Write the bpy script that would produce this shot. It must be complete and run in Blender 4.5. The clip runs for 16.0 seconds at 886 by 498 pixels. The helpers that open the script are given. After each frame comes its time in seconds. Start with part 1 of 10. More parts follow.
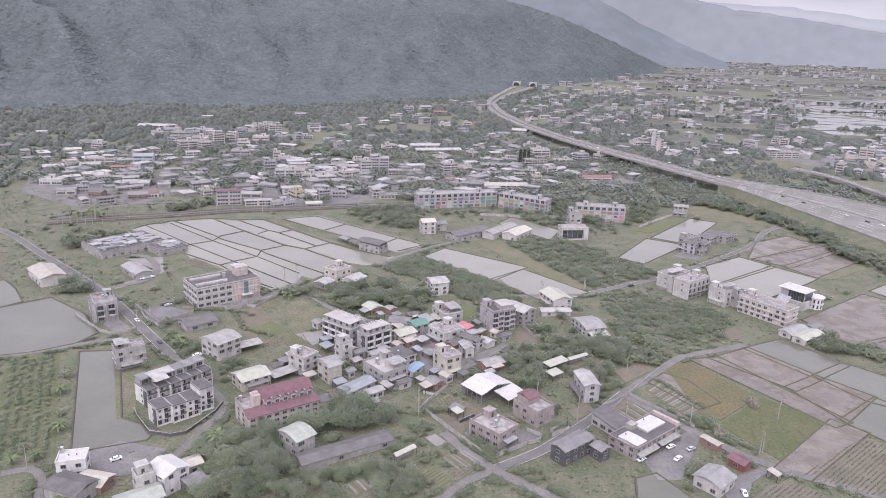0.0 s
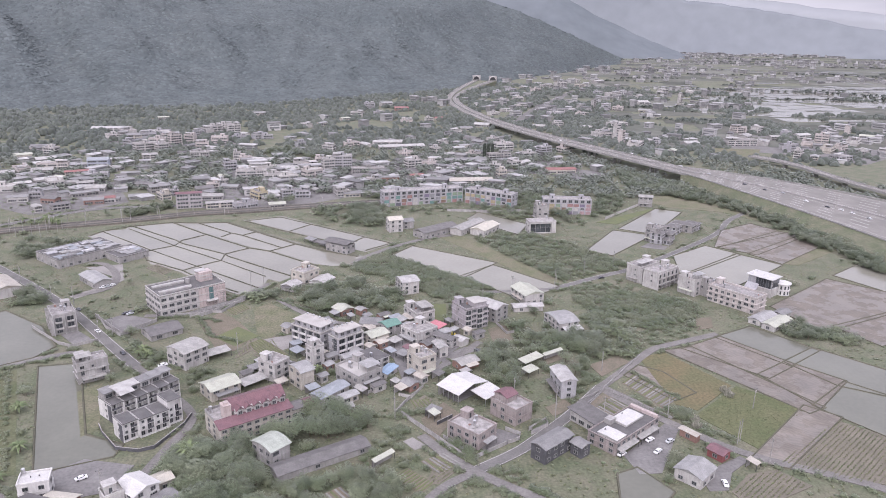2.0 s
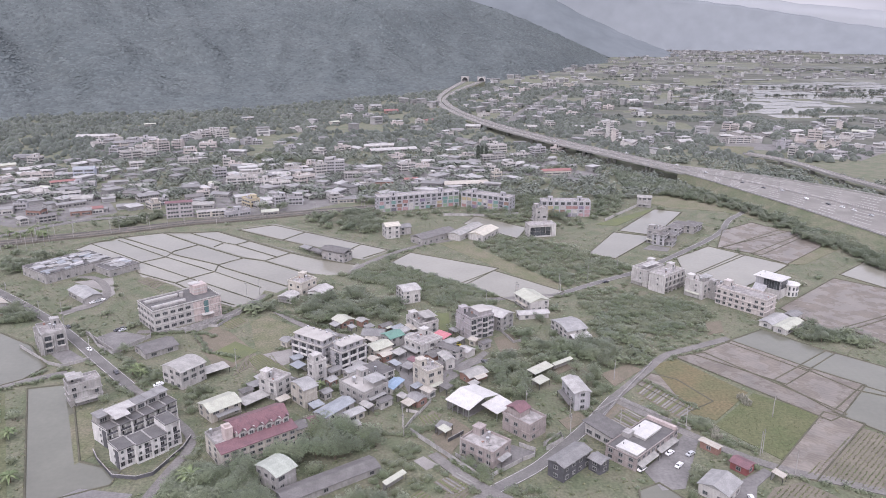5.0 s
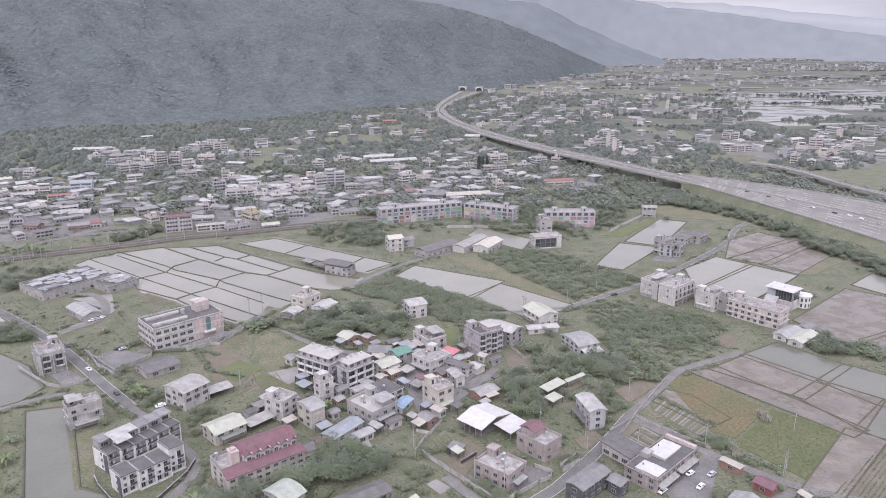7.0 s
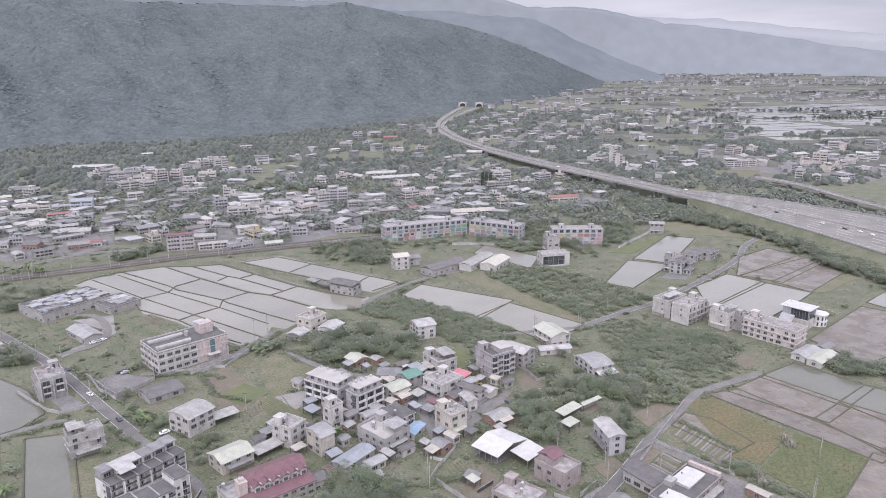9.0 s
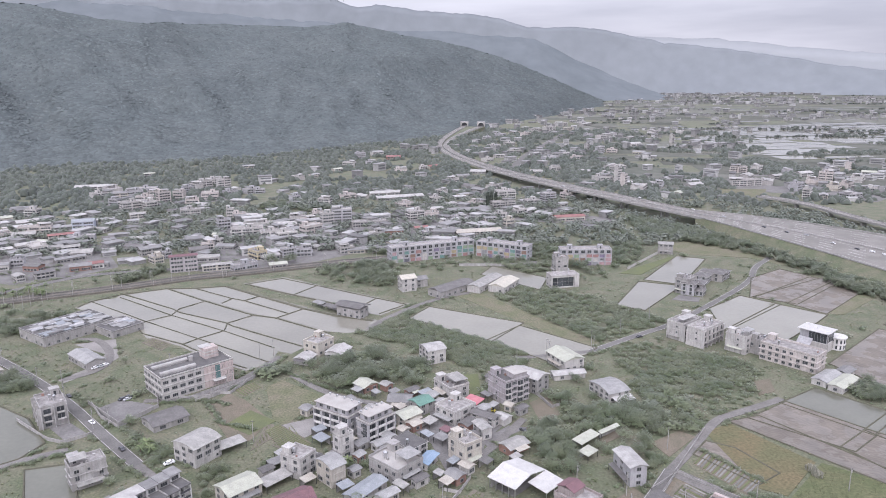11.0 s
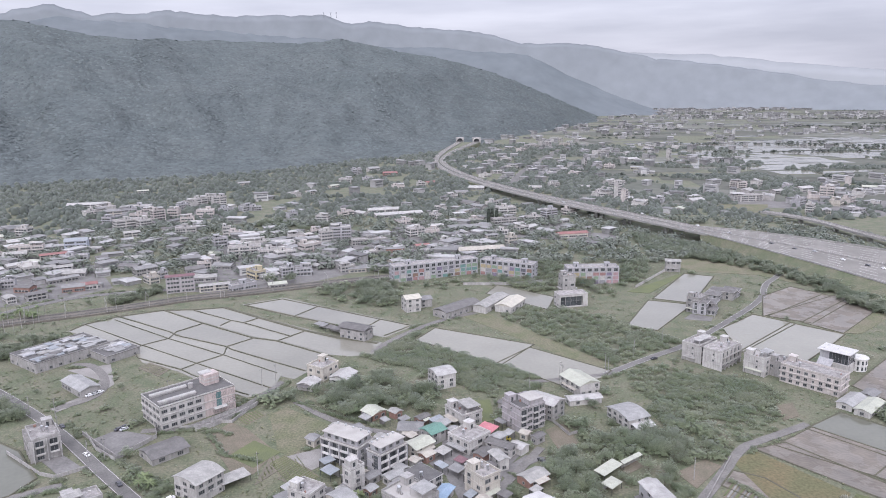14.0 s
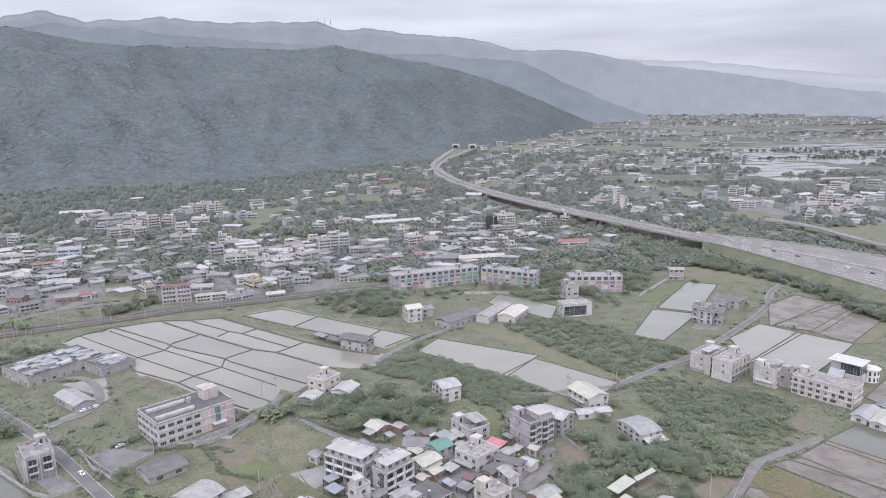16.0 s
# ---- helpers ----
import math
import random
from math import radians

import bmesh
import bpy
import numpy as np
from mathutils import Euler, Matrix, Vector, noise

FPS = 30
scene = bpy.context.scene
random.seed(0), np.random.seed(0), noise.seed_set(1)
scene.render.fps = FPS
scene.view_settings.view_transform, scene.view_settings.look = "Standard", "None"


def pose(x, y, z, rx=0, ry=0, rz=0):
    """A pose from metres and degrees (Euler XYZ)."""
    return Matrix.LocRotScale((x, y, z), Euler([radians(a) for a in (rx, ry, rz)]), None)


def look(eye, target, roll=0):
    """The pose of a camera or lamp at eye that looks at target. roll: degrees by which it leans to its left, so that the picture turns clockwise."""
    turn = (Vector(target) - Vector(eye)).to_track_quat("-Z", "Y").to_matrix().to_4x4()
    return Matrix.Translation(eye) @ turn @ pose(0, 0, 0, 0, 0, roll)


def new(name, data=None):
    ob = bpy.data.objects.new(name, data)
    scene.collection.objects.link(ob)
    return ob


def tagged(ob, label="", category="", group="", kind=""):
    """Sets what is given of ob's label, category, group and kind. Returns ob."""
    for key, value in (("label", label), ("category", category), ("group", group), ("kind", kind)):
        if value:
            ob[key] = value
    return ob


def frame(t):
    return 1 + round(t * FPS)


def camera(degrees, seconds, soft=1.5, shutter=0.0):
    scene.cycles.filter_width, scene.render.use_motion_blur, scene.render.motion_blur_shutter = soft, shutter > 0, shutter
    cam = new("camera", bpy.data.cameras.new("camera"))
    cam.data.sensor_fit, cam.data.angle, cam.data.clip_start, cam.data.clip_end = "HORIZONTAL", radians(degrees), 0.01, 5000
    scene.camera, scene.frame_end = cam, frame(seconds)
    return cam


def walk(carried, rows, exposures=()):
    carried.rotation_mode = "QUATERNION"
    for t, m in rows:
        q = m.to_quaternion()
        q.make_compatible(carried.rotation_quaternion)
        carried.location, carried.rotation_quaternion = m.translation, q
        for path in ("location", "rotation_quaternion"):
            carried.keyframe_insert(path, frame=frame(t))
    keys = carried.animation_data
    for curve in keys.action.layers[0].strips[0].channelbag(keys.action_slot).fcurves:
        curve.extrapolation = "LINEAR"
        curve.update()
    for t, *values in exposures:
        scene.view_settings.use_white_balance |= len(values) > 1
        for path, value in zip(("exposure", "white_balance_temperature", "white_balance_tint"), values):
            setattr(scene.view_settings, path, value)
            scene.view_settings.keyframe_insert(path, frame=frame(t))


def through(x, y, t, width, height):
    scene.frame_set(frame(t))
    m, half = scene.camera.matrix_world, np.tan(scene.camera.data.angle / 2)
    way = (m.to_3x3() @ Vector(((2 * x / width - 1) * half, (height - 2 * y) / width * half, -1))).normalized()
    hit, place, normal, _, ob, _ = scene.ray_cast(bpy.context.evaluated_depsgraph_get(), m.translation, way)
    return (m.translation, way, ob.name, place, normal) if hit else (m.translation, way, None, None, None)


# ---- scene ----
cam = camera(62.0, 16.0, soft=0.93)
PATH = [
    (0, (18.570, 19.025, 165.326), (18.550, 21.415, 164.593), 2.0),
    (0.5, (18.234, 20.278, 165.399), (18.245, 22.666, 164.664), 1.7),
    (1, (17.329, 21.760, 165.188), (17.381, 24.148, 164.449), 1.5),
    (1.5, (16.249, 23.577, 165.030), (16.346, 25.962, 164.288), 1.3),
    (2, (15.104, 25.289, 164.920), (15.207, 27.673, 164.175), 1.1),
    (2.5, (13.986, 27.051, 164.935), (14.099, 29.434, 164.189), 0.9),
    (3, (12.846, 29.268, 164.824), (12.975, 31.650, 164.076), 0.7),
    (5.5, (6.567, 40.751, 164.566), (6.710, 43.136, 163.831), 0.2),
    (6, (5.249, 42.960, 164.632), (5.395, 45.347, 163.905), 0.1),
    (6.5, (3.879, 45.439, 164.621), (4.029, 47.828, 163.903), -0.0),
    (7, (2.572, 47.615, 164.440), (2.726, 50.006, 163.730), -0.1),
    (7.5, (1.254, 50.170, 164.239), (1.410, 52.565, 163.539), -0.1),
    (8, (-0.164, 52.526, 164.210), (-0.005, 54.925, 163.521), -0.2),
    (8.5, (-1.734, 54.935, 164.214), (-1.574, 57.337, 163.539), -0.2),
    (9, (-3.095, 57.127, 164.235), (-2.934, 59.532, 163.574), -0.3),
    (11.5, (-9.848, 68.936, 163.941), (-9.684, 71.361, 163.354), -0.4),
    (12, (-11.271, 71.576, 163.743), (-11.101, 74.004, 163.167), -0.4),
    (12.5, (-12.594, 74.222, 163.609), (-12.419, 76.650, 163.041), -0.4),
    (13, (-14.016, 76.345, 163.686), (-13.836, 78.775, 163.124), -0.4),
    (13.5, (-15.405, 79.134, 163.583), (-15.220, 81.564, 163.026), -0.5),
    (14, (-16.644, 81.698, 163.397), (-16.454, 84.129, 162.847), -0.5),
    (14.5, (-17.850, 84.131, 163.403), (-17.655, 86.564, 162.858), -0.5),
    (15, (-19.164, 86.647, 163.475), (-18.962, 89.081, 162.935), -0.5),
    (15.5, (-20.209, 88.776, 163.291), (-20.002, 91.210, 162.757), -0.5),
    (16, (-21.721, 91.448, 163.236), (-21.509, 93.881, 162.707), -0.5),
]
walk(cam, [(t, look(eye, target, roll)) for t, eye, target, roll in PATH],
     [(0, 0.68, 6090, 23), (9, 0.68, 6010, 20), (16, 0.66, 5930, 17)])

# ---- light ----
world = bpy.data.worlds.new("overcast_sky")
scene.world = world
world.use_nodes = True
wt = world.node_tree
wt.nodes.clear()
w_out = wt.nodes.new("ShaderNodeOutputWorld")
w_bg = wt.nodes.new("ShaderNodeBackground")
w_sky = wt.nodes.new("ShaderNodeTexSky")
w_sky.sky_type, w_sky.sun_disc = "NISHITA", False
w_sky.sun_elevation, w_sky.sun_rotation = radians(42), radians(192)
w_sky.dust_density = 4.0
w_scale = wt.nodes.new("ShaderNodeVectorMath")
w_scale.operation, w_scale.inputs["Scale"].default_value = "SCALE", 0.10
w_tex = wt.nodes.new("ShaderNodeTexCoord")
w_map = wt.nodes.new("ShaderNodeMapping")
w_map.inputs["Scale"].default_value = (1.0, 1.0, 8.0)
w_noise = wt.nodes.new("ShaderNodeTexNoise")
w_noise.inputs["Scale"].default_value, w_noise.inputs["Detail"].default_value = 2.6, 6.0
w_ramp = wt.nodes.new("ShaderNodeValToRGB")
w_ramp.color_ramp.elements[0].position, w_ramp.color_ramp.elements[0].color = 0.34, (0.47, 0.475, 0.505, 1)
w_ramp.color_ramp.elements[1].position, w_ramp.color_ramp.elements[1].color = 0.66, (0.70, 0.695, 0.71, 1)
w_mix = wt.nodes.new("ShaderNodeMixRGB")
w_mix.inputs["Fac"].default_value = 0.88
wt.links.new(w_tex.outputs["Generated"], w_map.inputs["Vector"])
wt.links.new(w_map.outputs["Vector"], w_noise.inputs["Vector"])
wt.links.new(w_noise.outputs["Fac"], w_ramp.inputs["Fac"])
wt.links.new(w_sky.outputs["Color"], w_scale.inputs[0])
wt.links.new(w_scale.outputs["Vector"], w_mix.inputs["Color1"])
wt.links.new(w_ramp.outputs["Color"], w_mix.inputs["Color2"])
wt.links.new(w_bg.outputs["Background"], w_out.inputs["Surface"])
w_bg.inputs["Strength"].default_value = 1.0
# an overcast sky is about three times as bright overhead as at the horizon
w_sep = wt.nodes.new("ShaderNodeSeparateXYZ")
w_rise = wt.nodes.new("ShaderNodeMapRange")
w_rise.inputs["To Min"].default_value, w_rise.inputs["To Max"].default_value = 0.74, 2.10
w_lift = wt.nodes.new("ShaderNodeVectorMath")
w_lift.operation = "SCALE"
wt.links.new(w_tex.outputs["Generated"], w_sep.inputs[0])
wt.links.new(w_sep.outputs["Z"], w_rise.inputs["Value"])
wt.links.new(w_mix.outputs["Color"], w_lift.inputs[0])
wt.links.new(w_rise.outputs["Result"], w_lift.inputs["Scale"])
wt.links.new(w_lift.outputs["Vector"], w_bg.inputs["Color"])

sun = new("sun", bpy.data.lights.new("sun", "SUN"))
sun.data.energy, sun.data.angle, sun.data.color = 1.7, radians(75), (1.0, 0.975, 0.94)
sun.matrix_world = look((0, 0, 300), (70, 330, 0))


# ---- materials ----
def mat(name, a, b=None, scale=0.5, rough=0.85, metal=0.0, fine=6.0, bump=0.15, island=0.0, each=0.0, spec=0.3, glow=0.0, vary=0.18, sheen=0.0, through=0.0):
    """Two colours mixed by a coarse noise, broken up by a fine one; island and each vary the value piece by piece."""
    m = bpy.data.materials.new(name)
    m.use_nodes = True
    t = m.node_tree
    bsdf = t.nodes["Principled BSDF"]
    b = b or tuple(c * 0.8 for c in a)
    geo = t.nodes.new("ShaderNodeNewGeometry")
    n1 = t.nodes.new("ShaderNodeTexNoise")
    n1.inputs["Scale"].default_value, n1.inputs["Detail"].default_value = scale, 5.0
    n2 = t.nodes.new("ShaderNodeTexNoise")
    n2.inputs["Scale"].default_value, n2.inputs["Detail"].default_value = fine, 3.0
    t.links.new(geo.outputs["Position"], n1.inputs["Vector"])
    t.links.new(geo.outputs["Position"], n2.inputs["Vector"])
    ramp = t.nodes.new("ShaderNodeValToRGB")
    ramp.color_ramp.elements[0].position, ramp.color_ramp.elements[0].color = 0.36, (*a, 1)
    ramp.color_ramp.elements[1].position, ramp.color_ramp.elements[1].color = 0.64, (*b, 1)
    t.links.new(n1.outputs["Fac"], ramp.inputs["Fac"])
    hsv = t.nodes.new("ShaderNodeHueSaturation")
    t.links.new(ramp.outputs["Color"], hsv.inputs["Color"])
    val = t.nodes.new("ShaderNodeMapRange")
    val.inputs["From Min"].default_value, val.inputs["From Max"].default_value = 0.25, 0.75
    val.inputs["To Min"].default_value, val.inputs["To Max"].default_value = 1 - vary, 1 + vary
    t.links.new(n2.outputs["Fac"], val.inputs["Value"])
    last = val.outputs["Result"]
    for amount, source in ((island, "geo"), (each, "info")):
        if amount:
            node = geo if source == "geo" else t.nodes.new("ShaderNodeObjectInfo")
            spread = t.nodes.new("ShaderNodeMapRange")
            spread.inputs["To Min"].default_value, spread.inputs["To Max"].default_value = 1 - amount, 1 + amount
            t.links.new(node.outputs["Random Per Island" if source == "geo" else "Random"], spread.inputs["Value"])
            times = t.nodes.new("ShaderNodeMath")
            times.operation = "MULTIPLY"
            t.links.new(last, times.inputs[0])
            t.links.new(spread.outputs["Result"], times.inputs[1])
            last = times.outputs["Value"]
    t.links.new(last, hsv.inputs["Value"])
    t.links.new(hsv.outputs["Color"], bsdf.inputs["Base Color"])
    bsdf.inputs["Roughness"].default_value, bsdf.inputs["Metallic"].default_value = rough, metal
    bsdf.inputs["Specular IOR Level"].default_value = spec
    # pale blue-grey sheen at grazing angles stands in for haze
    if sheen:
        bsdf.inputs["Sheen Weight"].default_value, bsdf.inputs["Sheen Roughness"].default_value = sheen, 0.6
        bsdf.inputs["Sheen Tint"].default_value = (0.80, 0.82, 0.86, 1)
    if through:
        # leaves let part of the light through
        leaf = t.nodes.new("ShaderNodeBsdfTranslucent")
        mixed = t.nodes.new("ShaderNodeMixShader")
        mixed.inputs[0].default_value = through
        t.links.new(hsv.outputs["Color"], leaf.inputs["Color"])
        t.links.new(bsdf.outputs["BSDF"], mixed.inputs[1])
        t.links.new(leaf.outputs["BSDF"], mixed.inputs[2])
        t.links.new(mixed.outputs["Shader"], t.nodes["Material Output"].inputs["Surface"])
    # glow stands in for haze: the far ridges emit their own colour
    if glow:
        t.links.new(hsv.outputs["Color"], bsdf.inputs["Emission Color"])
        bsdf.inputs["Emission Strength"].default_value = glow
    if bump:
        bn = t.nodes.new("ShaderNodeBump")
        bn.inputs["Strength"].default_value, bn.inputs["Distance"].default_value = bump, 0.1
        t.links.new(n2.outputs["Fac"], bn.inputs["Height"])
        t.links.new(bn.outputs["Normal"], bsdf.inputs["Normal"])
    return m


def ribbed(name, a, b, pitch=0.35, rough=0.5, metal=0.0, each=0.0):
    """Profiled sheet metal: ribs as relief, with rain streaks and dull patches."""
    m = mat(name, a, b, scale=0.35, rough=rough, metal=metal, fine=2.5, bump=0.0, each=each, spec=0.2)
    t = m.node_tree
    tc = t.nodes.new("ShaderNodeTexCoord")
    wave = t.nodes.new("ShaderNodeTexWave")
    wave.wave_type, wave.bands_direction = "BANDS", "X"
    wave.inputs["Scale"].default_value = 0.31 / pitch
    bn = t.nodes.new("ShaderNodeBump")
    bn.inputs["Strength"].default_value, bn.inputs["Distance"].default_value = 0.5, 0.04
    t.links.new(tc.outputs["Object"], wave.inputs["Vector"])
    t.links.new(wave.outputs["Fac"], bn.inputs["Height"])
    t.links.new(bn.outputs["Normal"], t.nodes["Principled BSDF"].inputs["Normal"])
    return m


def streaked(name, a, b, scale, rough, each=0.0):
    """Rendered or tiled wall with rain streaks that run down it and soot patches."""
    m = mat(name, a, b, scale, rough, each=each)
    t = m.node_tree
    bsdf = t.nodes["Principled BSDF"]
    geo = [n for n in t.nodes if n.type == "NEW_GEOMETRY"][0]
    source = bsdf.inputs["Base Color"].links[0].from_socket
    mapping = t.nodes.new("ShaderNodeMapping")
    mapping.inputs["Scale"].default_value = (1.0, 1.0, 0.14)
    runs = t.nodes.new("ShaderNodeTexNoise")
    runs.inputs["Scale"].default_value, runs.inputs["Detail"].default_value = 1.1, 5.0
    lift = t.nodes.new("ShaderNodeMapRange")
    lift.inputs["From Min"].default_value, lift.inputs["From Max"].default_value = 0.36, 0.58
    lift.inputs["To Min"].default_value, lift.inputs["To Max"].default_value = 0.84, 1.03
    tone = t.nodes.new("ShaderNodeVectorMath")
    tone.operation = "SCALE"
    t.links.new(geo.outputs["Position"], mapping.inputs["Vector"])
    t.links.new(mapping.outputs["Vector"], runs.inputs["Vector"])
    t.links.new(runs.outputs["Fac"], lift.inputs["Value"])
    t.links.new(source, tone.inputs[0])
    t.links.new(lift.outputs["Result"], tone.inputs["Scale"])
    t.links.new(tone.outputs["Vector"], bsdf.inputs["Base Color"])
    return m


WALL = {
    "white": streaked("white_render", (0.455, 0.44, 0.42), (0.36, 0.347, 0.333), 0.25, 0.8, each=0.06),
    "bright": streaked("clean_white_paint", (0.58, 0.567, 0.55), (0.49, 0.478, 0.465), 0.25, 0.7),
    "cream": streaked("cream_render", (0.45, 0.42, 0.37), (0.37, 0.345, 0.305), 0.25, 0.8, each=0.06),
    "pink": streaked("pinkish_tile", (0.46, 0.39, 0.37), (0.39, 0.33, 0.31), 0.3, 0.6, each=0.05),
    "pinkrow": streaked("pale_pink_render", (0.47, 0.43, 0.405), (0.39, 0.36, 0.34), 0.3, 0.75),
    "mauve": streaked("mauve_brown_tile", (0.315, 0.275, 0.262), (0.25, 0.218, 0.208), 0.3, 0.75),
    "grey": streaked("grey_render", (0.33, 0.32, 0.31), (0.26, 0.25, 0.24), 0.3, 0.85, each=0.08),
    "greytile": streaked("grey_tile", (0.36, 0.36, 0.37), (0.31, 0.30, 0.31), 0.3, 0.6),
    "band": streaked("mauve_grey_tile", (0.36, 0.34, 0.35), (0.31, 0.29, 0.29), 0.3, 0.6),
    "dark": mat("charcoal_cladding", (0.10, 0.10, 0.11), (0.07, 0.07, 0.075), 0.4, 0.7),
    "brick": mat("red_brown_brick", (0.27, 0.17, 0.14), (0.21, 0.13, 0.11), 0.5, 0.85),
    "maroon": mat("maroon_sheet", (0.24, 0.09, 0.09), (0.19, 0.07, 0.07), 0.5, 0.6),
    "raw": streaked("raw_concrete", (0.36, 0.35, 0.34), (0.27, 0.26, 0.25), 0.25, 0.9),
    "yellow": streaked("yellow_render", (0.44, 0.39, 0.27), (0.37, 0.33, 0.24), 0.3, 0.8),
    "blue": streaked("blue_grey_render", (0.42, 0.44, 0.50), (0.36, 0.38, 0.43), 0.3, 0.8),
}
ROOF = {
    "bright": ribbed("new_white_sheet", (0.48, 0.47, 0.455), (0.42, 0.41, 0.398)),
    "white": ribbed("white_sheet", (0.385, 0.375, 0.36), (0.29, 0.28, 0.27), each=0.05),
    "pale": ribbed("pale_grey_sheet", (0.315, 0.305, 0.287), (0.225, 0.219, 0.208), each=0.08),
    "silver": ribbed("silver_sheet", (0.30, 0.297, 0.29), (0.235, 0.232, 0.228), rough=0.6, each=0.06),
    "grey": ribbed("grey_sheet", (0.22, 0.216, 0.212), (0.17, 0.167, 0.165), each=0.08),
    "slate": ribbed("dark_grey_sheet", (0.145, 0.138, 0.134), (0.108, 0.103, 0.100), each=0.1),
    "bluegrey": ribbed("blue_grey_sheet", (0.27, 0.285, 0.30), (0.22, 0.235, 0.25), each=0.05),
    "blue": ribbed("blue_sheet", (0.24, 0.31, 0.40), (0.19, 0.26, 0.34)),
    "green": ribbed("green_sheet", (0.13, 0.235, 0.195), (0.11, 0.195, 0.162)),
    "sage": ribbed("sage_sheet", (0.335, 0.355, 0.31), (0.275, 0.295, 0.255)),
    "sagepale": ribbed("pale_sage_sheet", (0.385, 0.39, 0.325), (0.325, 0.33, 0.28)),
    "cream": ribbed("cream_sheet", (0.45, 0.42, 0.36), (0.38, 0.36, 0.31)),
    "tan": ribbed("tan_sheet", (0.38, 0.355, 0.31), (0.31, 0.285, 0.25)),
    "rose": ribbed("rose_sheet", (0.46, 0.18, 0.20), (0.40, 0.16, 0.18)),
    "red": ribbed("red_sheet", (0.27, 0.135, 0.125), (0.21, 0.11, 0.105), each=0.1),
    "maroon": ribbed("crimson_tile", (0.178, 0.100, 0.110), (0.140, 0.084, 0.094), 0.3),
    "patch": ribbed("patched_sheet", (0.46, 0.45, 0.45), (0.24, 0.24, 0.25)),
}
M_DECK = mat("roof_screed", (0.31, 0.295, 0.285), (0.19, 0.178, 0.172), 0.45, 0.9, each=0.15, vary=0.25)
M_DECKDARK = mat("dark_roof_felt", (0.125, 0.12, 0.118), (0.095, 0.092, 0.092), 0.3, 0.9)
M_DECKWHITE = mat("white_roof_coat", (0.385, 0.368, 0.345), (0.315, 0.300, 0.282), 0.16, 0.7, vary=0.12)
M_GLASS = mat("window_glass", (0.075, 0.08, 0.085), (0.05, 0.055, 0.06), 0.4, 0.12, bump=0, spec=0.5, each=0.3)
M_FRAME = mat("window_frame", (0.27, 0.265, 0.26), (0.20, 0.197, 0.193), 1.0, 0.6, bump=0)
M_STEEL = mat("stainless_steel", (0.62, 0.62, 0.63), (0.52, 0.52, 0.53), 1.0, 0.3, 0.9, bump=0)
M_RAIL = mat("dark_metal", (0.10, 0.10, 0.10), (0.07, 0.07, 0.07), 1.0, 0.5, 0.3, bump=0)
M_WOOD = mat("pole_concrete", (0.34, 0.33, 0.31), (0.27, 0.26, 0.25), 1.0, 0.9)
M_ASPHALT = mat("asphalt", (0.155, 0.149, 0.142), (0.120, 0.115, 0.110), 0.12, 0.9, fine=1.5)
M_LANE = mat("worn_concrete_lane", (0.180, 0.170, 0.160), (0.140, 0.133, 0.125), 0.12, 0.9, fine=1.2, vary=0.25)
M_LINE = mat("road_paint", (0.50, 0.49, 0.47), (0.38, 0.37, 0.36), 0.6, 0.7)
M_CONC = mat("viaduct_concrete", (0.29, 0.282, 0.268), (0.225, 0.22, 0.208), 0.08, 0.95, fine=1.0, spec=0.1)
M_CARRIAGE = mat("worn_carriageway", (0.222, 0.212, 0.198), (0.180, 0.172, 0.160), 0.06, 0.95, fine=1.0, spec=0.1)
M_GROUND = mat("rough_grass", (0.090, 0.105, 0.060), (0.136, 0.131, 0.090), 0.09, 0.95, fine=0.85, bump=0.5, sheen=0.06, vary=0.40)
M_BUND = mat("grassy_bund", (0.080, 0.080, 0.058), (0.108, 0.102, 0.076), 0.2, 0.95, fine=2.0, bump=0.4)
M_LEAF = mat("tree_leaves", (0.162, 0.198, 0.122), (0.210, 0.236, 0.152), 0.05, 0.75, fine=0.9, bump=0, island=0.2, each=0.2, spec=0.25, sheen=0.3, through=0.4)
M_BUSH = mat("bush_leaves", (0.176, 0.214, 0.126), (0.232, 0.254, 0.164), 0.06, 0.8, fine=0.9, bump=0, island=0.2, spec=0.25, sheen=0.25, through=0.4)
M_DRY = mat("dry_grass_blades", (0.140, 0.163, 0.086), (0.205, 0.203, 0.125), 0.08, 0.9, fine=1.2, bump=0, island=0.3, spec=0.1, sheen=0.1, through=0.3)
M_PALM = mat("palm_fronds", (0.098, 0.130, 0.062), (0.130, 0.156, 0.078), 0.2, 0.7, bump=0, island=0.3)
M_BARK = mat("bark", (0.16, 0.13, 0.10), (0.11, 0.09, 0.07), 1.5, 0.95)
# mountain green is shifted to blue-grey: distance haze put into the colour
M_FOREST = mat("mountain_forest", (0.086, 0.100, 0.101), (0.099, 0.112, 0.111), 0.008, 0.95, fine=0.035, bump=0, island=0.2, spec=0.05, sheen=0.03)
# bluer and greyer than near leaves, with haze mixed into the colour
M_WOODS = mat("haze_greyed_woods_leaves", (0.138, 0.161, 0.122), (0.174, 0.193, 0.149), 0.02, 0.85, fine=0.5, bump=0, island=0.22, spec=0.15, sheen=0.35, through=0.3)
# the slope under the trees carries the same haze tint
M_SLOPE = mat("haze_tinted_understorey", (0.086, 0.100, 0.101), (0.098, 0.111, 0.111), 0.006, 0.95, fine=0.06, bump=0.2, spec=0.05, sheen=0.03)
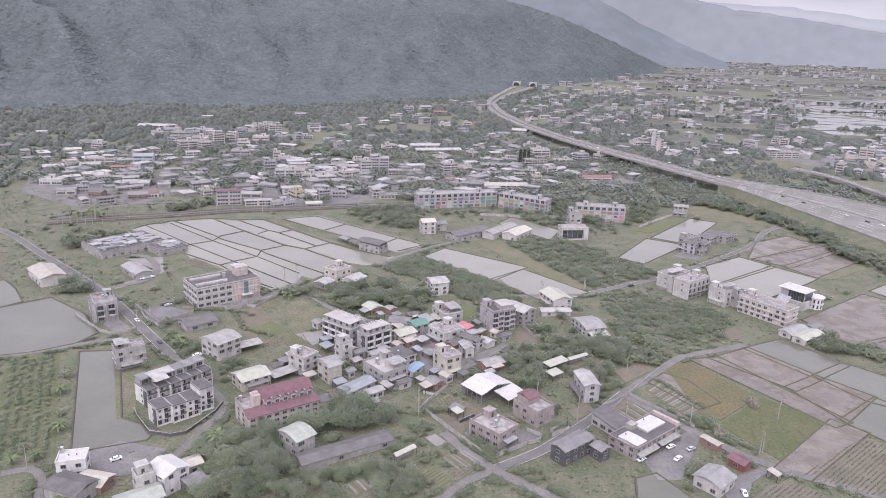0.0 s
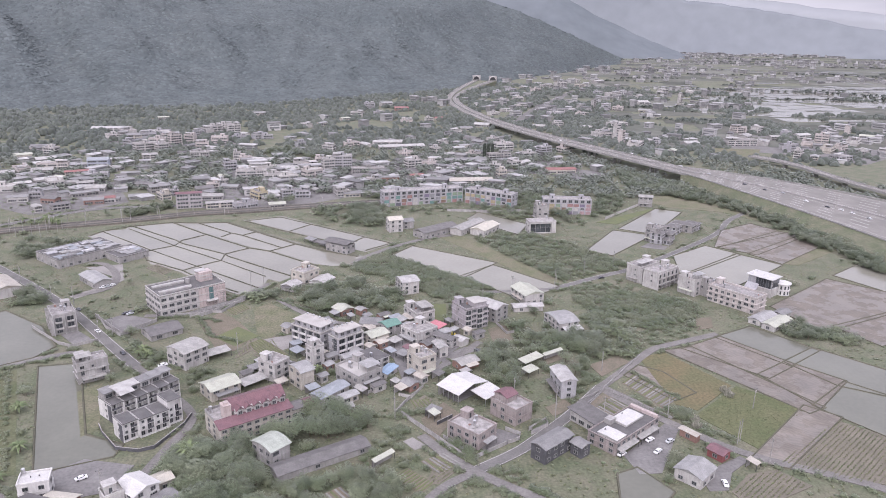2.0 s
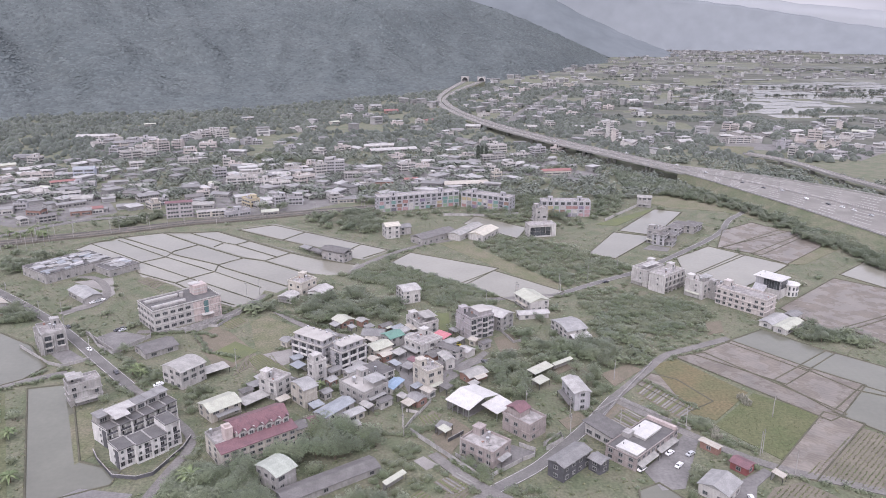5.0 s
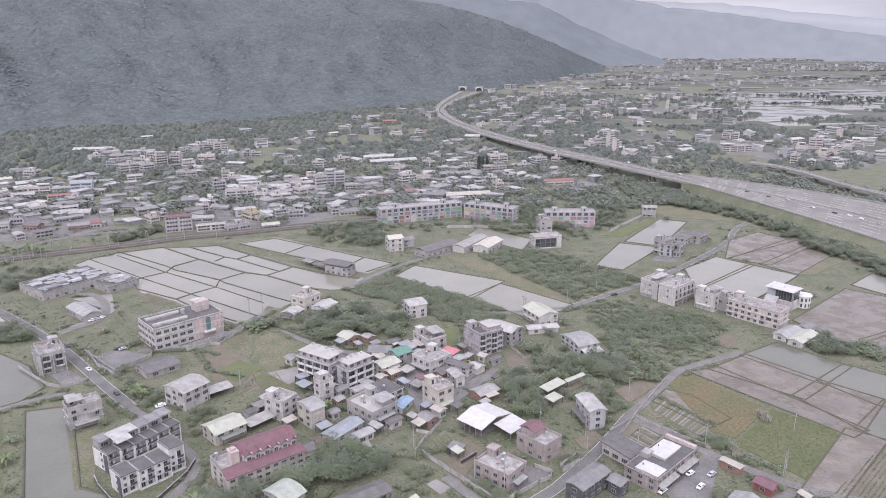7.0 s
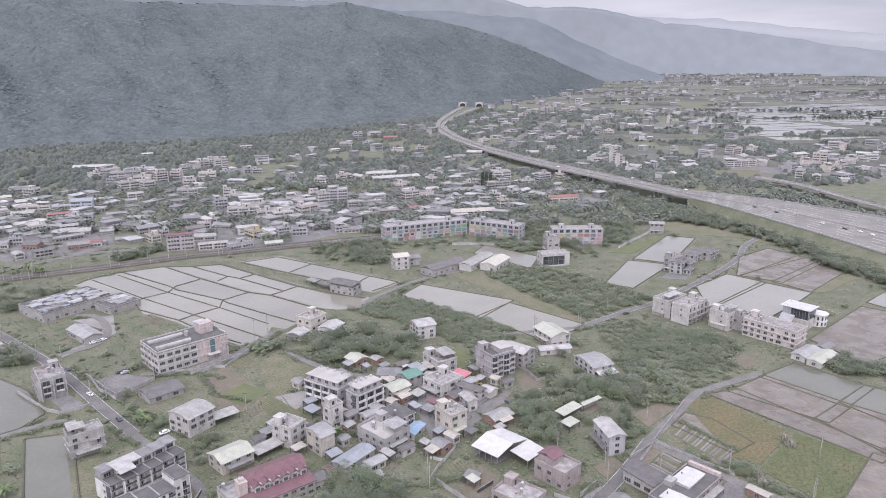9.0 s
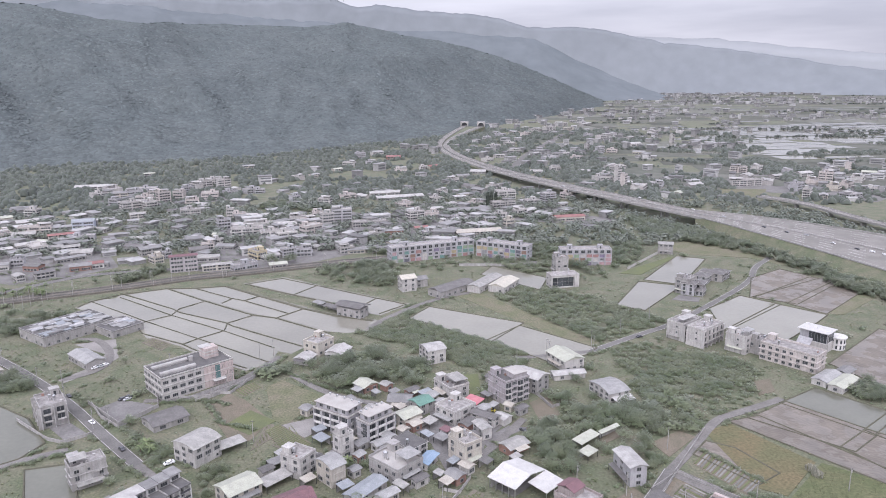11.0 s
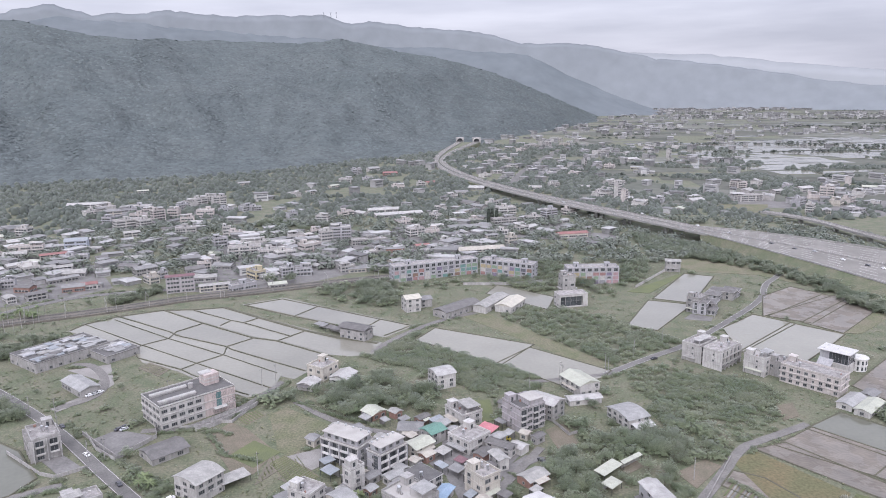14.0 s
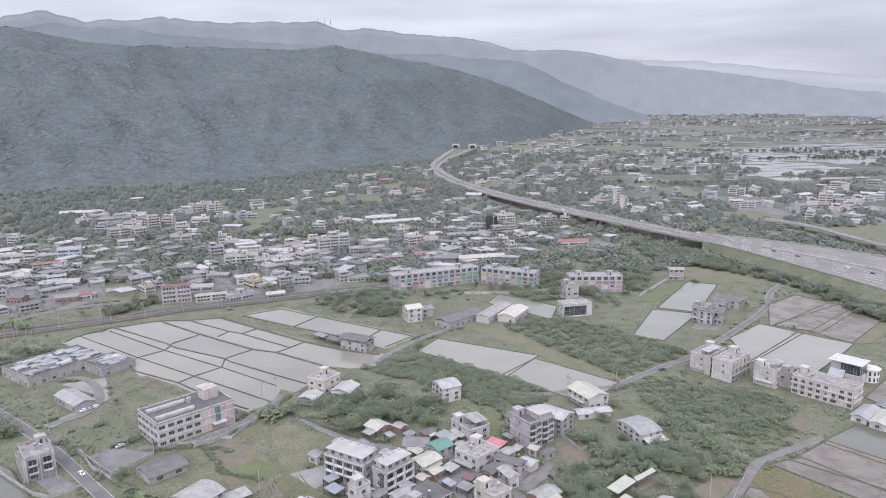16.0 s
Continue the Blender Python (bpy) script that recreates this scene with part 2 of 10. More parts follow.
# haze over the far ridges is painted in pale blue-grey that also glows
M_RIDGE2 = mat("haze_painted_ridge", (0.095, 0.106, 0.113), (0.107, 0.118, 0.126), 0.004, 1.0, fine=0.015, bump=0, spec=0.0, glow=0.5, vary=0.08)
M_RIDGE3 = mat("haze_painted_far_ridge", (0.133, 0.143, 0.152), (0.140, 0.150, 0.159), 0.003, 1.0, fine=0.012, bump=0, spec=0.0, glow=0.55, vary=0.06)
# far leaves, plots, walls and windows: haze imitated by greyer, low-contrast colours
M_FARTREES = mat("haze_greyed_far_leaves", (0.098, 0.113, 0.095), (0.122, 0.136, 0.112), 0.01, 0.9, fine=0.2, bump=0, island=0.2, spec=0.1, sheen=0.25, through=0.3)
M_FARFIELD = mat("haze_greyed_far_plots", (0.118, 0.124, 0.106), (0.150, 0.150, 0.132), 0.004, 0.95, fine=0.05, bump=0, island=0.25, spec=0.05)
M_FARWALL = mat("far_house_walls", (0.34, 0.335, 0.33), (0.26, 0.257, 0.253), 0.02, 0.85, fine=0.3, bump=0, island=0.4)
M_FARGLASS = mat("haze_paled_far_windows", (0.15, 0.153, 0.156), (0.11, 0.113, 0.116), 0.1, 0.3, bump=0, island=0.3, spec=0.5)
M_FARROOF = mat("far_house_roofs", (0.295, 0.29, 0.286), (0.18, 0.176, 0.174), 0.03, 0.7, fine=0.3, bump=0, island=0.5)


def wet(name, a, b, scale, dry=0.35, smooth=0.10, rough=0.75):
    """Shallow water over silt: the silt's colour shows, and low islands of it lie dry where the noise says so."""
    m = mat(name, a, b, scale, rough, fine=0.5, bump=0.0, each=0.08, spec=0.5, vary=0.06)
    t = m.node_tree
    bsdf = t.nodes["Principled BSDF"]
    geo = [n for n in t.nodes if n.type == "NEW_GEOMETRY"][0]
    n3 = t.nodes.new("ShaderNodeTexNoise")
    n3.inputs["Scale"].default_value, n3.inputs["Detail"].default_value, n3.inputs["Roughness"].default_value = 0.09, 7.0, 0.62
    t.links.new(geo.outputs["Position"], n3.inputs["Vector"])
    rr = t.nodes.new("ShaderNodeMapRange")
    rr.inputs["From Min"].default_value, rr.inputs["From Max"].default_value = 1 - dry - 0.02, 1 - dry + 0.03
    rr.inputs["To Min"].default_value, rr.inputs["To Max"].default_value = smooth, rough
    t.links.new(n3.outputs["Fac"], rr.inputs["Value"])
    t.links.new(rr.outputs["Result"], bsdf.inputs["Roughness"])
    return m


def furrowed(m):
    """Wheel tracks and furrows: wavering bands that darken the soil a little."""
    t = m.node_tree
    bsdf = t.nodes["Principled BSDF"]
    geo = [n for n in t.nodes if n.type == "NEW_GEOMETRY"][0]
    source = bsdf.inputs["Base Color"].links[0].from_socket
    wave = t.nodes.new("ShaderNodeTexWave")
    wave.wave_type, wave.bands_direction = "BANDS", "DIAGONAL"
    wave.inputs["Scale"].default_value, wave.inputs["Distortion"].default_value = 0.21, 14.0
    wave.inputs["Detail"].default_value, wave.inputs["Detail Scale"].default_value = 3.0, 0.6
    lift = t.nodes.new("ShaderNodeMapRange")
    lift.inputs["To Min"].default_value, lift.inputs["To Max"].default_value = 0.86, 1.08
    tone = t.nodes.new("ShaderNodeVectorMath")
    tone.operation = "SCALE"
    t.links.new(geo.outputs["Position"], wave.inputs["Vector"])
    t.links.new(wave.outputs["Fac"], lift.inputs["Value"])
    t.links.new(source, tone.inputs[0])
    t.links.new(lift.outputs["Result"], tone.inputs["Scale"])
    t.links.new(tone.outputs["Vector"], bsdf.inputs["Base Color"])
    return m


FIELD = {
    "water": wet("silty_water", (0.214, 0.206, 0.172), (0.184, 0.177, 0.148), 0.02, dry=0.22, smooth=0.14),
    "pond": wet("dark_pond_water", (0.138, 0.138, 0.110), (0.116, 0.116, 0.092), 0.03, dry=0.16, smooth=0.16),
    "mud": furrowed(wet("wet_mud", (0.172, 0.150, 0.126), (0.130, 0.114, 0.097), 0.10, dry=0.50, smooth=0.32)),
    "grass": mat("meadow", (0.118, 0.126, 0.074), (0.158, 0.145, 0.104), 0.08, 0.95, fine=0.9, bump=0.3, vary=0.35),
    "stubble": mat("brown_stubble", (0.142, 0.118, 0.068), (0.112, 0.110, 0.060), 0.06, 0.95, fine=0.8, bump=0.4, vary=0.3),
    "rice": mat("olive_crop", (0.092, 0.108, 0.052), (0.120, 0.122, 0.066), 0.07, 0.95, fine=0.8, bump=0.5, vary=0.3),
    "rows": mat("tilled_soil", (0.165, 0.148, 0.118), (0.130, 0.120, 0.094), 0.1, 0.95, fine=1.5, bump=0.4),
    "orchard": mat("orchard_floor", (0.092, 0.106, 0.056), (0.118, 0.120, 0.074), 0.1, 0.95, fine=0.9, bump=0.4, vary=0.35),
    "soil": mat("garden_soil", (0.165, 0.140, 0.110), (0.132, 0.120, 0.088), 0.15, 0.95, fine=1.5, bump=0.4, vary=0.25),
    "lawn": mat("lawn", (0.122, 0.136, 0.066), (0.108, 0.122, 0.066), 0.1, 0.95, fine=2.5, bump=0.2),
    "concrete": mat("yard_concrete", (0.185, 0.178, 0.172), (0.140, 0.134, 0.130), 0.10, 0.9, fine=0.8, vary=0.22),
    "gravel": mat("gravel_drive", (0.250, 0.238, 0.225), (0.205, 0.194, 0.182), 0.1, 0.95, fine=3.0, bump=0.3),
}


# ---- mesh helpers ----
def mesh_of(name, bm, mats):
    me = bpy.data.meshes.new(name)
    bm.to_mesh(me)
    bm.free()
    for m in mats if isinstance(mats, (list, tuple)) else [mats]:
        me.materials.append(m)
    return me


def part(name, bm, material, parent, label=""):
    ob = new(name, mesh_of(name, bm, material))
    ob.parent = parent
    return tagged(ob, label)


def again(name, me, parent, m, label=""):
    """One more object on a mesh that exists already."""
    ob = new(name, me)
    ob.parent = parent
    ob.matrix_basis = m
    return tagged(ob, label)


def box(bm, x0, x1, y0, y1, z0, z1, mi=0):
    v = [bm.verts.new(p) for p in ((x0, y0, z0), (x1, y0, z0), (x1, y1, z0), (x0, y1, z0), (x0, y0, z1), (x1, y0, z1), (x1, y1, z1), (x0, y1, z1))]
    for f in ((3, 2, 1, 0), (4, 5, 6, 7), (0, 1, 5, 4), (1, 2, 6, 5), (2, 3, 7, 6), (3, 0, 4, 7)):
        bm.faces.new([v[i] for i in f]).material_index = mi


def prism(bm, ring, z0, z1, mi=0):
    """An upright solid over a ring of (x, y), counter-clockwise."""
    lo = [bm.verts.new((x, y, z0)) for x, y in ring]
    hi = [bm.verts.new((x, y, z1)) for x, y in ring]
    bm.faces.new(hi).material_index = mi
    for i in range(len(ring)):
        j = (i + 1) % len(ring)
        bm.faces.new((lo[i], lo[j], hi[j], hi[i])).material_index = mi


def tube(bm, x, y, z0, z1, r0, r1=None, n=8, mi=0):
    r1 = r0 if r1 is None else r1
    ring = [(math.cos(2 * math.pi * i / n), math.sin(2 * math.pi * i / n)) for i in range(n)]
    lo = [bm.verts.new((x + c * r0, y + s * r0, z0)) for c, s in ring]
    hi = [bm.verts.new((x + c * r1, y + s * r1, z1)) for c, s in ring]
    for i in range(n):
        bm.faces.new((lo[i], lo[(i + 1) % n], hi[(i + 1) % n], hi[i])).material_index = mi
    bm.faces.new(hi).material_index = mi


def extrude_profile(bm, prof, x0, x1, mi=0, thick=0.12):
    """A roof skin along x: the profile of (y, z) points, with thickness."""
    rows = []
    for x in (x0, x1):
        rows.append([bm.verts.new((x, y, z)) for y, z in prof])
        rows.append([bm.verts.new((x, y, z - thick)) for y, z in prof])
    a, b, c, d = rows
    for i in range(len(prof) - 1):
        bm.faces.new((a[i], c[i], c[i + 1], a[i + 1])).material_index = mi
        bm.faces.new((b[i + 1], d[i + 1], d[i], b[i])).material_index = mi
        bm.faces.new((a[i], a[i + 1], b[i + 1], b[i])).material_index = mi
        bm.faces.new((c[i + 1], c[i], d[i], d[i + 1])).material_index = mi
    for i in (0, len(prof) - 1):
        bm.faces.new((a[i], b[i], d[i], c[i])).material_index = mi


def joined(name, verts, faces, material, kind="stuff", label="", category="", per=None, smooth=False, round_from=None):
    """Large joined meshes from arrays of vertices and of faces with one number of corners."""
    me = bpy.data.meshes.new(name)
    n, k = len(faces), faces.shape[1]
    me.vertices.add(len(verts))
    me.vertices.foreach_set("co", np.asarray(verts, np.float32).ravel())
    me.loops.add(n * k)
    me.loops.foreach_set("vertex_index", np.asarray(faces, np.int32).ravel())
    me.polygons.add(n)
    me.polygons.foreach_set("loop_start", np.arange(0, n * k, k, dtype=np.int32))
    for m in material if isinstance(material, (list, tuple)) else [material]:
        me.materials.append(m)
    if per is not None:
        me.polygons.foreach_set("material_index", np.asarray(per, np.int32))
    me.polygons.foreach_set("use_smooth", np.full(n, bool(smooth)))
    me.update(calc_edges=True)
    if round_from is not None:
        # leaf clumps shade as one rounded crown about the given point
        out = np.asarray(verts).reshape(len(round_from), -1, 3) - round_from[:, None, :]
        crown_normals(me, out.reshape(-1, 3))
    return tagged(new(name, me), label, category, "", kind)


def crown_normals(me, out):
    """Soft shading normals for leaves: outwards from the crown, mostly upwards."""
    out = out / (np.linalg.norm(out, axis=1)[:, None] + 1e-6) + (0, 0, 0.75)
    out /= np.linalg.norm(out, axis=1)[:, None]
    me.polygons.foreach_set("use_smooth", np.full(len(me.polygons), True))
    me.normals_split_custom_set_from_vertices(out)


def scatter(pv, pf, places, scales, turns):
    """Copies of a small pattern mesh at many places, as arrays."""
    c, s = np.cos(turns)[:, None], np.sin(turns)[:, None]
    sc = scales if scales.ndim == 2 else np.repeat(scales[:, None], 3, 1)
    x = pv[None, :, 0] * sc[:, :1]
    y = pv[None, :, 1] * sc[:, 1:2]
    z = pv[None, :, 2] * sc[:, 2:]
    v = np.stack([x * c - y * s, x * s + y * c, z], 2) + places[:, None, :]
    f = pf[None] + (np.arange(len(places)) * len(pv))[:, None, None]
    return v.reshape(-1, 3), f.reshape(-1, pf.shape[1])


rng = np.random.default_rng(7)
KEEP_OUT = []  # rings on the plan where nothing grows wild


def inside(px, py, ring):
    """Which of the points lie in the ring."""
    hit = np.zeros(len(px), bool)
    for i in range(len(ring)):
        (x0, y0), (x1, y1) = ring[i - 1], ring[i]
        cross = (y0 > py) != (y1 > py)
        hit ^= cross & (px < (x1 - x0) * (py - y0) / ((y1 - y0) or 1e-9) + x0)
    return hit


def free_of(px, py, rings):
    ok = np.ones(len(px), bool)
    for ring in rings:
        xs, ys = [p[0] for p in ring], [p[1] for p in ring]
        near = ok & (px > min(xs)) & (px < max(xs)) & (py > min(ys)) & (py < max(ys))
        idx = np.nonzero(near)[0]
        if len(idx):
            ok[idx[inside(px[idx], py[idx], ring)]] = False
    return ok


def in_ring(ring, n):
    """About n random points in a ring."""
    xs, ys = [p[0] for p in ring], [p[1] for p in ring]
    px, py = rng.uniform(min(xs), max(xs), n * 4), rng.uniform(min(ys), max(ys), n * 4)
    ok = inside(px, py, ring)
    return px[ok][:n], py[ok][:n]


def ccw(ring):
    area = sum(ring[i - 1][0] * ring[i][1] - ring[i][0] * ring[i - 1][1] for i in range(len(ring)))
    return list(ring) if area > 0 else list(ring)[::-1]


def inset(ring, d):
    """The ring moved inwards by d."""
    ring, out = ccw(ring), []
    for i in range(len(ring)):
        p, q, r = (Vector(ring[j % len(ring)]) for j in (i - 1, i, i + 1))
        a, b = (q - p).normalized(), (r - q).normalized()
        na, nb = Vector((-a.y, a.x)), Vector((-b.y, b.x))
        m = (na + nb).normalized()
        out.append(tuple(q + m * min(d / max(m.dot(na), 0.35), 3 * d)))
    return out


FIELD_NAME = {
    "water": ("paddy_water", "flooded rice paddy with pale silty water", "paddy field"),
    "pond": ("pond_water", "still grey-brown pond water with a grassy rim", "pond"),
    "mud": ("mud_field", "wet brown field of bare mud with puddles", "field"),
    "grass": ("meadow", "rough green meadow beside the paddies", "meadow"),
    "stubble": ("stubble_field", "brown harvested field of dry stubble", "field"),
    "rice": ("crop_field", "olive-green crop field with uneven growth", "field"),
    "rows": ("vegetable_field", "tilled field with rows of young plants", "field"),
    "orchard": ("orchard_floor", "grassy orchard ground under planted rows", "orchard"),
    "soil": ("garden_plot", "bare brown garden plot", "field"),
    "lawn": ("lawn", "small bright green lawn", "lawn"),
    "concrete": ("paved_yard", "worn grey concrete yard", "yard"),
    "gravel": ("gravel_drive", "pale gravel drive", "drive"),
}
CROP_ROWS = []
YARDS = []


def field(kind, ring, run=None, bare=False):
    ring = inset(ring, {"water": -1.0, "pond": -1.0, "mud": -1.3}[kind]) if kind in ("water", "pond", "mud") else ccw(ring)
    name, label, category = FIELD_NAME[kind]
    KEEP_OUT.append(ring)
    bm = bmesh.new()
    lift = {"water": 0.05, "pond": 0.05, "mud": 0.07, "concrete": 0.09, "gravel": 0.08, "lawn": 0.10}.get(kind, 0.06)
    prism(bm, inset(ring, 0.25), -0.2, lift + 0.004 * (len(KEEP_OUT) % 23))
    ob = tagged(new(name, mesh_of(name, bm, FIELD[kind])), label, category, "fields", "structure")
    if kind in ("water", "mud", "pond") and not bare:
        bm = bmesh.new()
        outer, mid, inner = inset(ring, -0.15), inset(ring, 0.15), inset(ring, 0.50)
        n = len(ring)
        rows = []
        for r, z in ((outer, 0.0), (inset(ring, -0.04), 0.40), (mid, 0.38), (inner, 0.0)):
            rows.append([bm.verts.new((x, y, z + rng.uniform(-0.05, 0.05))) for x, y in r])
        for a, b in zip(rows, rows[1:]):
            for i in range(n):
                bm.faces.new((a[i], a[(i + 1) % n], b[(i + 1) % n], b[i]))
        part("bund", bm, M_BUND, ob, "low earth bund with grass")
    if kind in ("concrete", "soil"):
        YARDS.append(ring)
    if kind in ("rows", "orchard", "rice"):
        CROP_ROWS.append((kind, ring, run))
    return ob


def offset_line(pts, d):
    out = []
    for i, p in enumerate(pts):
        a = Vector(pts[max(i - 1, 0)])
        b = Vector(pts[min(i + 1, len(pts) - 1)])
        t = (b - a).normalized()
        far = d[i] if isinstance(d, list) else d
        out.append((p[0] - t.y * far, p[1] + t.x * far))
    return out


def bund(width, pts):
    """A low uneven earth bank with grass along a line on the plan."""
    fine = []
    for p, q in zip(pts, pts[1:]):
        n = max(1, int(math.hypot(q[0] - p[0], q[1] - p[1]) / 4))
        fine += [(p[0] + (q[0] - p[0]) * i / n, p[1] + (q[1] - p[1]) * i / n) for i in range(n)]
    fine.append(pts[-1])
    bm = bmesh.new()
    rows = []
    width *= 0.62
    for d, z in ((-0.5, -0.05), (-0.3, 0.42), (0.3, 0.42), (0.5, -0.05)):
        rows.append([bm.verts.new((x + rng.normal(0, 0.06), y + rng.normal(0, 0.06), z + rng.uniform(-0.06, 0.06))) for x, y in offset_line(fine, d * width)])
    for a, b in zip(rows, rows[1:]):
        for i in range(len(fine) - 1):
            bm.faces.new((a[i], a[i + 1], b[i + 1], b[i]))
    bmesh.ops.recalc_face_normals(bm, faces=bm.faces[:])
    tagged(new("bund", mesh_of("bund", bm, M_BUND)), "low dark earth bund between flooded paddies", "bund", "fields", "structure")


def smooth_line(pts, rounds=2):
    for _ in range(rounds):
        out = [pts[0]]
        for p, q in zip(pts, pts[1:]):
            out += [tuple(a * k + b * (1 - k) for a, b in zip(p, q)) for k in (0.75, 0.25)]
        pts = out + [pts[-1]]
    return pts


def ribbon(bm, pts, d0, d1, z, thick=0.0, mi=0):
    a, b = offset_line(pts, d0), offset_line(pts, d1)
    zs = z if isinstance(z, list) else [z] * len(pts)
    hi = [[bm.verts.new((x, y, h)) for (x, y), h in zip(line, zs)] for line in (a, b)]
    lo = [[bm.verts.new((x, y, h - thick)) for (x, y), h in zip(line, zs)] for line in (a, b)] if thick else None
    for i in range(len(pts) - 1):
        bm.faces.new((hi[0][i], hi[0][i + 1], hi[1][i + 1], hi[1][i])).material_index = mi
        if thick:
            bm.faces.new((lo[0][i], lo[1][i], lo[1][i + 1], lo[0][i + 1])).material_index = mi
            bm.faces.new((lo[0][i], lo[0][i + 1], hi[0][i + 1], hi[0][i])).material_index = mi
            bm.faces.new((hi[1][i], hi[1][i + 1], lo[1][i + 1], lo[1][i])).material_index = mi
    bmesh.ops.recalc_face_normals(bm, faces=bm.faces[:])


ROADS = []


def road(width, pts):
    pts, width = smooth_line(pts), width * 0.82
    ROADS.append((width, pts))
    KEEP_OUT.append(offset_line(pts, width / 2 + 0.8) + offset_line(pts, -width / 2 - 0.8)[::-1])
    z = 0.14 + 0.004 * len(ROADS)
    bm = bmesh.new()
    ribbon(bm, pts, -width / 2, width / 2, z, 0.3)
    ob = tagged(new("road", mesh_of("road", bm, M_ASPHALT if width > 4.0 else M_LANE)), "worn asphalt road between the fields" if width > 4.0 else "narrow worn concrete lane between fields and houses", "road", "roads", "structure")
    if width > 4.0:
        for side in (-1, 1):
            bm = bmesh.new()
            ribbon(bm, pts, side * (width / 2 - 0.35), side * (width / 2 - 0.20), z + 0.006)
            part("edge_line", bm, M_LINE, ob, "faded white edge line")
    return ob


# ---- houses ----
def window_mesh(w, h, bars=1, deep=0.16, mullion=0.04, frame_material=None):
    """A framed window that faces -y: the frame stands proud of the wall, its panes are dark glass set back in it."""
    bm = bmesh.new()
    seen = {}

    def at(x, y, z):
        key = (round(x, 4), round(y, 4), round(z, 4))
        if key not in seen:
            seen[key] = bm.verts.new(key)
        return seen[key]

    def quad(*ps, mi=0):
        bm.faces.new([at(*p) for p in ps]).material_index = mi

    f, n, wall, front, glass = 0.10, bars + 1, 0.02, -deep, -0.05
    xs = [-w / 2 - f]
    for i in range(n):
        x0, x1 = -w / 2 + w * i / n + (mullion if i else 0), -w / 2 + w * (i + 1) / n - (mullion if i < n - 1 else 0)
        xs += [x0, x1]
    xs.append(w / 2 + f)
    zs = [-f, 0, h, h + f]
    for i in range(len(xs) - 1):
        for j in range(3):
            p = (xs[i], xs[i + 1], zs[j], zs[j + 1])
            if i % 2 and j == 1:
                quad((p[0], glass, p[2]), (p[1], glass, p[2]), (p[1], glass, p[3]), (p[0], glass, p[3]), mi=1)
                quad((p[0], front, p[2]), (p[1], front, p[2]), (p[1], glass, p[2]), (p[0], glass, p[2]))
                quad((p[0], glass, p[3]), (p[1], glass, p[3]), (p[1], front, p[3]), (p[0], front, p[3]))
                quad((p[0], front, p[2]), (p[0], glass, p[2]), (p[0], glass, p[3]), (p[0], front, p[3]))
                quad((p[1], glass, p[2]), (p[1], front, p[2]), (p[1], front, p[3]), (p[1], glass, p[3]))
            else:
                quad((p[0], front, p[2]), (p[1], front, p[2]), (p[1], front, p[3]), (p[0], front, p[3]))
    for i in range(len(xs) - 1):
        for z in (zs[0], zs[3]):
            quad((xs[i], front, z), (xs[i], wall, z), (xs[i + 1], wall, z), (xs[i + 1], front, z))
    for j in range(3):
        for x in (xs[0], xs[-1]):
            quad((x, front, zs[j]), (x, front, zs[j + 1]), (x, wall, zs[j + 1]), (x, wall, zs[j]))
    bmesh.ops.recalc_face_normals(bm, faces=bm.faces[:])
    return mesh_of("window", bm, [frame_material or M_FRAME, M_GLASS])


WIN = {"mid": window_mesh(1.35, 1.1), "wide": window_mesh(2.1, 1.2, 2), "small": window_mesh(0.7, 0.75, 0), "tall": window_mesh(1.15, 1.65), "shop": window_mesh(2.4, 1.9, 1)}
bm = bmesh.new()
box(bm, -0.42, 0.42, -0.5, -0.16, -0.75, -0.2)
AIRCON = mesh_of("air_conditioner", bm, M_FRAME)


def face_pose(side, along, z, L, D, out=0.0):
    """The pose of something on one face of an L by D body: side 0 faces -y, 1 faces +x, 2 faces +y, 3 faces -x."""
    if side == 0:
        return pose(along, -D / 2 - out, z)
    if side == 1:
        return pose(L / 2 + out, along, z, 0, 0, 90)
    if side == 2:
        return pose(-along, D / 2 + out, z, 0, 0, 180)
    return pose(-L / 2 - out, -along, z, 0, 0, -90)


def windows(parent, L, D, storeys, high, base=0.0, step=3.2, kind="mid", sides=(0, 1, 2, 3), skip=0.1, seed=0):
    r = random.Random(seed)
    for side in sides:
        length = L if side in (0, 2) else D
        n = max(1, int((length - 0.8) / step))
        # north walls have few windows
        facing = parent.matrix_world.to_3x3() @ Vector(((0, -1, 0), (1, 0, 0), (0, 1, 0), (-1, 0, 0))[side])
        few = 0.55 if facing.y > 0.3 else skip
        for k in range(storeys):
            for i in range(n):
                if r.random() < max(few, skip):
                    continue
                along = -length / 2 + length * (i + 0.5) / n
                pick = kind if r.random() < 0.75 else r.choice(("mid", "small", "wide"))
                if length / n < 2.9 and pick == "wide":
                    pick = "mid"
                at = face_pose(side, along, base + k * high + 0.8, L, D)
                again("window", WIN[pick], parent, at)
                if side in (0, 3) and k and r.random() < 0.14:
                    again("air_conditioner", AIRCON, parent, at, "pale air conditioner box")


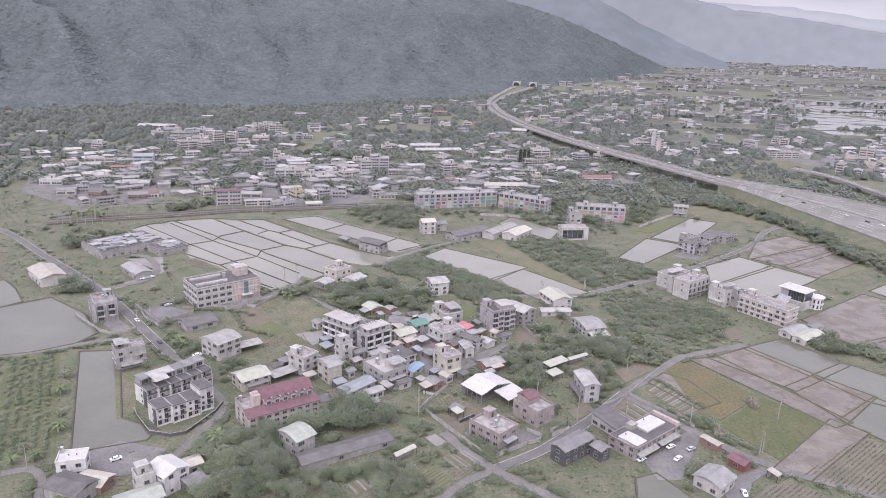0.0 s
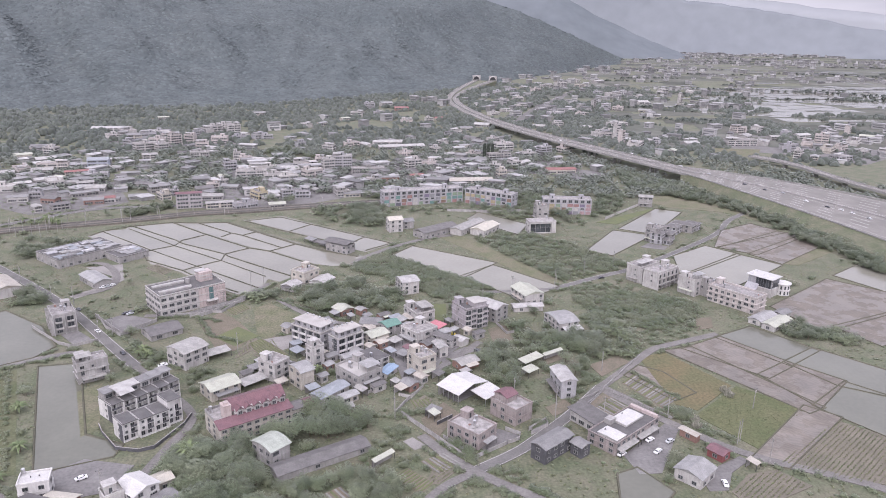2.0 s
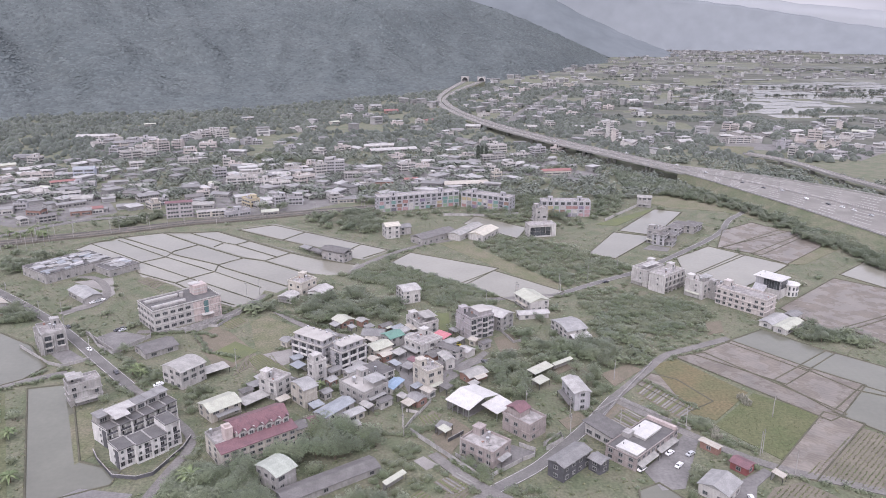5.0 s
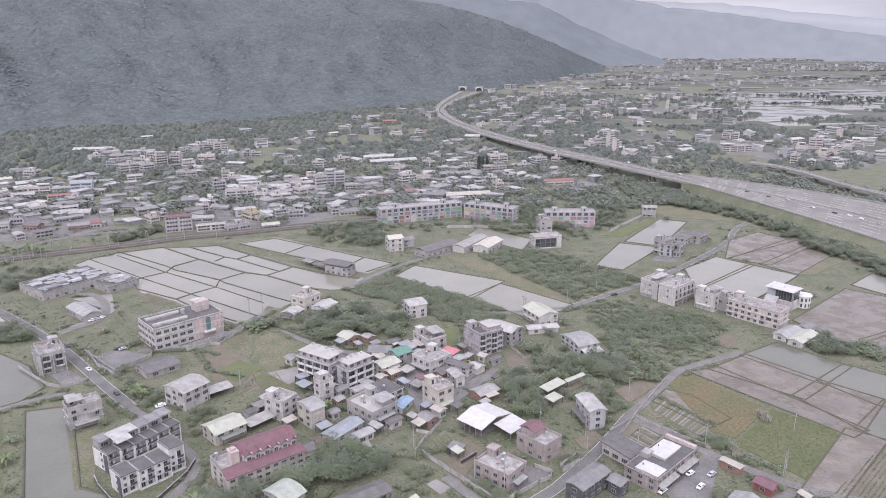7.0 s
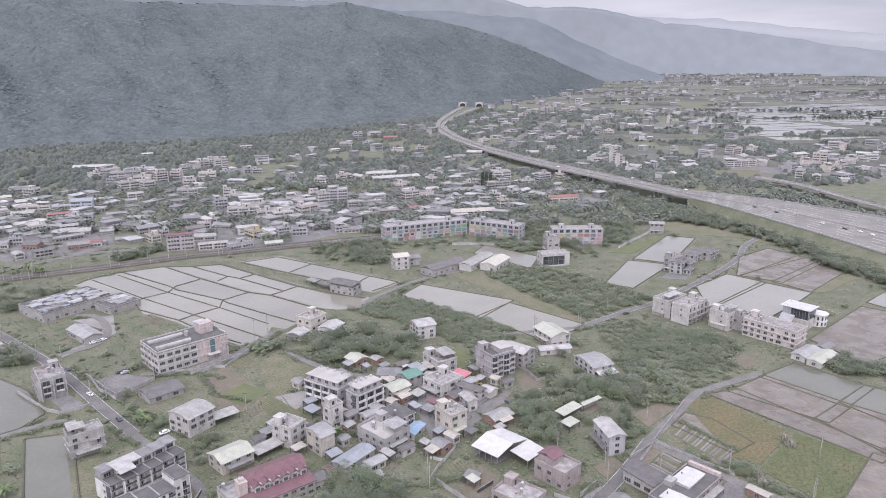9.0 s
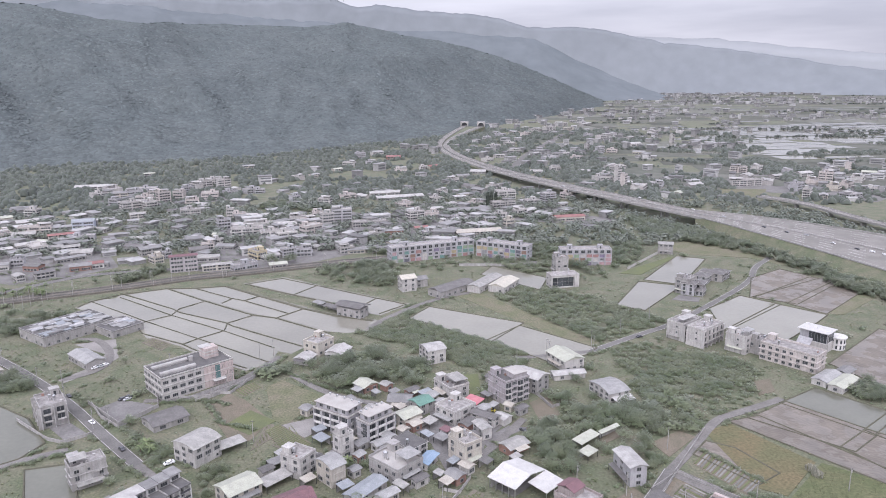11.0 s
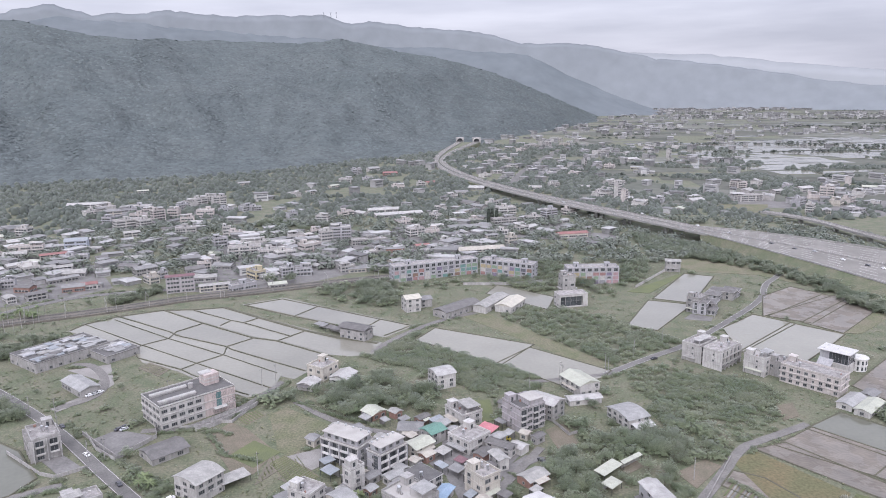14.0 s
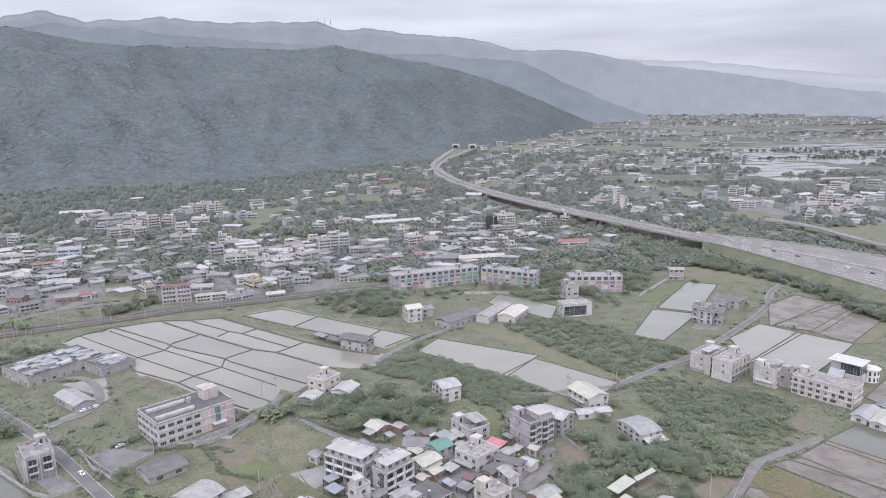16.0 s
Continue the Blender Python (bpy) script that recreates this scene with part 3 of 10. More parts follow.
def awning(parent, L, D, side, seed):
    """A sheet lean-to over the ground floor of one face, on slim posts."""
    r = random.Random(seed)
    length = (L if side in (0, 2) else D) * r.uniform(0.55, 0.95)
    deep, z = r.uniform(1.3, 2.6), r.uniform(2.5, 2.9)
    kind = r.choice(("pale", "grey", "silver", "slate", "tan", "sagepale", "pale"))
    bm = bmesh.new()
    extrude_profile(bm, [(-deep, z - 0.35), (-0.02, z)], -length / 2, length / 2, thick=0.08)
    roof = part("awning", bm, ROOF[kind], parent, "sheet awning over the ground floor")
    roof.matrix_basis = face_pose(side, 0, 0, L, D)
    for u in (-length / 2 + 0.15, length / 2 - 0.15):
        bm = bmesh.new()
        box(bm, u - 0.05, u + 0.05, -deep + 0.1, -deep + 0.2, -0.2, z - 0.41)
        part("post", bm, M_RAIL, roof)


def start(name, x, y, ang, L, D, label, category, group=""):
    ob = new(name)
    ob.matrix_world = pose(x, y, 0, 0, 0, ang)
    tagged(ob, label, category, group)
    c, s = math.cos(radians(ang)), math.sin(radians(ang))
    a, b = L / 2 + 1.0, D / 2 + 1.0
    KEEP_OUT.append([(x + u * c - v * s, y + u * s + v * c) for u, v in ((-a, -b), (a, -b), (a, b), (-a, b))])
    return ob


def stacked(bm, steps, cap=True):
    """One closed skin through level rectangles (half length, half depth, z), from the bottom up."""
    rings = [[bm.verts.new(q) for q in ((-a, -b, z), (a, -b, z), (a, b, z), (-a, b, z))] for a, b, z in steps]
    for lo, hi in zip(rings, rings[1:]):
        for i in range(4):
            bm.faces.new((lo[i], lo[(i + 1) % 4], hi[(i + 1) % 4], hi[i]))
    if cap:
        bm.faces.new(rings[-1])
        bm.faces.new(rings[0][::-1])
    else:
        for i in range(4):
            bm.faces.new((rings[-1][i], rings[-1][(i + 1) % 4], rings[0][(i + 1) % 4], rings[0][i]))


def body(parent, L, D, h, material, storeys=1, bands=True, proud=0.12):
    a, b = L / 2, D / 2
    steps = [(a, b, -0.3)]
    if bands and storeys > 1:
        for k in range(1, storeys):
            z = h * k / storeys
            steps += [(a, b, z - 0.14), (a + proud, b + proud, z - 0.14), (a + proud, b + proud, z + 0.10), (a, b, z + 0.10)]
    bm = bmesh.new()
    stacked(bm, steps + [(a, b, h)])
    return part("wall", bm, material, parent)


def flat_roof(parent, L, D, h, wall, deck, rail=0.9):
    a, b = L / 2, D / 2
    bm = bmesh.new()
    box(bm, -a - 0.12, a + 0.12, -b - 0.12, b + 0.12, h, h + 0.16)
    part("roof", bm, deck, parent)
    bm = bmesh.new()
    stacked(bm, [(a + 0.1, b + 0.1, h + 0.162), (a + 0.1, b + 0.1, h + rail), (a - 0.16, b - 0.16, h + rail), (a - 0.16, b - 0.16, h + 0.162)], cap=False)
    part("parapet", bm, wall, parent)


def stair_house(parent, x, y, z, wall, deck, w=3.2, d=3.0, h=2.5):
    bm = bmesh.new()
    box(bm, x - w / 2, x + w / 2, y - d / 2, y + d / 2, z, z + h)
    box(bm, x - w / 2 - 0.2, x + w / 2 + 0.2, y - d / 2 - 0.2, y + d / 2 + 0.2, z + h, z + h + 0.15)
    ob = part("stair_house", bm, wall, parent, "rooftop stair housing")
    bm = bmesh.new()
    box(bm, x - 0.45, x + 0.45, y - d / 2 - 0.05, y - d / 2 + 0.02, z + 0.02, z + 1.65)
    part("door", bm, M_GLASS, ob)
    return ob


TANK = bmesh.new()
tube(TANK, 0, 0, 0.9, 2.1, 0.55, n=12)
tube(TANK, 0, 0, 2.1, 2.3, 0.55, 0.15, n=12)
for tx, ty in ((-0.4, -0.4), (0.4, -0.4), (0.4, 0.4), (-0.4, 0.4)):
    box(TANK, tx - 0.05, tx + 0.05, ty - 0.05, ty + 0.05, 0, 0.92)
TANK = mesh_of("water_tank", TANK, M_STEEL)


def tank(parent, x, y, z):
    again("water_tank", TANK, parent, pose(x, y, z), "stainless steel roof tank")


def balcony_mesh(w, d, rail, high=0.95):
    bm = bmesh.new()
    box(bm, -w / 2, w / 2, -d, 0.0, -0.12, 0.0, 0)
    box(bm, -w / 2, w / 2, -d, -d + 0.1, 0.0, high, 1)
    box(bm, -w / 2, -w / 2 + 0.1, -d + 0.1, 0.0, 0.0, high, 1)
    box(bm, w / 2 - 0.1, w / 2, -d + 0.1, 0.0, 0.0, high, 1)
    return mesh_of("balcony", bm, [WALL["white"], rail])


BALCONY = {"white": balcony_mesh(3.0, 1.1, WALL["white"], 0.55), "low": balcony_mesh(2.6, 1.0, WALL["dark"], 0.5)}
STYLE_WORDS = {"mauve": "mauve-brown tiled", "bright": "clean white painted", "white": "white rendered", "cream": "cream rendered", "pink": "pinkish tiled", "grey": "grey rendered", "band": "mauve-grey tiled", "raw": "raw grey concrete",
               "pinkrow": "pale pink rendered", "greytile": "grey tiled", "dark": "charcoal clad", "brick": "brown brick", "maroon": "maroon sheet-clad", "yellow": "yellow rendered", "blue": "blue-grey rendered"}
ROOF_WORDS = {"bright": "bright white", "white": "white", "pale": "pale grey", "silver": "silver", "grey": "grey", "slate": "dark grey", "bluegrey": "blue-grey", "blue": "blue", "green": "green", "sage": "sage-green",
              "sagepale": "pale sage", "cream": "cream", "tan": "tan", "rose": "rose-red", "red": "red", "maroon": "crimson", "patch": "patched grey"}
NUM = {1: "one", 2: "two", 3: "three", 4: "four", 5: "five", 6: "six"}


def block(x, y, L, D, h, ang, storeys=2, style="white", bal=False, annex=None, white=False, plain=False, blank=()):
    h = max(h, 2.4 * storeys)
    ob = start("apartment_block" if storeys > 2 else "house", x, y, ang, L, D,
               f"{STYLE_WORDS[style]} {NUM[storeys]}-storey house with a flat parapet roof", "house", "village houses")
    wall, high, seed = WALL[style], h / storeys, int(x * 7 + y)
    body(ob, L, D, h, wall, storeys, proud=0.45 if style == "pinkrow" else 0.30 if style in ("band", "raw") else 0.14)
    flat_roof(ob, L, D, h, wall, M_DECKWHITE if white else (M_DECKDARK if style == "band" else M_DECK))
    if bal:
        n = max(1, int(L / 3.4))
        for side, length in ((0, L), (3, D)):
            if side in blank:
                continue
            n = max(1, int(length / 3.6))
            for k in range(1, storeys):
                for i in range(n):
                    along = -length / 2 + length * (i + 0.5) / n
                    again("balcony", BALCONY["white"], ob, face_pose(side, along, k * high, L, D))
                    again("window", WIN["shop"], ob, face_pose(side, along, k * high + 0.12, L, D))
            for i in range(n + 1):
                bm = bmesh.new()
                box(bm, -0.16, 0.16, -1.15, 0.0, -0.3, h - 0.1)
                part("fin", bm, wall, ob, "white fin between the balconies").matrix_basis = face_pose(side, -length / 2 + 0.17 + (length - 0.34) * i / n, 0, L, D)
        windows(ob, L, D, 1, high, kind="wide", step=3.6, sides=[k for k in (0, 3) if k not in blank], seed=seed)
        windows(ob, L, D, storeys, high, sides=(1, 2), seed=seed)
    elif style == "raw":
        windows(ob, L, D, storeys, high, kind="tall", step=3.0, skip=0.25, seed=seed)
        for k in range(1, storeys):
            again("balcony", BALCONY["white"], ob, face_pose(0, L * 0.2, k * high, L, D))
    elif style == "band":
        windows(ob, L, D, storeys, high, kind="wide", step=3.8, sides=(1, 2), skip=0.05, seed=seed)
        for k in range(storeys):
            for i in range(4):
                along = -L / 2 + L * (i + 0.5) / 4
                if i in (0, 2) and k:
                    again("balcony", BALCONY["white"], ob, face_pose(0, along, k * high, L, D))
                again("window", WIN["shop" if i in (0, 2) else "wide"], ob, face_pose(0, along, k * high + (0.15 if i in (0, 2) else 0.95), L, D))
        bm = bmesh.new()
        box(bm, -1.0, L / 2 - 0.6, -D / 2 + 0.7, D / 2 - 3.8, h + 0.165, h + 2.3)
        room = part("roof_room", bm, wall, ob)
        bm = bmesh.new()
        box(bm, -1.3, L / 2 - 0.3, -D / 2 + 0.4, D / 2 - 3.6, h + 2.3, h + 2.48)
        part("room_roof", bm, M_DECKWHITE, room, "white roof slab")
        windows(ob, L, D, storeys, high, kind="small", step=5.5, sides=(3,), skip=0.4, seed=seed)
    else:
        windows(ob, L, D, storeys, high, kind="mid", step=3.0, skip=0.12, sides=[k for k in (0, 1, 2, 3) if k not in blank], seed=seed)
    for side in blank:
        # blind gable wall with upright shadow joints and one slot of small windows
        length = L if side in (0, 2) else D
        n = max(2, int(length / 2.2))
        for i in range(1, n):
            bm = bmesh.new()
            box(bm, -0.07, 0.07, -0.05, 0.0, -0.3, h - 0.1)
            part("shadow_joint", bm, WALL["grey"], ob).matrix_basis = face_pose(side, -length / 2 + length * i / n, 0, L, D)
        for k in range(1, storeys):
            again("window", WIN["small"], ob, face_pose(side, length * 0.12, k * high + 0.9, L, D))
    if annex:
        bm = bmesh.new()
        w, d = L * 0.62, D * 0.5
        box(bm, -w / 2, w / 2, D / 2 - d - 0.2, D / 2 - 0.2, h + 0.17, h + 2.4)
        upper = part("upper_room", bm, wall, ob)
        bm = bmesh.new()
        mid = D / 2 - d / 2 - 0.2
        extrude_profile(bm, [(mid - d / 2 - 0.4, h + 2.35), (mid, h + 3.5), (mid + d / 2 + 0.4, h + 2.35)], -w / 2 - 0.4, w / 2 + 0.4)
        part("annex_roof", bm, ROOF[annex], upper, f"{annex} pitched roof over the upper room")
    else:
        r = random.Random(seed)
        if L > 6 and D > 6 and style != "band" and not plain and r.random() < 0.6:
            bm = bmesh.new()
            v0, v1, z = -D / 2 + 0.3, r.uniform(-0.1, 0.25) * D, h + 2.5
            u0, u1 = (-L / 2 + 0.3, r.uniform(0.0, 0.3) * L) if r.random() < 0.5 else (-r.uniform(0.0, 0.3) * L, L / 2 - 0.3)
            extrude_profile(bm, [(v0, z), (v1, z + 0.35)], u0, u1)
            for pu in (u0 + 0.2, u1 - 0.2):
                for pv in (v0 + 0.2, v1 - 0.2):
                    box(bm, pu - 0.06, pu + 0.06, pv - 0.06, pv + 0.06, h + 0.17, z + 0.02)
            part("roof_canopy", bm, ROOF[r.choice(("pale", "silver", "grey", "pale", "white"))], ob, "sheet canopy on the flat roof")
        for _ in range(r.randint(2, 5)):
            bm = bmesh.new()
            u, v, w = r.uniform(-L / 2 + 0.8, L / 2 - 0.8), r.uniform(-D / 2 + 0.8, D / 2 - 0.8), r.uniform(0.4, 1.0)
            box(bm, u - w / 2, u + w / 2, v - w / 3, v + w / 3, h + 0.165, h + 0.165 + r.uniform(0.3, 0.9))
            part("roof_unit", bm, r.choice((WALL["white"], WALL["grey"], M_STEEL, WALL["brick"])), ob)
        stair_house(ob, r.choice((-1, 1)) * (L / 2 - 2.2), D / 2 - 2.0, h + 0.165, wall, M_DECK)
        if storeys < 4 and r.random() < 0.75:
            awning(ob, L, D, r.choice((0, 3)), seed)
        for _ in range(r.choice((1, 1, 2))):
            tank(ob, r.uniform(-L / 4, L / 4), r.uniform(-D / 4, D / 4), h + 0.165)
    return ob


def modern_block(x, y, L, D, h, ang, loggias, strip=None):
    """Three storeys of deep loggias between white fins, and a set-back top storey under a pale roof slab."""
    ob = start("apartment_block", x, y, ang, L, D, "grey apartment block with deep dark loggias and white balconies", "apartment block", "village houses")
    high, deep, a, b = h / 3, 1.25, L / 2, D / 2
    x0, y0 = (-a + deep if 3 in loggias else -a + 0.15), (-b + deep if 0 in loggias else -b + 0.15)
    bm = bmesh.new()
    box(bm, x0, a - 0.15, y0, b - 0.15, -0.3, h - 0.01)
    part("wall", bm, WALL["greytile"], ob)
    for k in range(1, 4):
        bm = bmesh.new()
        box(bm, -a, a, -b, b, k * high - 0.16, k * high + 0.10)
        part("floor_slab" if k < 3 else "roof", bm, WALL["white"] if k < 3 else M_DECK, ob)
    flat = [(-a, a, -b, -b + 0.15), (-a, a, b - 0.15, b), (-a, -a + 0.15, -b + 0.15, b - 0.15), (a - 0.15, a, -b + 0.15, b - 0.15)]
    for q in flat:
        bm = bmesh.new()
        box(bm, *q, h + 0.101, h + 0.65)
        part("parapet", bm, WALL["white"], ob)
    for side, bays in loggias.items():
        length = L if side in (0, 2) else D
        for i in range(bays + 1):
            bm = bmesh.new()
            box(bm, -0.2, 0.2, 0.0, deep, -0.3, h - 0.17)
            part("fin", bm, WALL["greytile"], ob, "grey fin between loggias").matrix_basis = face_pose(side, -length / 2 + 0.2 + (length - 0.4) * i / bays, 0, L, D)
        for k in range(3):
            for i in range(bays):
                along = -length / 2 + length * (i + 0.5) / bays
                w = length / bays / 2 - 0.3
                at = face_pose(side, along, k * high, L, D)
                if k:
                    bm = bmesh.new()
                    box(bm, -w, w, 0.06, 0.16, 0.10, 0.85)
                    part("balustrade", bm, WALL["bright"], ob, "white balcony front").matrix_basis = at
                    bm = bmesh.new()
                    box(bm, w - 0.22, w, 0.0, 0.5, 0.10, high - 0.5)
                    part("balcony_frame", bm, WALL["bright"], ob, "upright white balcony frame").matrix_basis = at
                bm = bmesh.new()
                box(bm, -w + 0.1, w - 0.1, deep - 0.06, deep + 0.02, 0.12, high - 0.35)
                glass = part("window", bm, M_GLASS, ob, "dark loggia glazing")
                glass.matrix_basis = at
                bm = bmesh.new()
                box(bm, -0.05, 0.05, deep - 0.10, deep - 0.061, 0.12, high - 0.35)
                part("window_bar", bm, M_FRAME, glass)
    rest = [k for k in (0, 1, 2, 3) if k not in loggias]
    windows(ob, L - 0.3, D - 0.3, 3, high, sides=rest, kind="mid", step=3.2, skip=0.1, seed=int(x))
    if strip is not None:
        bm = bmesh.new()
        box(bm, -0.95, 0.95, -0.10, 0.16, 1.2, h - 0.5)
        tall_glass = part("stair_window", bm, M_GLASS, ob, "tall dark stair window")
        tall_glass.matrix_basis = face_pose(3, strip, 0, L, D)
        for k in range(1, 6):
            bm = bmesh.new()
            box(bm, -0.95, 0.95, -0.14, -0.101, 1.2 + (h - 1.7) * k / 6, 1.28 + (h - 1.7) * k / 6)
            part("transom", bm, M_FRAME, tall_glass)
    bm = bmesh.new()
    box(bm, -a + 1.5, a - 0.5, -b + 1.5, b - 0.5, h + 0.10, h + 2.3)
    room = part("roof_storey", bm, WALL["greytile"], ob, "set-back top storey")
    bm = bmesh.new()
    box(bm, -a + 0.9, a - 0.1, -b + 0.9, b - 0.1, h + 2.3, h + 2.55)
    part("roof_slab", bm, M_DECKWHITE, room, "pale roof slab")
    for i in range(max(1, int((L - 2) / 3.2))):
        again("window", WIN["mid"], room, pose(-a + 3.0 + i * 3.2, -b + 1.5, h + 0.8))
    for i in range(max(1, int((D - 2) / 3.6))):
        again("window", WIN["mid"], room, pose(-a + 1.5, -b + 3.2 + i * 3.6, h + 0.8, 0, 0, -90))
    for i in range(5):
        bm = bmesh.new()
        u, v = (-a + 1.6 + (L - 3) * i / 4, b - 1.2) if L > D else (a - 1.2, -b + 1.6 + (D - 3) * i / 4)
        tube(bm, u, v, h + 2.55, h + 3.2, 0.42, 0.40, 10)
        tube(bm, u, v, h + 3.2, h + 3.35, 0.40, 0.12, 10)
        part("roof_tank", bm, M_STEEL, room, "small steel roof tank")
    return ob


def deckhouse(x, y, L, D, h, ang):
    """White two-storey house under one broad dark flat roof."""
    ob = start("house", x, y, ang, L, D, "white two-storey house under a broad dark flat roof", "house", "village houses")
    body(ob, L - 0.6, D - 0.6, h, WALL["white"], 2, proud=0.1)
    bm = bmesh.new()
    box(bm, -L / 2, L / 2, -D / 2, D / 2, h + 0.003, h + 0.22)
    rim = part("roof_rim", bm, WALL["white"], ob, "pale roof edge")
    bm = bmesh.new()
    box(bm, -L / 2 + 0.18, L / 2 - 0.18, -D / 2 + 0.18, D / 2 - 0.18, h + 0.22, h + 0.30)
    part("roof_felt", bm, M_DECKDARK, rim, "dark roof felt")
    windows(ob, L - 0.6, D - 0.6, 2, h / 2, kind="wide", step=2.6, seed=5)
    tank(ob, -L / 2 + 1.4, -D / 2 + 3.5, h + 0.30)
    return ob


def slabhouse(x, y, L, D, h, ang):
    """White podium, dark glazed upper floor under a thin white slab, a round-cornered annex and a railed terrace."""
    ob = start("slab_roof_house", x, y, ang, L, D, "modern white house with dark glazing under a white roof slab", "house", "village houses")
    a, b, mid = L / 2, D / 2, h * 0.46
    bm = bmesh.new()
    box(bm, -a, a, -b, b, -0.3, mid)
    part("wall", bm, WALL["white"], ob)
    bm = bmesh.new()
    box(bm, -a + 0.7, a - 0.3, -b + 0.4, b - 0.4, mid + 0.003, h)
    upper = part("upper_floor", bm, WALL["greytile"], ob)
    n = 6
    for i in range(n):
        v0 = -b + 0.6 + (D * 0.62) * i / n
        bm = bmesh.new()
        box(bm, -a + 0.60, -a + 0.69, v0, v0 + D * 0.62 / n - 0.12, mid + 0.2, h - 0.1)
        part("glass_panel", bm, M_GLASS, upper, "tall dark glass panel")
    for i in range(3):
        bm = bmesh.new()
        box(bm, -a + 1.0 + i * 2.6, -a + 3.4 + i * 2.6, -b + 0.30, -b + 0.39, mid + 0.3, h - 0.3)
        part("glass_panel", bm, M_GLASS, upper, "tall dark glass panel")
    bm = bmesh.new()
    box(bm, -a - 0.7, a + 0.6, -b - 0.6, b + 0.6, h + 0.003, h + 0.32)
    slab = part("roof_slab", bm, ROOF["bright"], ob, "thin white roof slab")
    for u, v in ((-a + 1.5, b - 2.0), (0.5, 0.0), (a - 1.6, b - 1.4)):
        bm = bmesh.new()
        tube(bm, u, v, h + 0.32, h + 0.75, 0.22, 0.2, 8)
        part("roof_vent", bm, M_STEEL, slab)
    # glass lean-to before the quieter half of the front
    bm = bmesh.new()
    extrude_profile(bm, [(-a - 3.0, mid * 0.75), (-a - 0.01, mid * 1.35)], -0.3, b - 0.5, thick=0.08)
    bmesh.ops.transform(bm, matrix=Matrix(((0, 1, 0, 0), (1, 0, 0, 0), (0, 0, 1, 0), (0, 0, 0, 1))), verts=bm.verts[:])
    bmesh.ops.reverse_faces(bm, faces=bm.faces[:])
    lean = part("glass_lean_to", bm, WALL["greytile"], ob, "pale glazed lean-to roof")
    for i in range(5):
        v = 0.0 + (b - 0.8) * i / 4
        bm = bmesh.new()
        box(bm, -a - 2.95, -a - 2.85, v - 0.06, v + 0.06, -0.2, mid * 0.75)
        part("mullion", bm, M_FRAME, lean)
    # railed terrace
    bm = bmesh.new()
    box(bm, -a - 8.5, -a - 3.1, 0.5, b + 4.0, -0.3, mid * 0.8)
    terrace = part("terrace", bm, WALL["grey"], ob, "raised grey terrace")
    for i in range(7):
        v = 0.6 + (b + 3.3) * i / 6
        bm = bmesh.new()
        box(bm, -a - 8.45, -a - 8.37, v - 0.04, v + 0.04, mid * 0.8, mid * 0.8 + 1.0)
        part("rail_post", bm, M_RAIL, terrace)
    bm = bmesh.new()
    box(bm, -a - 8.45, -a - 8.37, 0.6, b + 3.9, mid * 0.8 + 1.0, mid * 0.8 + 1.07)
    part("handrail", bm, M_RAIL, terrace)
    # annex with a rounded end towards the fields
    cu, cv, r, top = 6.6, -b - 0.6, 3.6, 5.8
    ring = [(cu + r * math.cos(t), cv + r * math.sin(t)) for t in (radians(k * 15) for k in range(24))]
    bm = bmesh.new()
    prism(bm, ring, -0.3, top)
    annex = part("round_annex", bm, WALL["bright"], ob, "round white annex")
    for z0, z1, k in ((top * 0.46, top * 0.5, 1.06), (top + 0.003, top + 0.35, 1.14)):
        bm = bmesh.new()
        prism(bm, [(cu + (p - cu) * k, cv + (w - cv) * k) for p, w in ring], z0, z1)
        part("cornice", bm, WALL["bright"], annex)
    for t in (165, 195, 225, 255, 285):
        for z in (0.6, top * 0.5 + 0.5):
            bm = bmesh.new()
            box(bm, r - 0.05, r + 0.04, -0.4, 0.4, z, z + 1.7)
            part("slim_window", bm, M_GLASS, annex, "slim dark window").matrix_basis = pose(cu, cv, 0, 0, 0, t)
    return ob


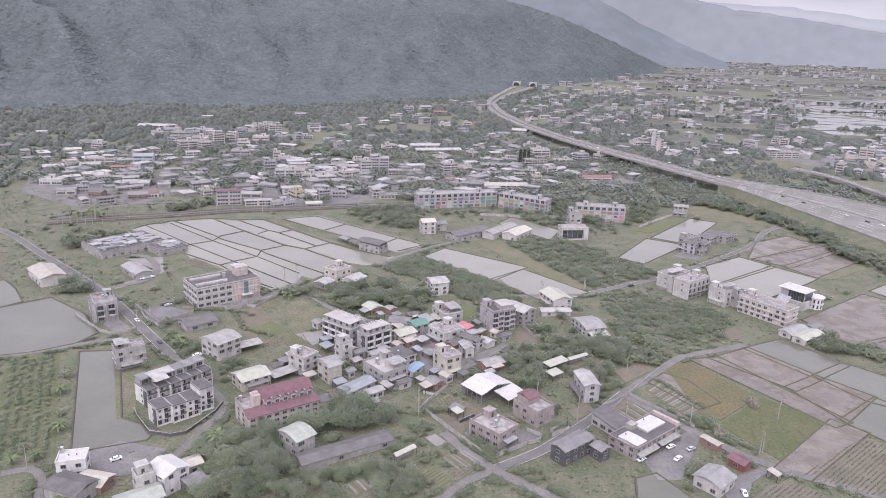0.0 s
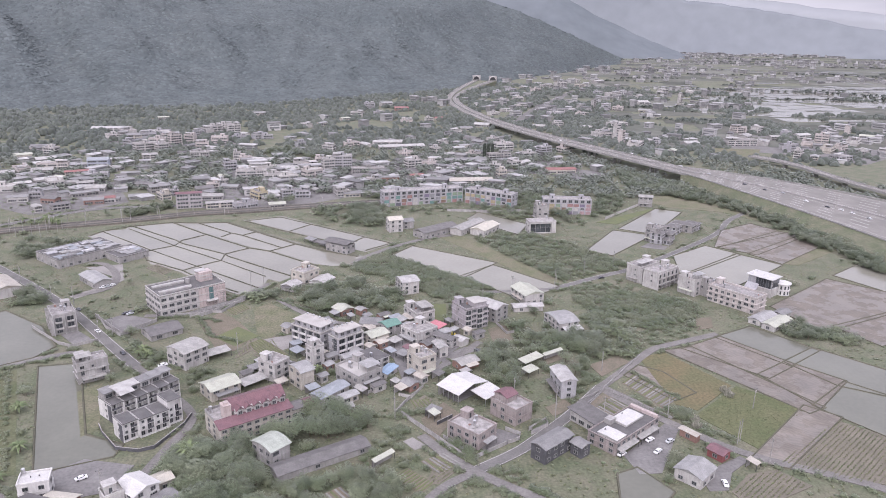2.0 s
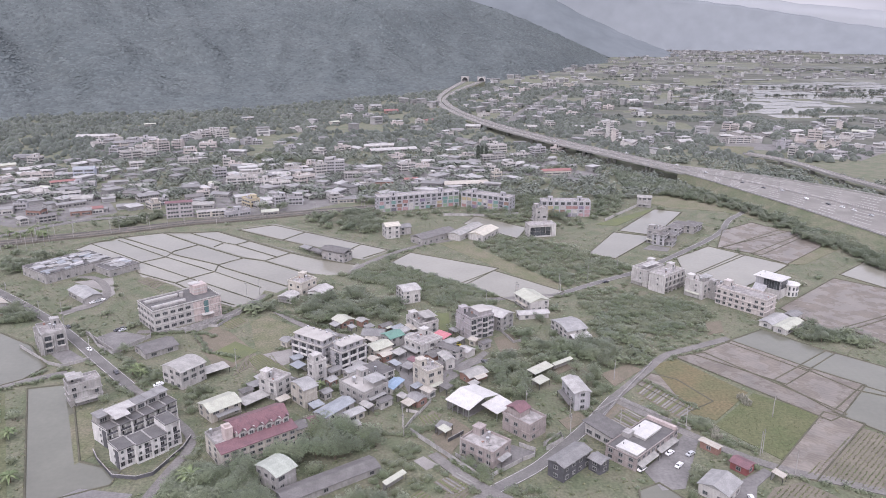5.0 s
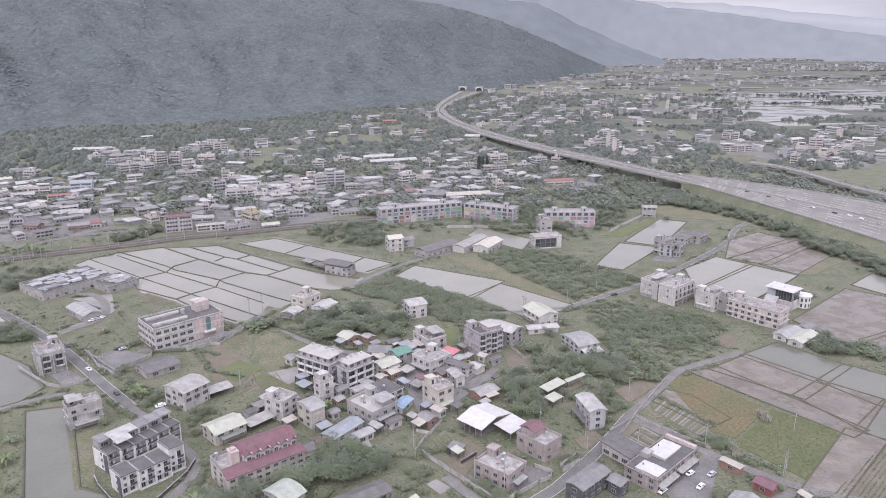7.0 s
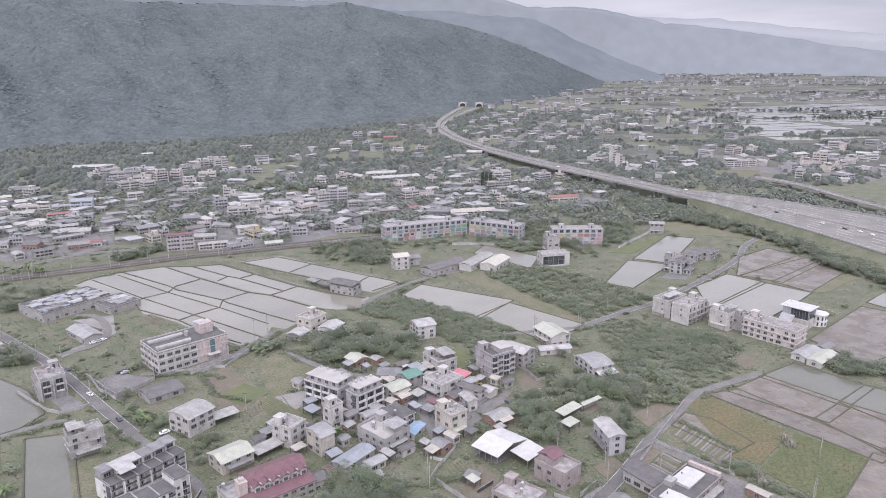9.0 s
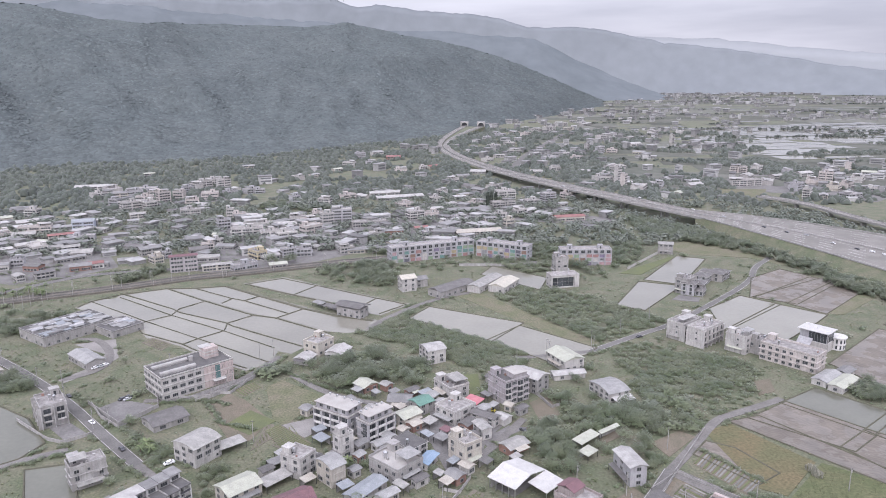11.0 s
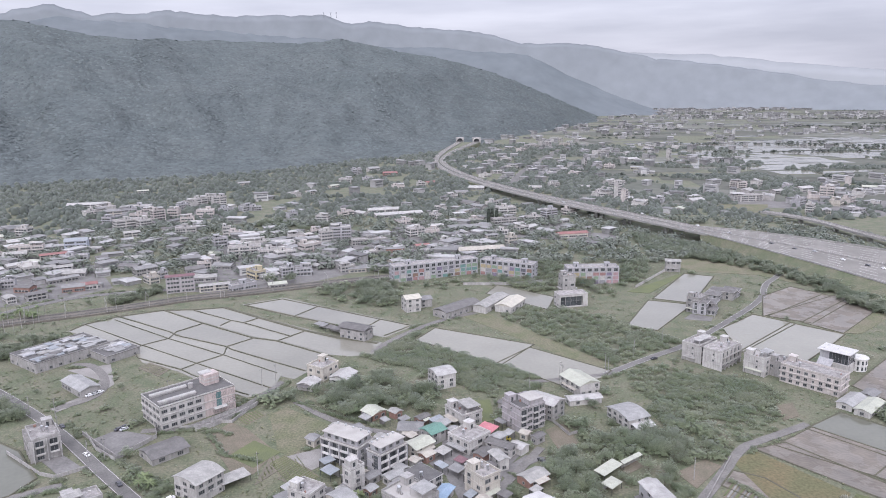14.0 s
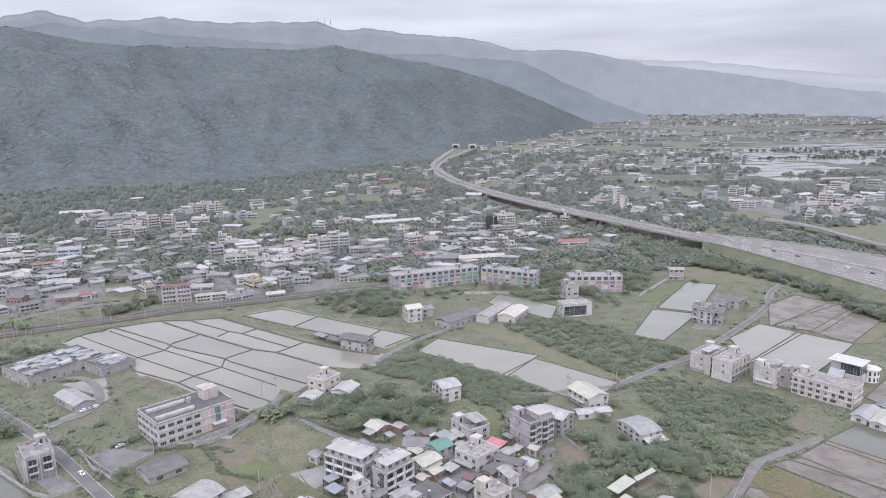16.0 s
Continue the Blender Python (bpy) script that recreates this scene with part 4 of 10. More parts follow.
def court_house(x, y, L, D, h, ang):
    """Low flat-roofed works: dark deck, two raised white roofs, awnings along the yard front."""
    ob = start("workshop_house", x, y, ang, L, D, "low brick-grey workshop house with two bright white raised roofs", "house", "village houses")
    a, b = L / 2, D / 2
    body(ob, L, D, h, WALL["mauve"], 2, proud=0.1)
    flat_roof(ob, L, D, h, WALL["mauve"], M_DECKDARK, rail=0.55)
    for u0, u1, v0, v1 in ((-a + 0.8, -a + L * 0.24, -b + 0.5, b - 3.2), (-a + L * 0.44, a - 4.0, -b + D * 0.34, b - 1.2)):
        bm = bmesh.new()
        box(bm, u0, u1, v0, v1, h + 0.165, h + 0.9)
        room = part("raised_roof_base", bm, WALL["white"], ob)
        bm = bmesh.new()
        extrude_profile(bm, [(v0 - 0.15, h + 0.98), ((v0 + v1) / 2, h + 1.15), (v1 + 0.15, h + 0.98)], u0 - 0.15, u1 + 0.15, thick=0.1)
        part("raised_roof", bm, ROOF["bright"], room, "bright white coated roof")
        bm = bmesh.new()
        tube(bm, (u0 + u1) / 2, v1 - 1.0, h + 1.1, h + 1.7, 0.16, n=8)
        part("vent_pipe", bm, M_RAIL, room)
    bm = bmesh.new()
    box(bm, -a + L * 0.33, -a + L * 0.46, b - 3.0, b - 0.4, h + 0.165, h + 1.9)
    part("stair_house", bm, WALL["raw"], ob)
    bm = bmesh.new()
    box(bm, a - 1.5, a - 0.3, -b + 0.3, b - 0.3, h + 0.165, h + 1.3)
    part("gable_room", bm, WALL["pink"], ob, "pale rear parapet room")
    for u0, u1 in ((-a + 0.3, -a + L * 0.42), (-a + L * 0.47, a - 2.4)):
        bm = bmesh.new()
        extrude_profile(bm, [(-b - 2.0, h * 0.52), (-b - 0.02, h * 0.66)], u0, u1, thick=0.08)
        roof = part("awning", bm, ROOF["pale"], ob, "pale sheet awning over the yard")
        for u in (u0 + 0.2, u1 - 0.2):
            bm = bmesh.new()
            box(bm, u - 0.06, u + 0.06, -b - 1.9, -b - 1.78, -0.2, h * 0.52 - 0.06)
            part("post", bm, M_RAIL, roof)
    windows(ob, L, D, 2, h / 2, step=2.6, kind="mid", sides=(0, 3), skip=0.15, seed=8)


def pitched(parent, L, D, h, roof, rise=1.4, over=0.5, across=False):
    bm = bmesh.new()
    if across:
        a, b = L, D
    else:
        a, b = D, L
    extrude_profile(bm, [(-a / 2 - over, h - 0.12), (0, h + rise), (a / 2 + over, h - 0.12)], -b / 2 - over, b / 2 + over)
    ob = part("roof", bm, ROOF[roof], parent)
    turn = pose(0, 0, 0, 0, 0, 90 if across else 0)
    ob.matrix_basis = turn
    for x in (-b / 2 + 0.02, b / 2 - 0.27):
        bm = bmesh.new()
        lo = [bm.verts.new(p) for p in ((x, -a / 2 + 0.02, h - 0.05), (x, a / 2 - 0.02, h - 0.05), (x, 0, h + rise - 0.16))]
        hi = [bm.verts.new((v.co.x + 0.25, v.co.y, v.co.z)) for v in lo]
        bm.faces.new(lo[::-1])
        bm.faces.new(hi)
        for i in range(3):
            bm.faces.new((lo[i], lo[(i + 1) % 3], hi[(i + 1) % 3], hi[i]))
        part("gable", bm, parent.children[0].data.materials[0], parent).matrix_basis = turn
    return ob


def gablehouse(x, y, L, D, h, ang, wall="white", roof="pale"):
    h = max(h, 2.8)
    storeys = max(1, round(h / 2.5))
    ob = start("house", x, y, ang, L, D, f"{STYLE_WORDS[wall]} house with a {ROOF_WORDS[roof]} pitched sheet roof", "house", "village houses")
    body(ob, L, D, h, WALL[wall], storeys, bands=False)
    pitched(ob, L, D, h, roof, rise=min(L, D) * 0.16, across=D > L)
    windows(ob, L, D, storeys, h / storeys, step=2.8, skip=0.2, seed=int(x * 3 + y))
    if L > 5 and int(x * 3 + y) % 5 < 3:
        awning(ob, L, D, 0 if int(x) % 2 else 3, int(x + y))
    return ob


def shedhouse(x, y, L, D, h, ang, wall="white", roof="slate"):
    h = max(h, 3.2)
    ob = start("house", x, y, ang, L, D, f"{STYLE_WORDS[wall]} house under a broad {ROOF_WORDS[roof]} roof", "house", "village houses")
    body(ob, L, D, h, WALL[wall], 1, bands=False)
    bm = bmesh.new()
    extrude_profile(bm, [(-D / 2 - 0.9, h + 0.15), (D / 2 + 0.9, h + 1.1)], -L / 2 - 0.9, L / 2 + 0.9, thick=0.25)
    part("roof", bm, ROOF[roof], ob)
    windows(ob, L, D, 1, h, step=3.0, kind="wide", seed=int(x))
    return ob


def vaulthouse(x, y, L, D, h, ang, wall="grey", roof="silver", leanto=False):
    """A house under a low curved sheet roof."""
    h = max(h, 3.0)
    storeys = max(1, round(h / 2.5))
    ob = start("house", x, y, ang, L, D, f"{STYLE_WORDS[wall]} house under a curved {ROOF_WORDS[roof]} sheet roof", "house", "village houses")
    body(ob, L, D, h, WALL[wall], storeys, bands=storeys > 1)
    n, over, rise = 8, 0.5, 1.3
    bm = bmesh.new()
    prof = [((D / 2 + over) * (2 * i / n - 1), h + rise * (1 - (2 * i / n - 1) ** 2)) for i in range(n + 1)]
    extrude_profile(bm, prof, -L / 2 - over, L / 2 + over)
    part("roof", bm, ROOF[roof], ob)
    for sx in (-L / 2 + 0.02, L / 2 - 0.27):
        bm = bmesh.new()
        ring = [(yy, zz - 0.12) for yy, zz in prof[1:-1]] + [(D / 2 - 0.02, h - 0.05), (-D / 2 + 0.02, h - 0.05)]
        lo, hi = ([bm.verts.new((sx + d, yy, zz)) for yy, zz in ring] for d in (0, 0.25))
        bm.faces.new(lo)
        bm.faces.new(hi[::-1])
        for i in range(len(ring)):
            bm.faces.new((lo[i], hi[i], hi[(i + 1) % len(ring)], lo[(i + 1) % len(ring)]))
        bmesh.ops.recalc_face_normals(bm, faces=bm.faces[:])
        part("gable", bm, WALL[wall], ob)
    windows(ob, L, D, storeys, h / storeys, step=2.8, skip=0.15, seed=int(x * 5))
    if leanto:
        bm = bmesh.new()
        extrude_profile(bm, [(-D / 2 - 4.0, h * 0.42), (-D / 2 - 0.02, h * 0.62)], -L / 2 + 1.0, L / 2 + 0.4, thick=0.1)
        roof_low = part("lean_to_roof", bm, ROOF["bright"], ob, "white sheet lean-to roof")
        for u in (-L / 2 + 1.2, 0.4, L / 2 + 0.2):
            bm = bmesh.new()
            box(bm, u - 0.07, u + 0.07, -D / 2 - 3.9, -D / 2 - 3.76, -0.2, h * 0.42 - 0.05)
            part("post", bm, M_RAIL, roof_low)
    return ob


def longshed(x, y, L, D, h, ang, roof="slate"):
    h = min(max(h, 2.6), 4.6)
    ob = start("long_shed", x, y, ang, L, D, f"long low shed with a {ROOF_WORDS[roof]} sheet roof", "shed", "sheds")
    wall = WALL["grey" if roof in ("slate", "patch") else "white"]
    body(ob, L, D, h, wall, 1, bands=False)
    if roof == "patch":
        flat_roof(ob, L, D, h, wall, M_DECKDARK, rail=0.5)
        r = random.Random(int(L * 3))
        for i in range(int(L * D / 13)):
            w, d, z = r.uniform(2.2, 8.0), r.uniform(1.6, 5.0), r.uniform(0.1, 0.45)
            u, v = r.uniform(-0.5, 0.5) * (L - w - 0.7), r.uniform(-0.5, 0.5) * (D - d - 0.7)
            bm = bmesh.new()
            extrude_profile(bm, [(v - d / 2, h + 0.25 + z * 0.5 + i * 0.01), (v, h + 0.3 + z + i * 0.01), (v + d / 2, h + 0.25 + z * 0.5 + i * 0.01)], u - w / 2, u + w / 2)
            box(bm, u - w / 2 + 0.2, u + w / 2 - 0.2, v - d / 2 + 0.2, v + d / 2 - 0.2, h + 0.17, h + 0.3 + z * 0.5)
            part("roof_light", bm, ROOF[r.choice(("bluegrey", "pale", "silver", "grey", "patch", "silver", "slate"))], ob)
    else:
        pitched(ob, L, D, h, roof, rise=min(L, D) * 0.14, across=D > L)
    windows(ob, L, D, 1, h - 0.4, base=-0.1, step=4.5, skip=0.2, seed=int(x * 2))
    return ob


def openshed(x, y, L, D, h, ang, roof="pale"):
    """A sheet roof on posts, closed at the back."""
    h = max(h, 2.4)
    ob = start("open_shed", x, y, ang, L, D, f"small open shed with a {ROOF_WORDS[roof]} sheet roof", "shed", "sheds")
    for sx in (-1, 1):
        for sy in (-1, 1):
            bm = bmesh.new()
            box(bm, sx * (L / 2 - 0.2) - 0.07, sx * (L / 2 - 0.2) + 0.07, sy * (D / 2 - 0.2) - 0.07, sy * (D / 2 - 0.2) + 0.07, -0.2, h + (0.35 if sy > 0 else 0.05))
            part("post", bm, M_RAIL, ob)
    bm = bmesh.new()
    box(bm, -L / 2 + 0.3, L / 2 - 0.3, D / 2 - 0.3, D / 2 - 0.15, -0.2, h + 0.2)
    part("back_wall", bm, WALL["grey"], ob)
    bm = bmesh.new()
    extrude_profile(bm, [(-D / 2, h + 0.1), (D / 2, h + 0.6)], -L / 2, L / 2)
    part("roof", bm, ROOF[roof], ob)
    return ob


def flatcanopy(x, y, L, D, h, ang):
    ob = start("house", x, y, ang, L, D, "white house with a bright white flat roof and a low rail", "house", "village houses")
    body(ob, L, D, h, WALL["bright"], 2)
    flat_roof(ob, L, D, h, WALL["bright"], ROOF["bright"], rail=0.6)
    windows(ob, L, D, 2, h / 2, seed=3)
    tank(ob, -L / 2 + 1, D / 2 - 1, h + 0.165)
    for u in (-1.0, 1.2):
        bm = bmesh.new()
        tube(bm, u, 0.3, h + 0.165, h + 0.6, 0.15, n=8)
        part("vent_pipe", bm, M_RAIL, ob)
    return ob


def hangar(x, y, L, D, h, ang):
    h = max(h, 4.2)
    ob = start("open_hall", x, y, ang, L, D, "open-sided hall with a broad bright white sheet roof", "hall")
    bm = bmesh.new()
    extrude_profile(bm, [(-L / 2 - 0.6, h - 0.1), (0, h + 1.7), (L / 2 + 0.6, h - 0.1)], -D / 2 - 0.6, D / 2 + 0.6, thick=0.2)
    ob2 = part("roof", bm, ROOF["bright"], ob)
    ob2.matrix_basis = pose(0, 0, 0, 0, 0, 90)
    bm = bmesh.new()
    extrude_profile(bm, [(-D / 2 - 8.0, h - 1.1), (-D / 2 - 0.7, h - 0.15)], -L * 0.12, L / 2 + 0.6, thick=0.2)
    part("lean_to_roof", bm, ROOF["bright"], ob)
    for u in (-L * 0.1, L * 0.18, L / 2 + 0.3):
        bm = bmesh.new()
        box(bm, u - 0.1, u + 0.1, -D / 2 - 7.8, -D / 2 - 7.6, -0.2, h - 1.25)
        part("post", bm, M_STEEL, ob)
    for i in range(5):
        for sx in (-1, 1):
            bm = bmesh.new()
            yy = -D / 2 + D * i / 4
            box(bm, sx * L / 2 - 0.12, sx * L / 2 + 0.12, yy - 0.12, yy + 0.12, -0.2, h - 0.2)
            part("post", bm, M_STEEL, ob)
    bm = bmesh.new()
    box(bm, -L / 2 + 0.3, L / 2 - 0.3, D / 2 - 0.25, D / 2 - 0.1, -0.2, h - 0.3)
    part("back_wall", bm, WALL["grey"], ob)
    bm = bmesh.new()
    box(bm, -L / 2 + 1, L / 2 - 1, -D / 2 + 1, D / 2 - 1, -0.1, 0.22)
    part("floor_slab", bm, FIELD["concrete"], ob)
    return ob


def factory(x, y, L, D, h, ang):
    """The long three-storey works beside the paddies, with two raised rooflights and a stair tower."""
    ob = start("factory_building", x, y, ang, L, D, "long three-storey white and pinkish works building with ribbon windows", "factory")
    body(ob, L, D, h, WALL["white"], 3, proud=0.3)
    flat_roof(ob, L, D, h, WALL["white"], M_DECKDARK, rail=0.7)
    high = h / 3
    for side, length in ((0, L), (1, D), (2, L), (3, D)):
        n = int(length / 3.4)
        for k in range(3):
            for i in range(n):
                if side == 0 and i == int(n * 0.62):
                    continue
                again("window", WIN["wide"], ob, face_pose(side, -length / 2 + length * (i + 0.5) / n, k * high + 0.95, L, D))
    bm = bmesh.new()
    box(bm, L * 0.08, L / 2 + 0.05, -D / 2 - 0.06, -D / 2 - 0.02, 0.1, h + 0.6)
    part("pink_panel", bm, WALL["pink"], ob, "pinkish tiled front panel")
    for v in (-D * 0.30, D * 0.18):
        bm = bmesh.new()
        extrude_profile(bm, [(v - 0.9, h + 0.9), (v - 0.7, h + 1.5), (v + 0.7, h + 1.5), (v + 0.9, h + 0.9)], -L / 2 + 1, L * 0.02)
        box(bm, -L / 2 + 1.2, L * 0.02 - 0.2, v - 0.7, v + 0.7, h + 0.17, h + 1.3)
        part("roof_light", bm, ROOF["white"], ob, "long white raised rooflight")
    bm = bmesh.new()
    box(bm, L * 0.22, L * 0.42, -1.0, 4.2, h + 0.17, h + 4.6)
    tower = part("stair_tower", bm, WALL["pink"], ob, "pinkish roof stair tower with bands")
    for z in (1.4, 2.8):
        bm = bmesh.new()
        box(bm, L * 0.22 - 0.08, L * 0.42 + 0.08, -1.08, 4.28, h + z, h + z + 0.5)
        part("band", bm, WALL["white"], tower)
    bm = bmesh.new()
    extrude_profile(bm, [(1.0, h + 4.75), (4.6, h + 5.0)], L * 0.20, L * 0.36, thick=0.15)
    part("canopy", bm, ROOF["white"], tower, "white sheet canopy on the tower")
    bm = bmesh.new()
    box(bm, L * 0.24, L * 0.31, -D / 2 - 0.12, -D / 2 - 0.05, high, h - 0.4)
    part("glass_bay", bm, mat("teal_glazing", (0.10, 0.17, 0.17), (0.08, 0.14, 0.145), 0.4, 0.25, bump=0, spec=0.5), ob, "teal glazed stair bay")
    bm = bmesh.new()
    box(bm, L * 0.18, L * 0.36, -D / 2 - 2.6, -D / 2 - 0.1, high - 0.1, high + 0.15)
    part("porch_slab", bm, WALL["white"], ob)
    bm = bmesh.new()
    tube(bm, L * 0.06, D * 0.1, h + 0.17, h + 2.2, 1.0, n=12)
    part("roof_tank", bm, WALL["grey"], ob)
    return ob


def rowhouses(x, y, L, D, h, ang, front=True):
    """A modern terrace in a gentle bow: white frames, deep loggias with dark rails, charcoal roofs."""
    n = 4 if front else 6
    w, D = L / n, D + 2.2
    c, s = math.cos(radians(ang)), math.sin(radians(ang))
    if front:
        # the front range is shallow, so that a court lies open behind it
        x, y, D = x + s * D * 0.16, y - c * D * 0.16, D * 0.68
    for i in range(n):
        u = -L / 2 + w * (i + 0.5)
        bow = (2.0 if front else 1.4) * math.sin(math.pi * (i + 0.5) / n)
        last = front and i == n - 1
        px, py = x + u * c + bow * s, y + u * s - bow * c
        hi = 6.5 + (2.2 if last else 0.0) + (0.004 * i)
        storeys = 3
        high = 6.5 / storeys
        ob = start("terrace_house", px, py, ang, w, D, "white and charcoal three-storey terrace house with a dark flat roof", "terrace house", "modern terrace")
        a, b, v0 = -w / 2 + 0.003, w / 2 - 0.003, -D / 2
        bm = bmesh.new()
        box(bm, a, b, v0 + 1.1, D / 2, -0.3, hi)
        box(bm, a, a + 0.28, v0 - 0.3, v0 + 1.1, -0.3, hi)
        box(bm, b - 0.28, b, v0 - 0.3, v0 + 1.1, -0.3, hi)
        if front:
            box(bm, a + 0.28, w * 0.04, v0, v0 + 1.1, 2.2, hi)
            box(bm, w * 0.04, b - 0.28, v0 - 0.1, v0 + 1.1, hi - 0.55, hi)
        else:
            box(bm, -0.14, 0.14, v0 - 0.1, v0 + 1.1, -0.3, hi)
        part("wall", bm, WALL["bright"], ob)
        bm = bmesh.new()
        box(bm, a + 0.001, b - 0.001, v0 - 0.45, D / 2 + 0.1, hi, hi + 0.22)
        part("roof", bm, M_DECKDARK, ob, "charcoal roof felt")
        bm = bmesh.new()
        for x0, x1, y0, y1 in ((a + 0.01, b - 0.01, D / 2 - 0.1, D / 2 + 0.08), (a + 0.01, a + 0.18, v0 - 0.3, D / 2 - 0.1), (b - 0.18, b - 0.01, v0 - 0.3, D / 2 - 0.1)):
            box(bm, x0, x1, y0, y1, hi + 0.221, hi + 0.50)
        part("parapet", bm, WALL["grey"], ob)
        for k in range(storeys):
            z = k * high
            lo = w * 0.04 if front and k else a + 0.28
            bm = bmesh.new()
            box(bm, lo, b - 0.28, v0 - 0.2, v0 + 1.1, z - 0.12, z + 0.06)
            slab = part("balcony", bm, WALL["bright"], ob, "white balcony slab")
            if k:
                bm = bmesh.new()
                box(bm, lo + 0.02, b - 0.3, v0 - 0.18, v0 - 0.10, z + 0.06, z + 0.75)
                part("balustrade", bm, WALL["dark"], slab, "dark metal balustrade")
            count = max(1, int((b - 0.28 - lo) / 1.9))
            for j in range(count):
                again("window", WIN["tall"], ob, pose(lo + (b - 0.28 - lo) * (j + 0.5) / count, v0 + 1.1, z + 0.12))
            if front and k:
                again("window", WIN["small"], ob, pose(-w * 0.25, v0, z + 0.8))
            again("window", WIN["mid"], ob, face_pose(2, 0, z + 0.9, w, D))
            if i == 0:
                again("window", WIN["small"], ob, face_pose(3, 1.0, z + 1.0, w, D))
            if i == n - 1:
                for v in (-1.5, 2.0):
                    again("window", WIN["tall"], ob, face_pose(1, v, z + 0.4, w, D))
        if i == 0 or last:
            bm = bmesh.new()
            u1 = a - 0.12 if i == 0 else b + 0.02
            box(bm, u1, u1 + 0.10, v0 - 0.2, v0 + 2.2, -0.3, hi - 0.3)
            part("corner_panel", bm, WALL["dark"], ob, "charcoal corner cladding")
        if not front:
            top = hi + 0.23
            bm = bmesh.new()
            box(bm, a + 0.3, b - 0.3, 0.6, D / 2 - 0.2, top, top + 2.4)
            room = part("roof_room", bm, WALL["bright" if i % 2 else "grey"], ob)
            again("window", WIN["wide"], room, pose(0, 0.6, top + 0.3))
            bm = bmesh.new()
            if i == 1:
                extrude_profile(bm, [(-D / 2 + 0.2, top + 2.3), (-D / 4, top + 2.85), (0.5, top + 3.0), (D / 2, top + 2.7)], a - 0.8, b + 0.3, thick=0.15)
            else:
                extrude_profile(bm, [(-0.3, top + 2.5), (D / 2 + 0.1, top + 2.8)], a + 0.05, b - 0.05, thick=0.15)
            part("room_roof", bm, ROOF["white"] if i in (1, 2) else ROOF["grey"], room)


def redhouse(x, y, L, D, h, ang):
    """Cream inn: a long lower wing under a crimson lean-to roof, a higher range with dormers behind it, a terrace at one end."""
    D, h = 13.5, 6.5
    ob = start("inn", x - 3.0, y + 3.4, ang, L, D, "cream inn with stepped crimson roofs and a row of dormers", "inn")
    v0 = -D / 2
    u0 = -L / 2 + L * 0.27
    bm = bmesh.new()
    box(bm, -L / 2, L / 2, v0, D / 2, -0.3, h - 0.2)
    part("wall", bm, WALL["cream"], ob)
    for i in range(10):
        bm = bmesh.new()
        u = -L / 2 + (L - 0.3) * i / 9
        box(bm, u, u + 0.3, v0 - 0.18, v0 - 0.001, -0.3, h - 0.4)
        part("pilaster", bm, WALL["cream"], ob)
    bm = bmesh.new()
    extrude_profile(bm, [(v0 - 0.6, h - 0.15), (v0 + 4.0, h + 1.1)], -L / 2 - 0.5, L / 2 + 0.5, thick=0.2)
    part("lower_roof", bm, ROOF["maroon"], ob, "crimson lean-to roof")
    bm = bmesh.new()
    box(bm, u0, L / 2 - 0.3, v0 + 4.0, D / 2 - 0.2, h - 0.2, h + 2.6)
    part("upper_wall", bm, WALL["white"], ob, "white dormer storey")
    bm = bmesh.new()
    extrude_profile(bm, [(v0 + 4.6, h + 2.3), (v0 + 8.2, h + 4.9), (D / 2 + 0.5, h + 2.4)], u0 - 0.6, L / 2 + 0.2, thick=0.2)
    part("upper_roof", bm, ROOF["maroon"], ob, "crimson main roof")
    span = L / 2 - 0.3 - u0
    for i in range(6):
        u = u0 + span * (i + 0.5) / 6
        bm = bmesh.new()
        a, b, zb = v0 + 3.2, v0 + 6.0, h + 0.95
        box(bm, u - 0.95, u + 0.95, a, b, zb, zb + 1.75)
        d = part("dormer", bm, WALL["white"], ob, "white gabled dormer")
        bm = bmesh.new()
        extrude_profile(bm, [(-1.3, zb + 1.6), (0, zb + 2.75), (1.3, zb + 1.6)], -b - 1.2, -a + 0.3, thick=0.12)
        rf = part("dormer_roof", bm, ROOF["maroon"], d)
        rf.matrix_basis = pose(u, 0, 0, 0, 0, -90)
        again("window", WIN["mid"], d, pose(u, a, zb + 0.2) @ Matrix.Diagonal((0.85, 1, 0.95, 1)))
    for k in range(3):
        for i in range(9):
            again("window", WIN["mid"], ob, pose(-L / 2 + L * (i + 0.5) / 9, v0, 0.6 + k * 2.0) @ Matrix.Diagonal((1.0, 1, 0.75, 1)))
        for v in (-3.2, 1.5):
            again("window", WIN["mid"], ob, face_pose(3, v, 0.6 + k * 2.0, L, D))
            again("window", WIN["mid"], ob, face_pose(1, v, 0.6 + k * 2.0, L, D))
    bm = bmesh.new()
    box(bm, -L / 2, u0 - 0.7, v0 + 4.2, D / 2, h - 0.19, h + 0.05)
    terrace = part("terrace", bm, M_DECK, ob, "grey roof terrace with a parapet")
    bm = bmesh.new()
    box(bm, -L / 2, -L / 2 + 0.2, v0 + 4.2, D / 2, h + 0.051, h + 1.0)
    box(bm, -L / 2 + 0.2, u0 - 0.7, D / 2 - 0.2, D / 2, h + 0.051, h + 1.0)
    part("parapet", bm, WALL["grey"], terrace)
    bm = bmesh.new()
    box(bm, u0 - 3.2, u0 - 0.75, v0 + 5.0, v0 + 8.2, h + 0.055, h + 4.3)
    box(bm, u0 - 3.4, u0 - 0.7, v0 + 4.8, v0 + 8.4, h + 4.3, h + 4.5)
